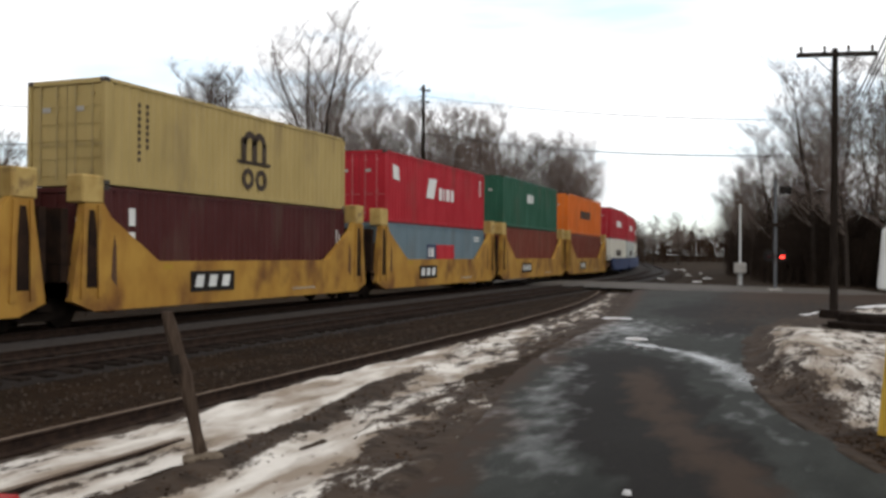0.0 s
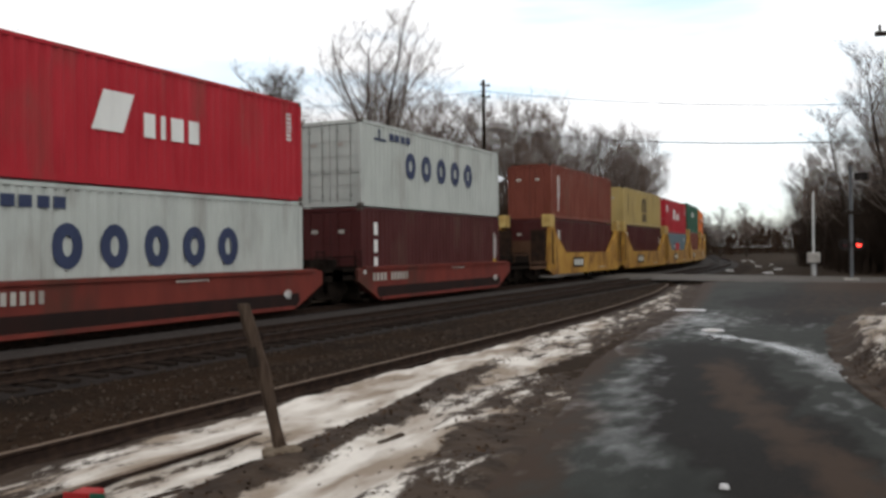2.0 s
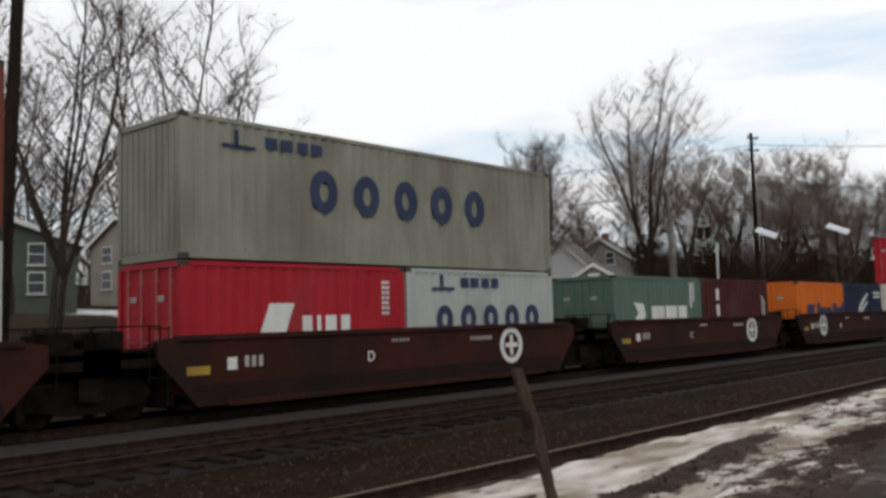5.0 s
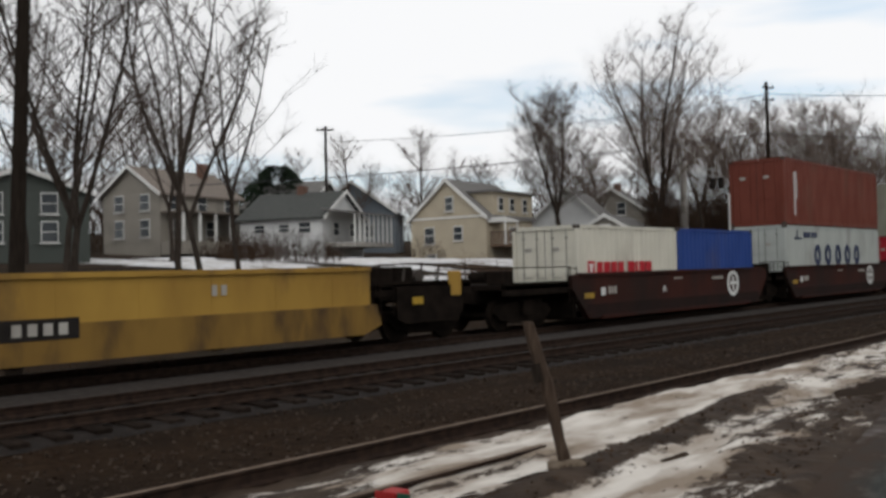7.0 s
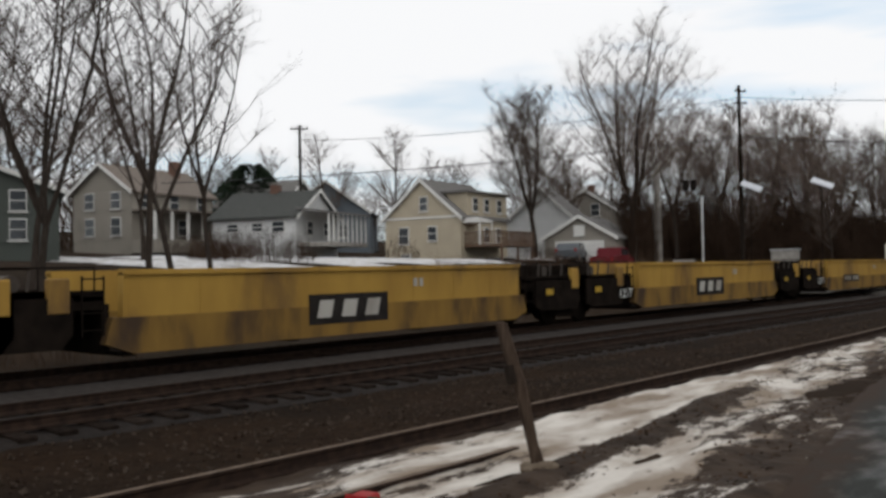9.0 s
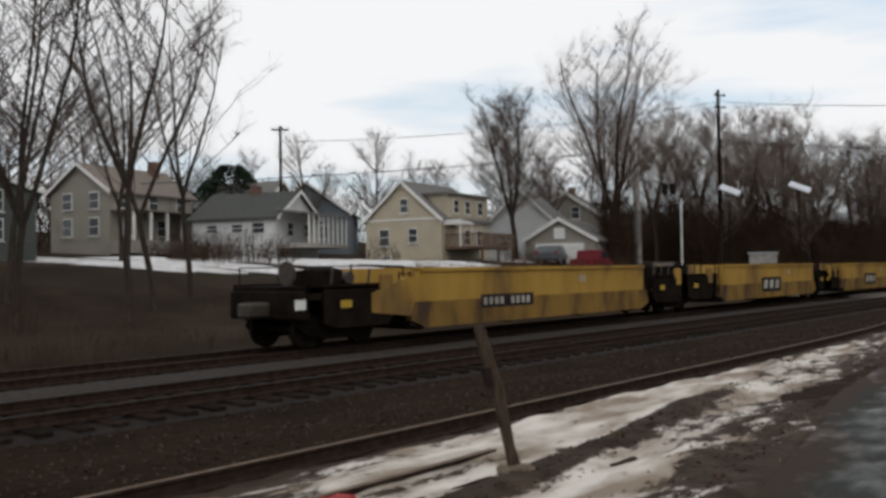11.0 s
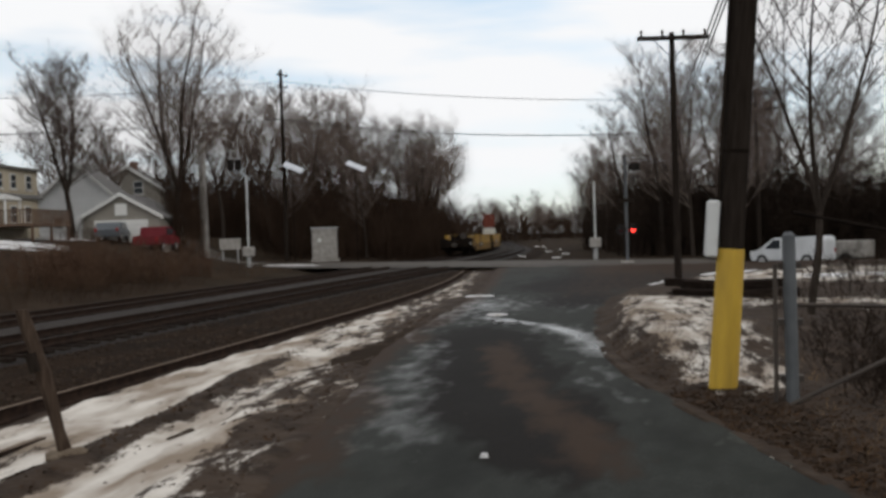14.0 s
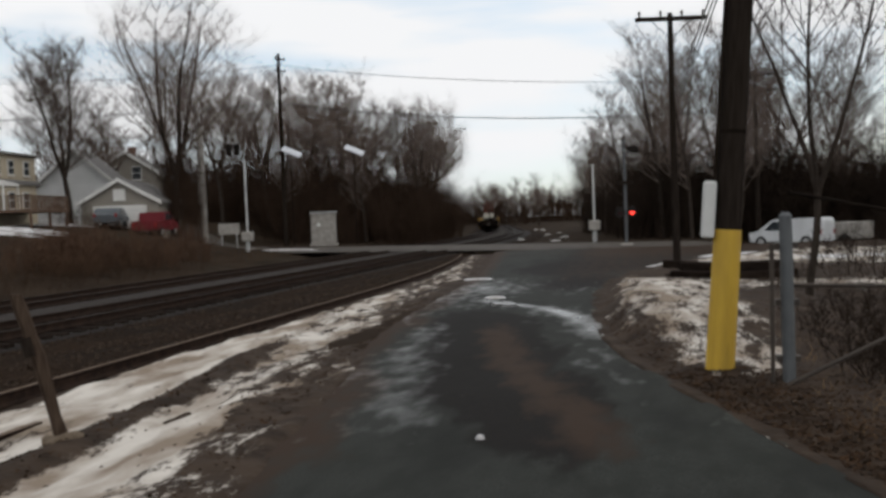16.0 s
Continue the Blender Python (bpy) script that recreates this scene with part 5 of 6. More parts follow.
        add_box(bm, 0.05, 0.42, -0.06, 0.06, h - 2.2, h - 2.05)
        part("transformer", bm, M_STEEL, p)
    return p


utility_pole(-29.9, 71.4, 16.4, 0.19, "tall dark utility pole with a small crossarm beside the crossing", arm=1.1, arm_z=0.5, turn=60, insulators=2, second=True)
utility_pole(1.02, 27.3, 7.75, 0.118, "wooden utility pole with a long crossarm by the road", arm=2.1, arm_z=0.2, turn=12)
utility_pole(-57.7, 48.2, 11.0, 0.16, "utility pole standing in front of houses", arm=1.5, turn=45)
utility_pole(7.0, 59.5, 11.0, 0.16, "dark utility pole with twin crossarms at the wood's edge", arm=3.0, turn=-30, second=True)
utility_pole(-21.6, 8.5, 12.5, 0.19, "stout reddish-brown pole beside the tracks", arm=0, lean=2.5, turn=35)
utility_pole(-13.0, 215, 15, 0.2, "far-off utility pole down the line", arm=9, turn=10)


def yellow_pole():
    x, y = 0.90, 9.7
    p = thing("roadside_pole", "dark wooden pole painted yellow round its foot", "utility pole", m=pose(x, y, -0.05, 0, 4.6, 0))
    part("shaft", tube((0, 0, 1.58), (0, 0, 9.5), 0.132, 0.118, 18), M_POLE, p)
    bm = bmesh.new()
    add_tube(bm, (0, 0, 0), (0, 0, 1.60), 0.15, 0.14, 18)
    part("painted_foot", bm, M_YELPOLE, p, "scuffed yellow paint band")
    part("conduit_box", box(-0.27, -0.14, -0.12, 0.05, 1.50, 2.10, 0.02), M_WHITEMETAL, p, "pale meter box on the pole")
    part("conduit", tube((-0.152, -0.03, 2.08), (-0.142, -0.03, 8.5), 0.022, n=8), M_POLE, p)
    part("strap", tube((0, 0, 2.6), (0, 0, 2.64), 0.136, n=18), M_GRIME, p)


yellow_pole()


def steel_gate():
    g = thing("gate_post", "galvanised gate post with a rusty brace bar", "fence", m=pose(1.46, 9.05, -0.05))
    part("post", tube((0.05, 0, 0), (0.05, 0, 1.72), 0.062, n=16), M_GALVDARK, g, "thick galvanised steel post")
    part("cap", tube((0.05, 0, 1.72), (0.05, 0, 1.76), 0.066, 0.03, 16), M_GALVDARK, g)
    part("thin_post", tube((-0.11, -0.06, 0), (-0.09, -0.06, 1.45), 0.022, n=8), M_STEEL, g)
    part("diagonal_brace", tube((-0.1, -0.1, 0.03), (1.5, 0.0, 0.82), 0.022, n=8), M_STEEL, g, "rusty diagonal brace")
    part("top_rail", tube((0.1, 0, 1.05), (2.9, -0.4, 1.0), 0.02, n=8), M_STEEL, g)
    part("upper_bar", tube((0.1, 0.1, 1.95), (2.2, 0.9, 1.5), 0.016, n=8), M_GRIME, g)
    for k in range(3):
        part("hinge", box(-0.06, 0.16, -0.02, 0.11, 0.3 + 0.55 * k, 0.36 + 0.55 * k), M_STEEL, g)


steel_gate()


def gate_arm(x, y, h, label):
    g = thing("crossing_gate", label, "crossing gate", "crossing gates", m=pose(x, y, max(0.0, ground_z(x, y)) - 0.02))
    part("mechanism", box(-0.36, 0.36, -0.26, 0.26, 0.75, 1.4, 0.05), M_CONCRETE, g, "pale gate mechanism case")
    part("pedestal", tube((0, 0, 0), (0, 0, 0.8), 0.14, n=12), M_GALV, g)
    part("raised_arm", box(-0.05, 0.05, -0.03, 0.03, 1.3, h, 0.01), M_WHITEMETAL, g, "raised white gate arm")
    for k in range(3):
        z = 1.8 + (h - 2) * k / 3
        part("band", box(-0.056, 0.056, -0.036, 0.036, z, z + 0.4), M_WHITEMETAL, g)


gate_arm(-26.6, 56.9, 6.3, "raised white crossing gate with a pale mechanism case")
gate_arm(-3.15, 58.3, 5.0, "raised white crossing gate across the road")


def crossing_signal(x, y, h, turn, label, lit):
    s = thing("crossing_signal", label, "crossing signal", "crossing signals", m=pose(x, y, 0.0, 0, 0, turn))
    part("mast", tube((0, 0, 0), (0, 0, h), 0.085, n=12), M_GALVDARK, s)
    part("base", box(-0.3, 0.3, -0.3, 0.3, 0, 0.12, 0.02), M_CONCRETE, s)
    part("light_bar", box(-0.4, 0.4, -0.05, 0.05, 1.76, 1.84), M_BLACK, s)
    for i, sx in enumerate((-0.33, 0.33)):
        b = part("backboard", tube((sx, -0.08, 1.80), (sx, -0.05, 1.80), 0.29, n=20), M_BLACK, s)
        part("lens", tube((sx, -0.16, 1.80), (sx, -0.08, 1.80), 0.11, n=16), M_RED_LAMP if (lit and i == 1) else M_DARK_LENS, b, "red flashing lens")
        part("hood", tube((sx, -0.22, 1.96), (sx, -0.06, 1.96), 0.16, n=12), M_BLACK, b)
    part("crossbuck", box(-0.45, 0.45, -0.14, -0.11, 3.3, 3.5), M_POLE, s)
    part("bell", tube((0, 0, h), (0, 0, h + 0.14), 0.17, 0.1, 14), M_STEEL, s)
    bm = bmesh.new()
    add_box(bm, 0.15, 0.75, -0.25, 0.0, h - 0.75, h - 0.35, 0.03)
    part("upper_lamp", bm, M_BLACK, s)


crossing_signal(-0.95, 49.5, 5.75, 14, "crossing signal with one red lamp lit", True)


def cantilever_mast():
    x, y = -35.5, 67.6
    c = thing("signal_mast", "pale grey signal mast with a short lattice arm", "signal mast", m=pose(x, y, ground_z(x, y) - 0.05, 0, 0, 24))
    part("mast", tube((0, 0, 0), (0, 0, 9.6), 0.34, 0.26, 14), M_CONCRETE, c)
    bm = bmesh.new()
    for z0, z1 in ((9.3, 8.6), (8.7, 8.1)):
        add_tube(bm, (0.2, 0, z0), (3.0, 0, z1), 0.028, n=6)
    for k in range(5):
        a = 0.3 + k * .62
        add_tube(bm, (a, 0, 9.25 - a * .24), (a + .4, 0, 8.62 - a * .2), 0.015, n=5)
    part("lattice_arm", bm, M_GALV, c)
    for a in (2.3, 2.9):
        part("hanger", tube((a, 0, 8.1), (a, 0, 9.0), 0.04, n=6), M_GALV, c)
        part("signal_head", box(a - .25, a + .25, -.2, .2, 7.2, 8.1, .03), M_BLACK, c)


cantilever_mast()


def lamp_panel(x, y, z, turn):
    s = thing("panel_lamp", "tilted pale panel on a slim dark pole", "street lamp", "panel lamps", m=pose(x, y, 0))
    part("pole", tube((0, 0, -0.2), (0, 0, z), 0.04, n=8), M_POLE, s)
    b = part("panel", box(-0.85, 0.85, -0.35, 0.35, -0.04, 0.04, 0.01), M_SOLAR, s)
    b.matrix_basis = pose(0.1, 0, z, 38, 24, turn)


lamp_panel(-29.0, 71.0, 8.0, 10)
lamp_panel(-24.1, 73.0, 8.0, 10)


def relay_case():
    c = thing("relay_case", "grey steel railway equipment case beside the crossing", "cabinet", m=pose(-26.9, 72.6, 0.05, 0, 0, 18))
    part("body", box(-1.05, 1.05, -0.7, 0.7, 0.1, 2.7, 0.03), M_CONCRETE, c)
    part("roof", box(-1.15, 1.15, -0.8, 0.8, 2.7, 2.82, 0.02), M_GALV, c)
    for k in (-1, 1):
        part("door", box(min(k * .06, k * .95), max(k * .06, k * .95), -.73, -.70, .25, 2.55, .01), M_CONCRETE, c)
    part("plinth", box(-1.2, 1.2, -.85, .85, -.1, .1), M_CONCRETE, c)
    part("label", box(-.55, -.25, -.745, -.73, 1.6, 1.85), M_WHITE, c)


relay_case()


def sign_board(x, y):
    s = thing("sign_board", "pale notice board on legs", "sign", m=pose(x, y, max(0.0, ground_z(x, y)), 0, 0, 20))
    part("board", box(-.85, .85, -.03, .03, 1.1, 2.0, .01), M_CONCRETE, s)
    for sx in (-.6, .6):
        part("leg", tube((sx, 0, 0), (sx, 0, 1.2), .05, n=6), M_GALV, s)


sign_board(-33.2, 67.5)


def timber_pile():
    random.seed(5)
    for k in range(9):
        L = random.uniform(1.6, 2.6)
        t = thing("railway_tie", "old black creosoted tie lying in snow", "timber", "pile of old ties")
        part("beam", box(-L / 2, L / 2, -.12, .12, 0, .2, .02), M_TIE, t)
        t.matrix_basis = pose(1.75 + .35 * (k % 3) + random.uniform(-.1, .1), 22.3 + .4 * (k // 3), .06 + .2 * (k // 5), random.uniform(-4, 4), random.uniform(-4, 4), random.uniform(-25, 20))


timber_pile()


def wire(points, sag, r=0.012, label="black overhead cable"):
    cu = bpy.data.curves.new("overhead_wire", "CURVE")
    cu.dimensions, cu.bevel_depth, cu.bevel_resolution = "3D", r, 1
    for a, b in zip(points, points[1:]):
        sp = cu.splines.new("POLY")
        sp.points.add(16)
        for k in range(17):
            f = k / 16
            p = Vector(a).lerp(Vector(b), f)
            sp.points[k].co = (p.x, p.y, p.z - sag * 4 * f * (1 - f), 1)
    cu.materials.append(M_WIRE)
    return tagged(new("overhead_wire", cu), label, "cable", "overhead wires")


wire([(-57.7, 48.2, 12.6), (-29.9, 71.4, 15.4), (7.0, 59.5, 9.9)], 0.7, .025, "overhead cable between the poles")
wire([(-75, 30, 9.0), (-29.9, 71.4, 12.2), (7.0, 59.5, 8.0)], 0.9, .04, "thick overhead cable above the crossing")
for dx0 in (0.0, 0.10, 0.19):
    wire([(1.09 + dx0, 27.1, 5.13), (1.28 + dx0 * .5, 9.75, 4.97)], 0.04, .014, "power line from pole to pole over the road")

# ---- houses ----
def siding_mat(name, c):
    m = material(name, c, tuple(k * .9 for k in c), scale=.9, rough=.7, stain=tuple(k * .7 for k in c), stain_scale=.5, stain_lo=.6)
    return m


M_BEIGE = siding_mat("beige_siding", (0.42, 0.36, 0.265))
M_TRIM = siding_mat("white_trim", (0.68, 0.67, 0.64))
M_WHITESIDE = siding_mat("white_siding", (0.60, 0.60, 0.59))
M_GREYSIDE = siding_mat("tan_grey_siding", (0.25, 0.225, 0.19))
M_DARKSIDE = siding_mat("dark_green_siding", (0.055, 0.065, 0.055))
M_BLUESIDE = siding_mat("slate_siding", (0.12, 0.14, 0.16))
M_ROOF = material("grey_shingle", (0.11, 0.105, 0.10), (0.16, 0.15, 0.14), scale=6, rough=.95, bump=.3)
M_ROOFDARK = material("dark_shingle", (0.035, 0.04, 0.036), (0.06, 0.06, 0.055), scale=6, rough=.95, bump=.3)
M_ROOFTAN = material("tan_shingle", (0.17, 0.14, 0.115), (0.13, 0.105, 0.088), scale=6, rough=.95, bump=.3)
M_BRICK = material("chimney_brick", (0.16, 0.08, 0.055), (0.1, 0.06, 0.045), scale=8, rough=.9)
M_DECK = material("brown_deck_wood", (0.13, 0.075, 0.045), (0.09, 0.055, 0.035), scale=3, rough=.85)


def window(parent, m, w, h):
    """A sash window set on the wall at m, facing its -y."""
    f = part("window", box(-w / 2 - .055, w / 2 + .055, -.06, .02, -h / 2 - .055, h / 2 + .055, .01), M_TRIM, parent, "white-framed sash window")
    f.matrix_basis = m
    for k in (0, 1):
        z0 = -h / 2 + k * (h / 2 + .02)
        part("pane", box(-w / 2, w / 2, -.075, -.05, z0, z0 + h / 2 - .04), M_GLASS, f)
    part("sill", box(-w / 2 - .14, w / 2 + .14, -.12, -.03, -h / 2 - .14, -h / 2 - .08), M_TRIM, f)


def clapboards(parent, x0, x1, y, z0, z1, mat):
    """Overlapping boards on the wall that faces -y."""
    bm = bmesh.new()
    z = z0
    while z < z1 - .05:
        top = min(z + .22, z1)
        v = [bm.verts.new(c) for c in ((x0, y - .035, z), (x1, y - .035, z), (x1, y - .012, top), (x0, y - .012, top), (x0, y, z), (x1, y, z))]
        bm.faces.new(v[:4])
        bm.faces.new((v[0], v[4], v[5], v[1]))
        z += .22
    tagged(part("clapboard", bm, mat, parent), kind="stuff")


def house(x, y, turn, W, D, eave, apex, wall, roof, label, base=None, front=(), side=(), chimney=None, overhang=.35, left=()):
    """A gabled house: its front gable faces -y, its front right corner is the origin, the eaves' walls run along y."""
    z = ground_z(x, y) if base is None else base
    h = thing("house", label, "house", "houses beyond the tracks", m=pose(x, y, z, 0, 0, turn))
    bm = bmesh.new()
    prof = [(-W, -1.0), (0, -1.0), (0, eave), (-W / 2, apex), (-W, eave)]
    a = [bm.verts.new((px, 0, pz)) for px, pz in prof]
    b = [bm.verts.new((px, D, pz)) for px, pz in prof]
    bm.faces.new(a)
    bm.faces.new(b[::-1])
    for k in range(5):
        bm.faces.new((a[k], b[k], b[(k + 1) % 5], a[(k + 1) % 5]))
    part("wall", bm, wall, h)
    clapboards(h, -W, 0, 0, .1, eave, wall)
    slope = (apex - eave) / (W / 2)
    for s in (-1, 1):
        bm = bmesh.new()
        o = overhang
        x_e, z_e = (o, eave - o * slope) if s > 0 else (-W - o, eave - o * slope)
        pts = [(x_e, z_e), (-W / 2, apex), (-W / 2, apex + .16), (x_e, z_e + .16)]
        va = [bm.verts.new((px, -o, pz + .02)) for px, pz in pts]
        vb = [bm.verts.new((px, D + o, pz + .02)) for px, pz in pts]
        bm.faces.new(va)
        bm.faces.new(vb[::-1])
        for k in range(4):
            bm.faces.new((va[k], vb[k], vb[(k + 1) % 4], va[(k + 1) % 4]))
        r = part("roof", bm, roof, h)
        bm = bmesh.new()
        va = [(x_e, z_e - .10), (-W / 2, apex - .08), (-W / 2, apex + .2), (x_e, z_e + .2)]
        p1 = [bm.verts.new((px, -o - .06, pz)) for px, pz in va]
        p2 = [bm.verts.new((px, -o - .005, pz)) for px, pz in va]
        bm.faces.new(p1)
        bm.faces.new(p2[::-1])
        for k in range(4):
            bm.faces.new((p1[k], p2[k], p2[(k + 1) % 4], p1[(k + 1) % 4]))
        part("rake_board", bm, M_TRIM, r, "white rake board")
    for fx, fz, w, hh in front:
        window(h, pose(-W * fx, -.04, fz), w, hh)
    for fy, fz, w, hh in side:
        window(h, pose(.0, D * fy, fz, 0, 0, 90), w, hh)
    for fy, fz, w, hh in left:
        window(h, pose(-W, D * fy, fz, 0, 0, -90), w, hh)
    if chimney:
        cx, cy, ch = chimney
        part("chimney", box(-W * cx - .35, -W * cx + .35, D * cy - .35, D * cy + .35, eave, apex + ch, .02), M_BRICK, h)
    return h


# beige house with a wide dormer and a brown deck
beige = house(-42.4, 50.5, 9, 6.8, 7.2, 3.0, 5.85, M_BEIGE, M_ROOF, "beige clapboard house with white trim and a brown deck", base=2.6,
              front=((.47, 4.1, .62, 1.0), (.74, 1.75, .8, 1.2), (.36, 1.85, .7, 1.0), (.72, .1, .8, .35)), overhang=.25)
part("belt_board", box(-6.85, .05, -.09, -.03, 2.98, 3.12), M_TRIM, beige, "white belt board")
dorm = part("dormer", prism(((.9, 2.9), (7.1, 2.9), (7.1, 4.85), (.9, 4.85)), -3.0, .04), M_BEIGE, beige, "full-width shed dormer")
part("dormer_roof", prism(((.6, 4.86), (7.4, 4.86), (7.4, 5.02), (.6, 5.02)), -3.2, .35), M_ROOF, dorm)
for fy0 in (.28, .52, .80):
    window(beige, pose(.05, 7.2 * fy0, 4.0, 0, 0, 90), .62, .95)
for fy0 in (.52, .78):
    window(beige, pose(.02, 7.2 * fy0, 1.7, 0, 0, 90), .7, 1.1)
part("porch_roof", prism(((.2, 2.55), (2.2, 2.55), (2.2, 2.7), (.2, 2.9)), .0, 1.5), M_TRIM, beige, "small white porch roof")
for y0 in (.3, 2.1):
    part("porch_post", box(1.35, 1.45, y0, y0 + .1, .9, 2.6), M_TRIM, beige)
deck = part("deck", box(.05, 3.2, .4, 5.6, .75, .92), M_DECK, beige, "brown wooden deck")
for k in range(24):
    part("baluster", box(3.12, 3.18, .45 + k * .22, .53 + k * .22, .9, 1.8), M_DECK, deck)
for k in range(14):
    part("baluster", box(.1 + k * .22, .18 + k * .22, .4, .46, .9, 1.8), M_DECK, deck)
part("handrail", box(3.08, 3.22, .4, 5.6, 1.8, 1.88), M_DECK, deck)
part("handrail", box(.05, 3.22, .36, .5, 1.8, 1.88), M_DECK, deck)
for y0 in (.5, 3.0, 5.4):
    part("deck_post", box(3.0, 3.14, y0, y0 + .14, -.5, .8), M_DECK, deck)

# garage with a wide white door
gar = house(-36.3, 62.1, 16, 5.8, 8.0, 1.95, 3.6, M_GREYSIDE, M_ROOF, "tan garage with a wide white overhead door", base=2.12, overhang=.3)
part("overhead_door", box(-4.9, -.9, -.10, -.03, 0, 1.7), M_TRIM, gar, "white overhead garage door")
for k in range(1, 4):
    part("door_seam", box(-4.9, -.9, -.115, -.095, .42 * k, .44 * k), M_WHITEMETAL, gar)
part("hay_door", box(-3.35, -2.45, -.12, -.04, 2.05, 2.95), M_TRIM, gar, "white loft hatch")
house(-43.2, 67.1, 22, 6.2, 9, 3.6, 6.4, M_WHITESIDE, M_ROOF, "white gabled house with a grey roof", base=2.3, front=((.75, 1.6, .7, .8), (.3, 1.6, .7, .8)), side=((.3, 1.7, .8, 1.1),))
house(-46.0, 79.7, 20, 7.0, 8, 4.6, 6.9, M_GREYSIDE, M_ROOF, "tan two-storey house behind a garage", base=2.6, front=((.35, 4.9, .8, 1.2), (.65, 4.9, .8, 1.2)), chimney=(.5, .4, .8))
# white bungalow with a dark roof and a columned porch
bung = house(-56.5, 51.1, 111, 7.0, 7.5, 2.4, 4.5, M_WHITESIDE, M_ROOFDARK, "white bungalow with a dark roof and columned porch", base=3.7, front=((.3, 1.5, .8, 1.0), (.7, 1.5, .8, 1.0)),
             left=((.2, 1.6, 1.0, .8), (.45, 1.6, .9, .6), (.75, 1.6, .9, .6)), chimney=(.5, .5, .7))
porch = part("porch", box(-6.8, 0, -2.8, -.05, .0, .35), M_CONCRETE, bung)
part("porch_roof", prism(((-3.0, 2.5), (0, 2.9), (0, 3.05), (-3.0, 2.65)), -7.0, .2), M_ROOF, bung)
for k in range(9):
    part("column", box(-6.75 + k * .82, -6.63 + k * .82, -2.75, -2.63, .35, 2.55), M_TRIM, porch)
# large tan house among the trees
big = house(-62.5, 35.7, 14.5, 6.2, 9, 3.9, 6.0, M_GREYSIDE, M_ROOFTAN, "large tan house with a long columned porch", base=4.3,
            front=((.25, 3.2, .9, 1.2), (.7, 3.2, .9, 1.2), (.25, 1.2, .9, 1.3), (.7, 1.2, .9, 1.3)), side=((.15, 3.2, .9, 1.1), (.5, 3.2, .9, 1.1), (.85, 3.2, .9, 1.1), (.2, 1.2, .9, 1.2), (.6, 1.2, .9, 1.2)), chimney=(.4, .8, .9))
part("porch_roof", prism(((0, 2.3), (9.2, 2.3), (9.2, 2.42), (0, 2.42)), 0.05, 2.4), M_ROOFTAN, big)
for k in range(6):
    part("column", box(2.1, 2.28, .1 + k * 1.75, .28 + k * 1.75, -.3, 2.3), M_TRIM, big)
part("porch_floor", box(.05, 2.4, 0, 9, -.9, .1), M_GREYSIDE, big)
house(-49.6, 23.9, 65.8, 7.0, 8, 3.0, 4.3, M_DARKSIDE, M_ROOFDARK, "dark green house with white windows", base=3.6, front=((.3, 2.4, .8, 1.1), (.7, 2.4, .8, 1.1), (.3, .8, .8, 1.1), (.7, .8, .8, 1.1)))
house(-68.0, 66.0, 40, 9, 10, 3.8, 7.0, M_BLUESIDE, M_ROOFDARK, "slate-blue house behind bare trees", base=4.2, front=((.3, 1.8, .9, 1.3), (.7, 1.8, .9, 1.3)))
house(-66.0, 57.0, 111, 6, 7, 4.2, 6.4, M_GREYSIDE, M_ROOF, "grey-roofed house behind a bungalow", base=3.8, left=((.3, 3.7, .8, 1.2), (.7, 3.7, .8, 1.2)))

# ---- vehicles ----
M_CARRED = paint("red_truck_paint", (0.13, 0.008, 0.014), rough=.35, amount=.7)
M_CARWHITE = paint("white_van_paint", (0.62, 0.63, 0.64), rough=.35, amount=.72)
M_CARGREY = paint("silver_car_paint", (0.10, 0.11, 0.12), rough=.35, amount=.72)
M_TYRE = material("tyre_rubber", (0.018, 0.018, 0.018), rough=.9)


def vehicle(name, x, y, turn, profile, glass, W, mat, label, category, wheel_y, z=None):
    v = thing(name, label, category, m=pose(x, y, ground_z(x, y) if z is None else z, 0, 0, turn))
    bm = prism(profile, -W / 2, W / 2)
    bmesh.ops.bevel(bm, geom=list(bm.edges), offset=.06, segments=2, affect="EDGES")
    part("body", bm, mat, v)
    for prof in glass:
        part("side_glass", prism(prof, -W / 2 - .012, W / 2 + .012), M_GLASS, v)
    for wy in wheel_y:
        for sx in (-1, 1):
            a, b = sorted((sx * (W / 2 - .22), sx * (W / 2 + .02)))
            t = part("wheel", tube((a, wy, .34), (b, wy, .34), .34, n=18), M_TYRE, v)
            part("rim", tube((sx * (W / 2 + .01), wy, .34), (sx * (W / 2 + .03), wy, .34), .2, n=12), M_GALV, t)
    yl = [p[0] for p in profile]
    for sx in (-1, 1):
        part("headlight", box(sx * W * .36 - .14, sx * W * .36 + .14, max(yl) - .05, max(yl) + .02, .72, .88), M_WHITEMETAL, v)
        part("tail_light", box(sx * W * .42 - .08, sx * W * .42 + .08, min(yl) - .02, min(yl) + .05, .75, 1.0), M_REDP, v)
    return v


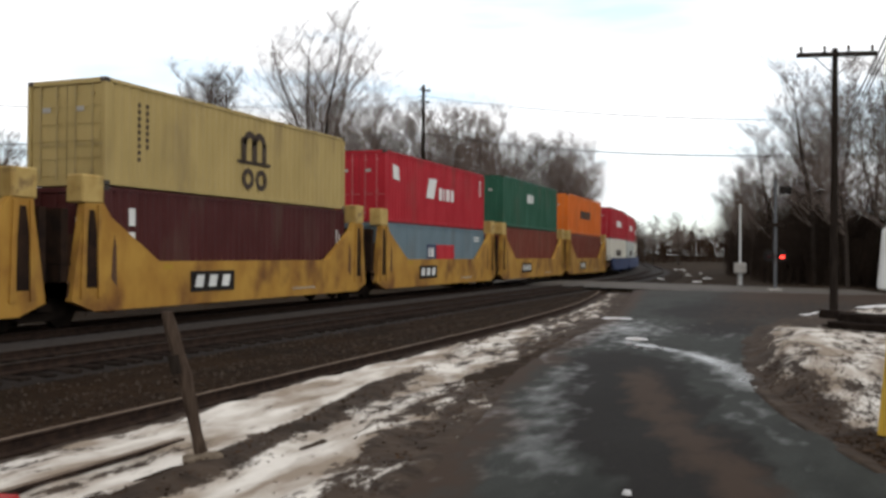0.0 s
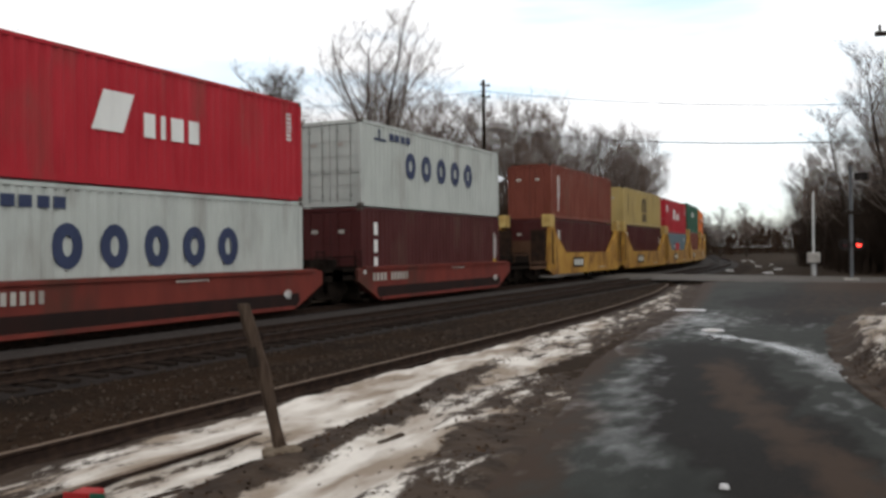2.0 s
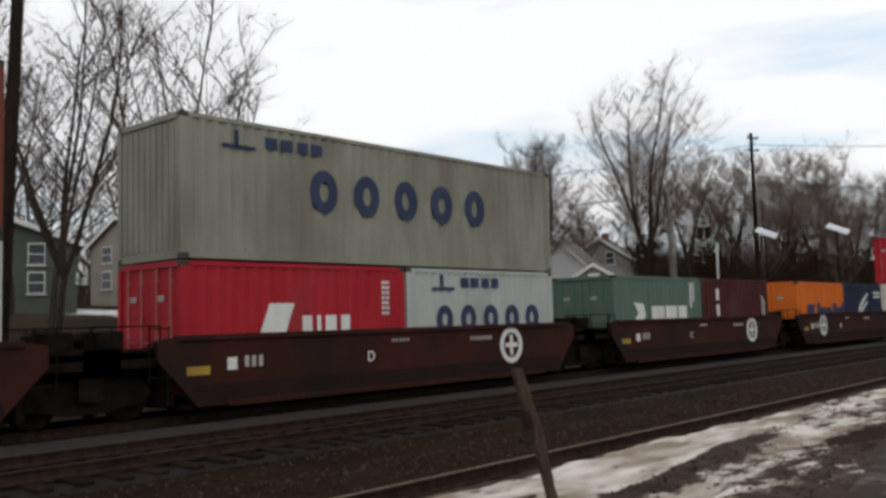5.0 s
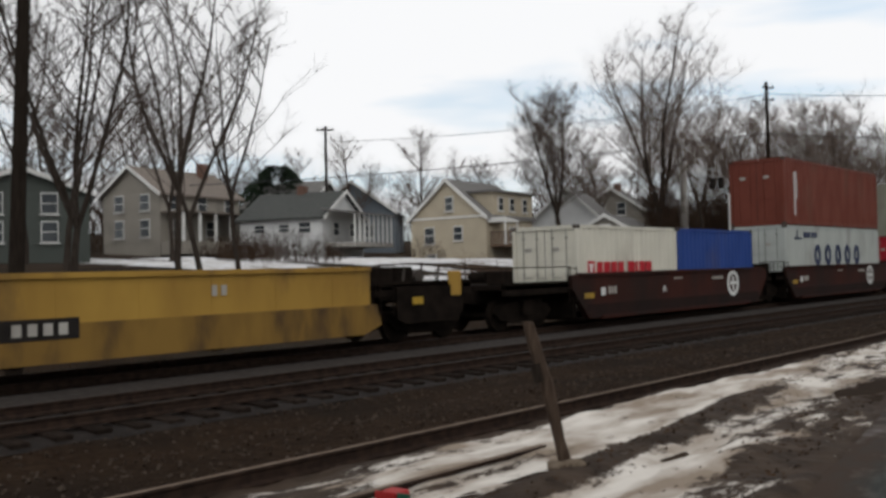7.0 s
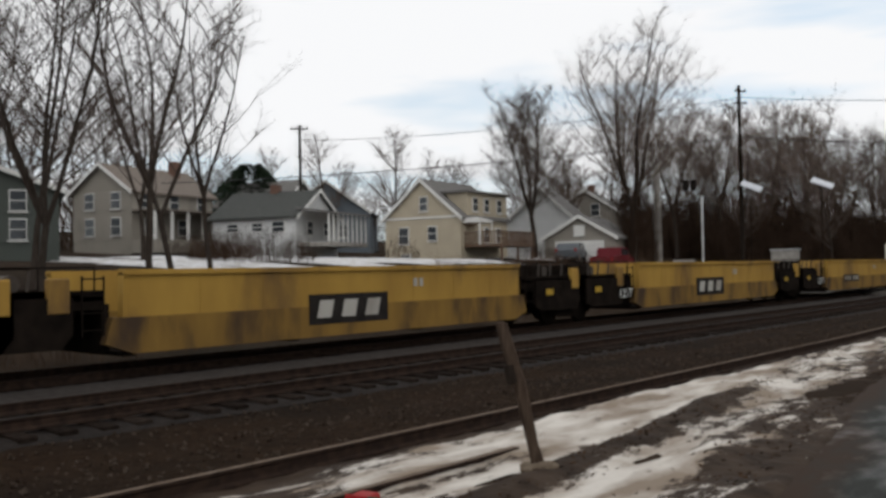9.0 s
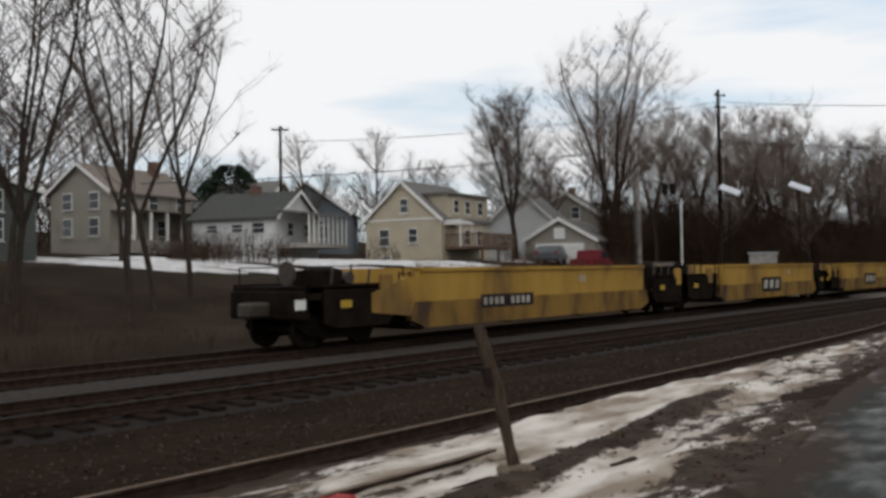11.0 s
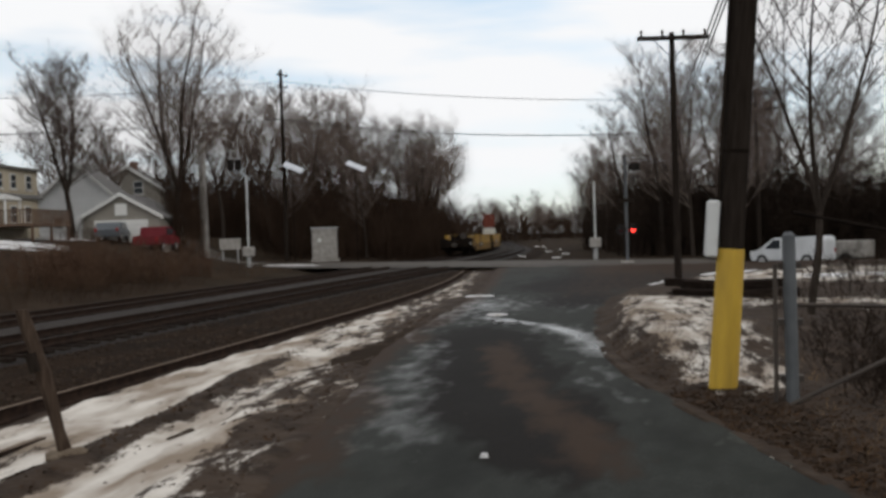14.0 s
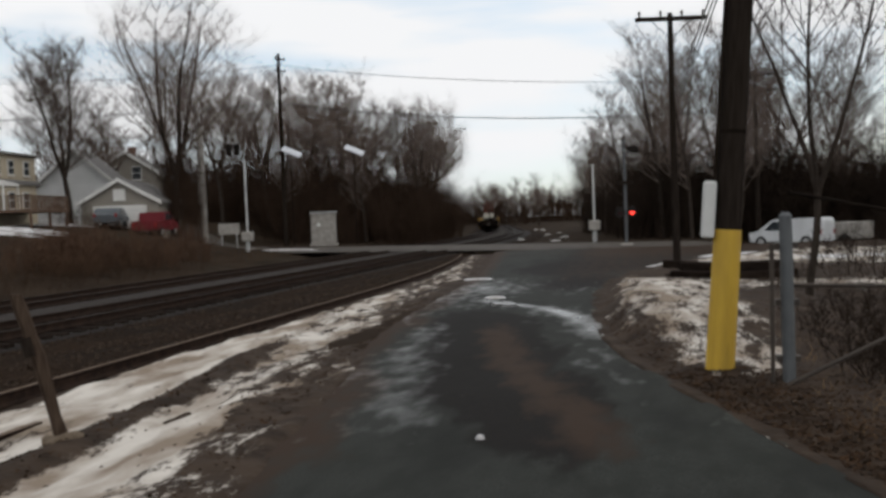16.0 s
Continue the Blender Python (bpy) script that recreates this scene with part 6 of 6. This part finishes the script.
PICKUP = ((-2.6, .45), (2.55, .45), (2.6, .95), (1.4, 1.12), (.75, 1.78), (-.75, 1.8), (-.9, 1.12), (-2.6, 1.1))
CARP = ((-2.1, .35), (2.1, .35), (2.15, .75), (1.2, .92), (.5, 1.42), (-1.1, 1.42), (-1.75, .95), (-2.15, .9))
VAN = ((-2.15, .32), (2.15, .32), (2.2, .8), (1.45, 1.0), (.7, 1.62), (-2.0, 1.68), (-2.15, 1.5))
vehicle("pickup_truck", -35.5, 60.2, 13, PICKUP, (((.1, 1.2), (1.05, 1.2), (.65, 1.68), (.1, 1.68)), ((-.65, 1.2), (0, 1.2), (0, 1.68), (-.65, 1.68))), 1.9, M_CARRED, "dark red pickup truck parked by a garage", "pickup", (-1.6, 1.65))
vehicle("parked_car", -38.4, 59.0, 22, CARP, (((-1.1, .95), (.8, .95), (.4, 1.34), (-1.0, 1.34)),), 1.75, M_CARGREY, "dark grey saloon car parked by houses", "car", (-1.35, 1.35))
vehicle("white_van", 8.2, 54.4, 52, VAN, (((.25, 1.0), (1.2, 1.0), (.65, 1.5), (.25, 1.5)),), 1.75, M_CARWHITE, "small white van parked at the wood's edge", "van", (-1.35, 1.4))
tr0 = thing("utility_trailer", "pale grey box trailer beside a van", "trailer", m=pose(11.4, 54.6, ground_z(11.4, 54.6), 0, 0, 60))
part("body", box(-.8, .8, -1.0, 1.0, .4, 1.35, .04), M_CONCRETE, tr0)
for sx0 in (-1, 1):
    part("wheel", tube((sx0 * .92, 0, .34), (sx0 * 1.08, 0, .34), .34, n=14), M_TYRE, tr0)


# ---- trees ----
def grow(rng, height, spread, trunk_r, fork, limbs, twigs, upright, bushy=1.0, splay=.34, stems=0):
    """Bare tree: polylines of (points, radii) for the trunk and for the branches."""
    trunk, fine = [], []

    def strand(p, d, length, r0, r1, n, wander, lift):
        pts, rad = [p.copy()], [r0]
        for k in range(n):
            d = (d + Vector((rng.uniform(-1, 1), rng.uniform(-1, 1), rng.uniform(-.6, .8))) * wander + Vector((0, 0, lift))).normalized()
            p = p + d * (length / n)
            pts.append(p.copy())
            rad.append(r0 + (r1 - r0) * (k + 1) / n)
        return pts, rad, d

    leaders = stems or (1 if fork >= 1 else rng.choice((2, 3)))
    stem, rad, d = strand(Vector((0, 0, -.2)), Vector((rng.uniform(-.05, .05), rng.uniform(-.05, .05), 1)).normalized(), height * fork * (0.92 if leaders == 1 else .8), trunk_r, trunk_r * (.18 if leaders == 1 else .7), 8, .07, .05)
    trunk.append((stem, rad))
    mains = []
    if leaders > 1:
        a0 = rng.uniform(0, 6.28)
        for k in range(leaders):
            a = a0 + k * 6.28 / leaders
            dd = Vector((math.cos(a) * splay, math.sin(a) * splay, 1)).normalized()
            pts, rr, _ = strand(stem[-1], dd, height * (1 - fork) * rng.uniform(.85, 1.1), trunk_r * .62, trunk_r * .1, 8, .09, .05)
            trunk.append((pts, rr))
            mains.append((pts, rr))
    else:
        mains.append((stem, rad))
    for pts, rr in mains:
        for k in range(limbs):
            f = rng.uniform(.28 if leaders == 1 else .05, .98)
            i = min(int(f * (len(pts) - 1)), len(pts) - 2)
            g = f * (len(pts) - 1) - i
            p = pts[i].lerp(pts[i + 1], g)
            r = (rr[i] + (rr[i + 1] - rr[i]) * g) * .55
            a = rng.uniform(0, 6.28)
            up = upright + .5 * f
            d = Vector((math.cos(a), math.sin(a), up)).normalized()
            ln = spread * (1.05 - .62 * f) * rng.uniform(.7, 1.15)
            lp, lr, ld = strand(p, d, ln, max(r, .03), .018, 5, .16, .06)
            fine.append((lp, lr, 4))
            for _ in range(int(twigs * (.6 + .8 * rng.random()))):
                ff = rng.uniform(.25, 1.0)
                j = min(int(ff * 5), 4)
                q = lp[j].lerp(lp[j + 1], ff * 5 - j)
                aa = rng.uniform(0, 6.28)
                dd = (ld * .6 + Vector((math.cos(aa), math.sin(aa), rng.uniform(-.1, .9)))).normalized()
                tl = ln * rng.uniform(.22, .5)
                tp, tr, td = strand(q, dd, tl, .02, .008, 3, .2, .05)
                fine.append((tp, tr, 3))
                for _ in range(int(4 * bushy)):
                    j2 = rng.randrange(1, 4)
                    bb = Vector((rng.uniform(-1, 1), rng.uniform(-1, 1), rng.uniform(-.2, 1))).normalized()
                    e = tp[j2] + (td * .5 + bb).normalized() * tl * rng.uniform(.25, .6)
                    fine.append(([tp[j2], e], [.009, .005], 3))
    return trunk, fine


def strands_mesh(name, strands, mat):
    verts, faces = [], []
    for pts, rad, n in strands:
        base = len(verts)
        for k, (p, r) in enumerate(zip(pts, rad)):
            d = (pts[min(k + 1, len(pts) - 1)] - pts[max(k - 1, 0)]).normalized()
            ux = d.orthogonal().normalized()
            uy = d.cross(ux)
            for i in range(n):
                a = i * math.tau / n
                verts.append(p + ux * (r * math.cos(a)) + uy * (r * math.sin(a)))
        for k in range(len(pts) - 1):
            for i in range(n):
                a, b = base + k * n + i, base + k * n + (i + 1) % n
                faces.append((a, b, b + n, a + n))
    me = bpy.data.meshes.new(name)
    me.from_pydata([tuple(v) for v in verts], [], faces)
    me.materials.append(mat)
    return me


def make_tree(seed, label, group, twig_mat, thick=1.0, **kw):
    rng = random.Random(seed)
    trunk, fine = grow(rng, **kw)
    t = thing("bare_tree", label, "tree", group)
    part("trunk", strands_mesh("trunk", [(p, r, 8) for p, r in trunk], M_BARK), M_BARK, t)
    part("crown", strands_mesh("crown", [(p, [x * thick for x in r], n) for p, r, n in fine], twig_mat), twig_mat, t)
    return t


def plant(proto, x, y, scale=1.0, turn=0.0, z=None, label=""):
    t = copy_thing(proto, pose(x, y, (ground_z(x, y) if z is None else z) - .05, 0, 0, turn) @ Matrix.Scale(scale, 4))
    t.scale = (scale, scale, scale)
    return tagged(t, label) if label else t


WOODS = "bare winter trees"
T_TALL = make_tree(3, "tall bare tree with upswept leaders", WOODS, M_TWIG, .8, height=21, spread=7.6, trunk_r=.32, fork=.30, limbs=17, twigs=11, upright=.75, bushy=2.4, splay=.40, stems=4)
T_ROUND = make_tree(8, "bare round-crowned tree beside houses", WOODS, M_TWIG, .6, height=14, spread=4.8, trunk_r=.25, fork=.34, limbs=26, twigs=16, upright=.55, bushy=3.2, stems=3)
T_WOOD = [make_tree(20 + k, "bare woodland tree with a fine grey crown", WOODS, M_TWIG, .62, height=15 + k, spread=5.2, trunk_r=.19, fork=(1.0, .42, .36)[k], limbs=(42, 20, 20)[k], twigs=11, upright=.55, bushy=2.8) for k in range(3)]
T_NEAR = [make_tree(40 + k, "slender bare tree with spreading dark branches", WOODS, M_TWIGDARK, .75, height=14, spread=4.6, trunk_r=.14, fork=(.30, .42, .34)[k], limbs=11, twigs=7, upright=.8, bushy=1.4) for k in range(3)]
T_FAR = [make_tree(60 + k, "distant bare tree against the sky", WOODS, M_TWIG, .95, height=14, spread=5.6, trunk_r=.24, fork=(1.0, .35)[k], limbs=(36, 20)[k], twigs=10, upright=.4, bushy=1.5) for k in range(2)]
# prototypes take the first places
for proto0, x0, y0, s0, r0 in ((T_TALL, -36.9, 65.5, 1.0, 112), (T_ROUND, -43.3, 61.1, 1.02, 0), (T_WOOD[0], -34, 86, 1.0, 0), (T_WOOD[1], -29, 92, 1.0, 40), (T_WOOD[2], -40, 90, 1.0, 0), (T_NEAR[0], -27.4, 12.6, 1.0, 30),
                               (T_NEAR[1], -27.6, 16.4, 1.0, 0), (T_NEAR[2], -29.5, 18.6, .95, 10), (T_FAR[0], -72, 74, 1.05, 0), (T_FAR[1], -82, 96, 1.0, 0)):
    proto0.matrix_basis = pose(x0, y0, ground_z(x0, y0) - .05, 0, 0, r0) @ Matrix.Scale(s0, 4)

rng0 = random.Random(11)
# woods left of the line beyond the crossing
for x0, y0, s0 in ((-25, 88, .95), (-23.5, 97, .92), (-31, 100, 1.05), (-26, 107, 1.0), (-37, 97, 1.1), (-44, 86, 1.1), (-48, 95, 1.15), (-28.5, 118, 1.0), (-34, 112, 1.1), (-42, 106, 1.15), (-31, 130, 1.05), (-38, 126, 1.1), (-52, 110, 1.2), (-33, 79, .9), (-25.5, 80, .75), (-22.8, 92, .95), (-24.5, 101, 1.0), (-29, 85, 1.0), (-37, 84, 1.05), (-39.5, 79, 1.0), (-27.5, 112, 1.1), (-33, 94, 1.15), (-36, 104, 1.15), (-45, 100, 1.2), (-50, 88, 1.15)):
    plant(T_WOOD[rng0.randrange(3)], x0, y0, s0, rng0.uniform(0, 360))
# woods right of the road
for x0, y0, s0 in ((1.2, 63, .95), (-1.2, 72, .8), (3.2, 66, 1.0), (5.2, 62, .95), (2.0, 78, .9), (7.5, 68, 1.05), (11, 74, 1.1), (3.0, 60, .80), (5.5, 57, .8), (9.5, 66, .8), (13.5, 65, .6), (4.5, 70, .95), (8.0, 74, 1.0), (14, 68, .75), (17, 58, .6), (20, 66, .7), (.5, 74, .75), (1.0, 88, .75), (-3.5, 92, .6), (-2.0, 108, .65), (5, 96, .9), (10, 90, 1.0), (16, 82, 1.1), (23, 52, .6), (25, 74, .75), (13.5, 43, .5), (19, 44, .5), (-5.5, 125, .6), (-1, 130, .8), (-6.4, 100, .70), (-4.9, 91, .66), (-8.0, 120, .62), (-3.6, 82, .6), (-4.6, 108, .8)):
    plant(T_WOOD[rng0.randrange(3)], x0, y0, s0, rng0.uniform(0, 360))
for x0, y0, s0, r0 in ((2.95, 16.8, .58, 0), (6.4, 19.5, .62, 90), (8.6, 18.0, .7, 140)):
    plant(T_NEAR[rng0.randrange(3)], x0, y0, s0, r0, label="dark bare tree leaning over the roadside fence")
# trees before the houses
for x0, y0, s0 in ((-31.5, 14.2, 1.0), (-31.5, 21.5, .9), (-36, 12, 1.1), (-41, 24, .9), (-44, 18, 1.0), (-34, 5, 1.0)):
    plant(T_NEAR[rng0.randrange(3)], x0, y0, s0, rng0.uniform(0, 360))
# behind the houses
for x0, y0, s0 in ((-70, 62, .9), (-86, 78, .8), (-62, 86, .8), (-90, 60, 1.0), (-96, 48, 1.0), (-80, 44, 1.1), (-78, 34, 1.0), (-84, 22, 1.1), (-58, 98, .9), (-66, 106, .9), (-75, 112, 1.0), (-50, 78, .9), (-56, 118, 1.0), (-100, 80, 1.0), (-48, 126, 1.1), (-74, 54, .7)):
    plant(T_FAR[rng0.randrange(2)], x0, y0, s0, rng0.uniform(0, 360))
# far end of the line
for k in range(26):
    plant(T_FAR[k % 2], -75 + k * 5.2 + rng0.uniform(-2, 2), 210 + rng0.uniform(-25, 60), rng0.uniform(.55, .95), rng0.uniform(0, 360))


def brush(name, label, spots, mat, h0, h1, per, lean=.35, r=.014, twigs=7):
    """Thickets: many thin stems with side twigs, over (x, y, rx, ry) ovals."""
    rng = random.Random(len(name))
    st = []
    for cx, cy, rx, ry in spots:
        for _ in range(int(per * rx * ry)):
            a, q = rng.uniform(0, 6.28), math.sqrt(rng.random())
            x, y = cx + rx * q * math.cos(a), cy + ry * q * math.sin(a)
            h = rng.uniform(h0, h1) * (1.05 - .5 * q * q)
            b = Vector((x, y, ground_z(x, y) - .05))
            d = Vector((rng.uniform(-lean, lean), rng.uniform(-lean, lean), 1)).normalized()
            m = b + d * h * .5
            e = m + (d + Vector((rng.uniform(-.5, .5), rng.uniform(-.5, .5), 0))).normalized() * h * .5
            st.append(([b, m, e], [r, r * .7, r * .3], 3))
            for _ in range(twigs):
                f = rng.uniform(.2, 1)
                p = b.lerp(m, f * 2) if f < .5 else m.lerp(e, f * 2 - 1)
                t = p + Vector((rng.uniform(-1, 1), rng.uniform(-1, 1), rng.uniform(.0, 1.1))).normalized() * h * rng.uniform(.12, .3)
                st.append(([p, t], [r * .55, r * .25], 3))
    return tagged(part(name, strands_mesh(name, st, mat), mat), label, "brush", kind="stuff")


brush("thicket_beyond_crossing", "dense brown leafless thicket beside the line", [(-30, 92, 8, 14), (-34, 112, 9, 14), (-42, 96, 10, 16), (-23.0, 86, 2.5, 8), (-25, 104, 3, 12), (-31, 80, 6, 4)], M_BRUSH, 3.5, 9.5, 10.0, r=.03, twigs=12)
brush("thicket_by_road", "dense dark leafless thicket at the wood's edge", [(8, 73, 9, 8), (20, 60, 6, 7), (18, 74, 10, 9), (2, 84, 5, 12), (26, 50, 7, 10), (-2.5, 112, 4, 14), (12, 90, 9, 9), (3, 66, 5, 4), (12, 63.5, 7, 3.5), (-.5, 76, 3, 6), (9, 68, 8, 5), (22, 68, 8, 6), (1.5, 64, 3.0, 3.5), (-.5, 70, 2.0, 4), (-4.6, 98, 1.8, 14)], M_BRUSHDARK, 3.0, 8.5, 9.0, r=.03, twigs=12)
brush("thicket_by_fence", "tangled dark undergrowth behind the fence", [(6.0, 22, 3.0, 6), (9, 30, 4, 6), (4.2, 13.5, 1.6, 4), (14, 36, 5, 5), (7.5, 11, 3, 4)], M_BRUSHDARK, .6, 2.0, 9, r=.012, twigs=8)
brush("russet_bushes", "russet leafless bushes across the tracks", [(-26.0, 35.6, 2.2, 2.2), (-26.8, 39.0, 2.4, 2.4), (-25.2, 41.5, 1.7, 2.2), (-27.0, 31.5, 1.2, 1.4), (-25.4, 46.5, 1.3, 1.6)], M_BUSH, 1.1, 2.6, 75, r=.012, twigs=10)
brush("trackside_weeds", "low brown weeds beyond the tracks", [(-23.0, 10, 1.6, 8), (-24.8, 33, 1.4, 7), (-27.5, 25, 1.6, 6), (-28, 8, 3, 7), (-30.5, 33, 2.0, 3.0), (-23.2, 50, 1.0, 6), (-23.5, 23, 1.1, 4), (-25.5, 28, 1.2, 4)], M_WEED, .3, 1.2, 24, r=.008, twigs=5)
brush("trackside_briars", "low dark briars along the ballast", [(-22.6, 30, 1.0, 13), (-24.0, 38, 1.0, 8), (-22.4, 12, .9, 9)], M_BRUSH, .25, .8, 40, r=.007, twigs=5)
brush("ivy_mass", "dense dark vines round a tree's foot", [(-36.4, 66.0, 1.6, 1.4)], M_BRUSH, 6, 12, 60, lean=.12, r=.02, twigs=16)
brush("fence_undergrowth", "low dark tangle of brambles behind the gate", [(3.2, 12.4, 1.1, 2.8), (2.9, 9.8, .8, 1.3), (4.0, 16, 1.5, 3.4), (2.9, 18.5, .7, 2.0)], M_BRUSHDARK, .45, 1.25, 170, lean=.7, r=.008, twigs=8)
brush("dead_grass_tufts", "dead tawny grass and leaf litter by the fence", [(2.6, 8.0, 1.1, 2.4), (2.4, 5.6, .8, 1.6), (2.7, 11.5, 1.2, 2.0)], M_GRASS, .12, .42, 260, lean=.8, r=.004, twigs=2)


def evergreen(x, y, h, w):
    t = thing("evergreen_tree", "dark rounded evergreen among bare trees", "tree", m=pose(x, y, ground_z(x, y)))
    part("trunk", tube((0, 0, -.2), (0, 0, h * .8), .22, .06, 8), M_BARK, t)
    rng = random.Random(4)
    verts, faces = [], []
    for _ in range(5200):
        a, z = rng.uniform(0, 6.28), rng.random()
        rad = w * math.sin(math.pi * min(1, z * .82 + .14)) ** .7 * (1 + .18 * noise.noise((math.cos(a) * 2, math.sin(a) * 2, z * 4))) * math.sqrt(rng.uniform(.3, 1))
        c = Vector((rad * math.cos(a), rad * math.sin(a), h * (.08 + .92 * z)))
        d = Vector((math.cos(a), math.sin(a), rng.uniform(-.4, .6))).normalized()
        s = d.cross(Vector((rng.uniform(-1, 1), rng.uniform(-1, 1), rng.uniform(-1, 1)))).normalized() * .13
        k = len(verts)
        verts += [tuple(c - s), tuple(c + s), tuple(c + d * .45)]
        faces.append((k, k + 1, k + 2))
    me = bpy.data.meshes.new("crown")
    me.from_pydata(verts, [], faces)
    me.materials.append(M_NEEDLE)
    part("crown", me, M_NEEDLE, t)


evergreen(-69.5, 52.0, 8.2, 3.3)

brush("wood_behind_houses", "grey leafless wood behind the houses", [(-80, 36, 10, 14), (-76, 76, 12, 9), (-88, 58, 12, 14), (-60, 98, 14, 8), (-52, 84, 6, 5), (-66, 20, 8, 9)], M_BRUSH, 5, 10, 1.6, r=.05, twigs=12)
brush("garden_shrubs", "dark leafless shrubs round the houses", [(-45.5, 47.0, 1.2, 2), (-52, 43.5, 2.2, 1.2), (-55, 36, 3, 1.5), (-47, 33, 3, 2), (-40, 30, 2, 4), (-41, 58.5, 1.5, 1.2), (-58, 41, 2, 1.5)], M_BRUSH, 1.0, 2.2, 26, r=.014, twigs=9)
brush("far_woods", "far leafless woods along the horizon", [(-60, 250, 60, 22), (20, 240, 40, 22), (70, 190, 30, 40), (-95, 150, 30, 40), (45, 120, 14, 40), (-30, 270, 40, 15)], M_BRUSH, 6, 12, .75, r=.09, twigs=11)

# ---- lying snow ----
random.seed(21)
for x0, y0, rx0, ry0, t0 in ((-40.5, 43, 5, 2.4, 45), (-38.5, 48.5, 3.5, 1.6, 40), (-43, 36.5, 6, 2.0, 50), (-36, 38, 3, 1.0, 50), (-44, 30.5, 6, 1.8, 55), (-40, 26.5, 5, 1.4, 58), (-34.5, 33, 2.6, .9, 55), (-50, 46, 7.5, 2.6, 40), (-45, 41.5, 6, 2.0, 50), (-53, 36, 6, 2.2, 50), (-47, 29, 7, 1.8, 55), (-55, 24, 6, 2, 60), (-42.5, 56, 4, 1.5, 40), (-38, 24, 4, 1.2, 60), (-34, 63.6, 3.5, 1.4, 20), (-39.5, 35, 4, 1.3, 50), (-36.5, 30.5, 3, 1, 60), (-23.6, 22.0, .32, 3.0, 4), (-33.0, 36.0, 1.0, 3.0, 10)):
    snow_patch(x0, y0, rx0, ry0, t0, .10)
for x0, y0, rx0, ry0, t0 in ((-31.5, 62.2, 4.2, .28, -24), (-25.0, 59.5, 3.0, .22, -24), (2.2, 29.5, 2.0, 2.2, 0), (6.4, 31.6, 2.6, 1.3, 0), (4.6, 35, 2.2, 1.2, 0)):
    snow_patch(x0, y0, rx0, ry0, t0, .09, .02)
for k in range(8):
    y0 = random.uniform(62, 125)
    x0 = -7.2 - .055 * (y0 - 60) + random.gauss(0, .9) + bend_x(y0)
    snow_patch(x0, y0, random.uniform(.08, .32), random.uniform(.2, .8), random.uniform(-40, 40), .035, .0)
for x0, y0, rx0, ry0, t0 in ((-4.6, 25.2, .42, .12, 8), (-3.1, 19.2, .2, .2, 20), (-1.14, 6.8, .032, .02, 0)):
    snow_patch(x0, y0, rx0, ry0, t0, .008 if y0 < 8 else .014, .012)


for x0, y0, rx0, ry0, t0 in ((-2.7, 17.8, .25, .5, 30),):
    snow_patch(x0, y0, rx0, ry0, t0, .004, .028, puddle=True)


def leaf_litter():
    rng = random.Random(9)
    verts, faces = [], []
    for _ in range(15000):
        y = rng.uniform(3.0, 9.8) if rng.random() < .85 else rng.uniform(9.8, 15)
        e = road_edges(y)[1]
        x = e + 0.05 + abs(rng.gauss(0, .55)) if rng.random() < .6 else rng.uniform(max(e, 1.2), 4.5)
        z = bank_z(x, y) + .006
        r = rng.uniform(.010, .026)
        m = pose(x, y, z, rng.uniform(-35, 35), rng.uniform(-35, 35), rng.uniform(0, 360))
        k = len(verts)
        verts += [tuple(m @ Vector(c)) for c in ((-r, 0, 0), (0, -r * .55, .2 * r), (r, 0, 0), (0, r * .55, .25 * r))]
        faces.append((k, k + 1, k + 2, k + 3))
    for _ in range(1600):
        y = rng.uniform(3.5, 20.0)
        x = ridge_x(y) + rng.gauss(0, .16) if rng.random() < .5 else road_edges(y)[0] - abs(rng.gauss(0, .4))
        z = verge_z(x, y) + .006
        r = rng.uniform(.012, .035)
        m = pose(x, y, z, rng.uniform(-35, 35), rng.uniform(-35, 35), rng.uniform(0, 360))
        k = len(verts)
        verts += [tuple(m @ Vector(c)) for c in ((-r, 0, 0), (0, -r * .5, .2 * r), (r, 0, 0), (0, r * .5, .25 * r))]
        faces.append((k, k + 1, k + 2, k + 3))
    me = bpy.data.meshes.new("leaf_litter")
    me.from_pydata(verts, [], faces)
    me.materials.append(M_LEAF)
    tagged(new("leaf_litter", me), "brown fallen leaves along the road's edges", "leaves", kind="stuff")


leaf_litter()

# ---- motion ----
STEPS = [k * 0.5 for k in range(33)]


def motions():
    for ob, u, z in MOVING:
        walk(ob, [(t, line_pose(u + SPEED * t, FAR_TRACK, z)) for t in STEPS])


motions()
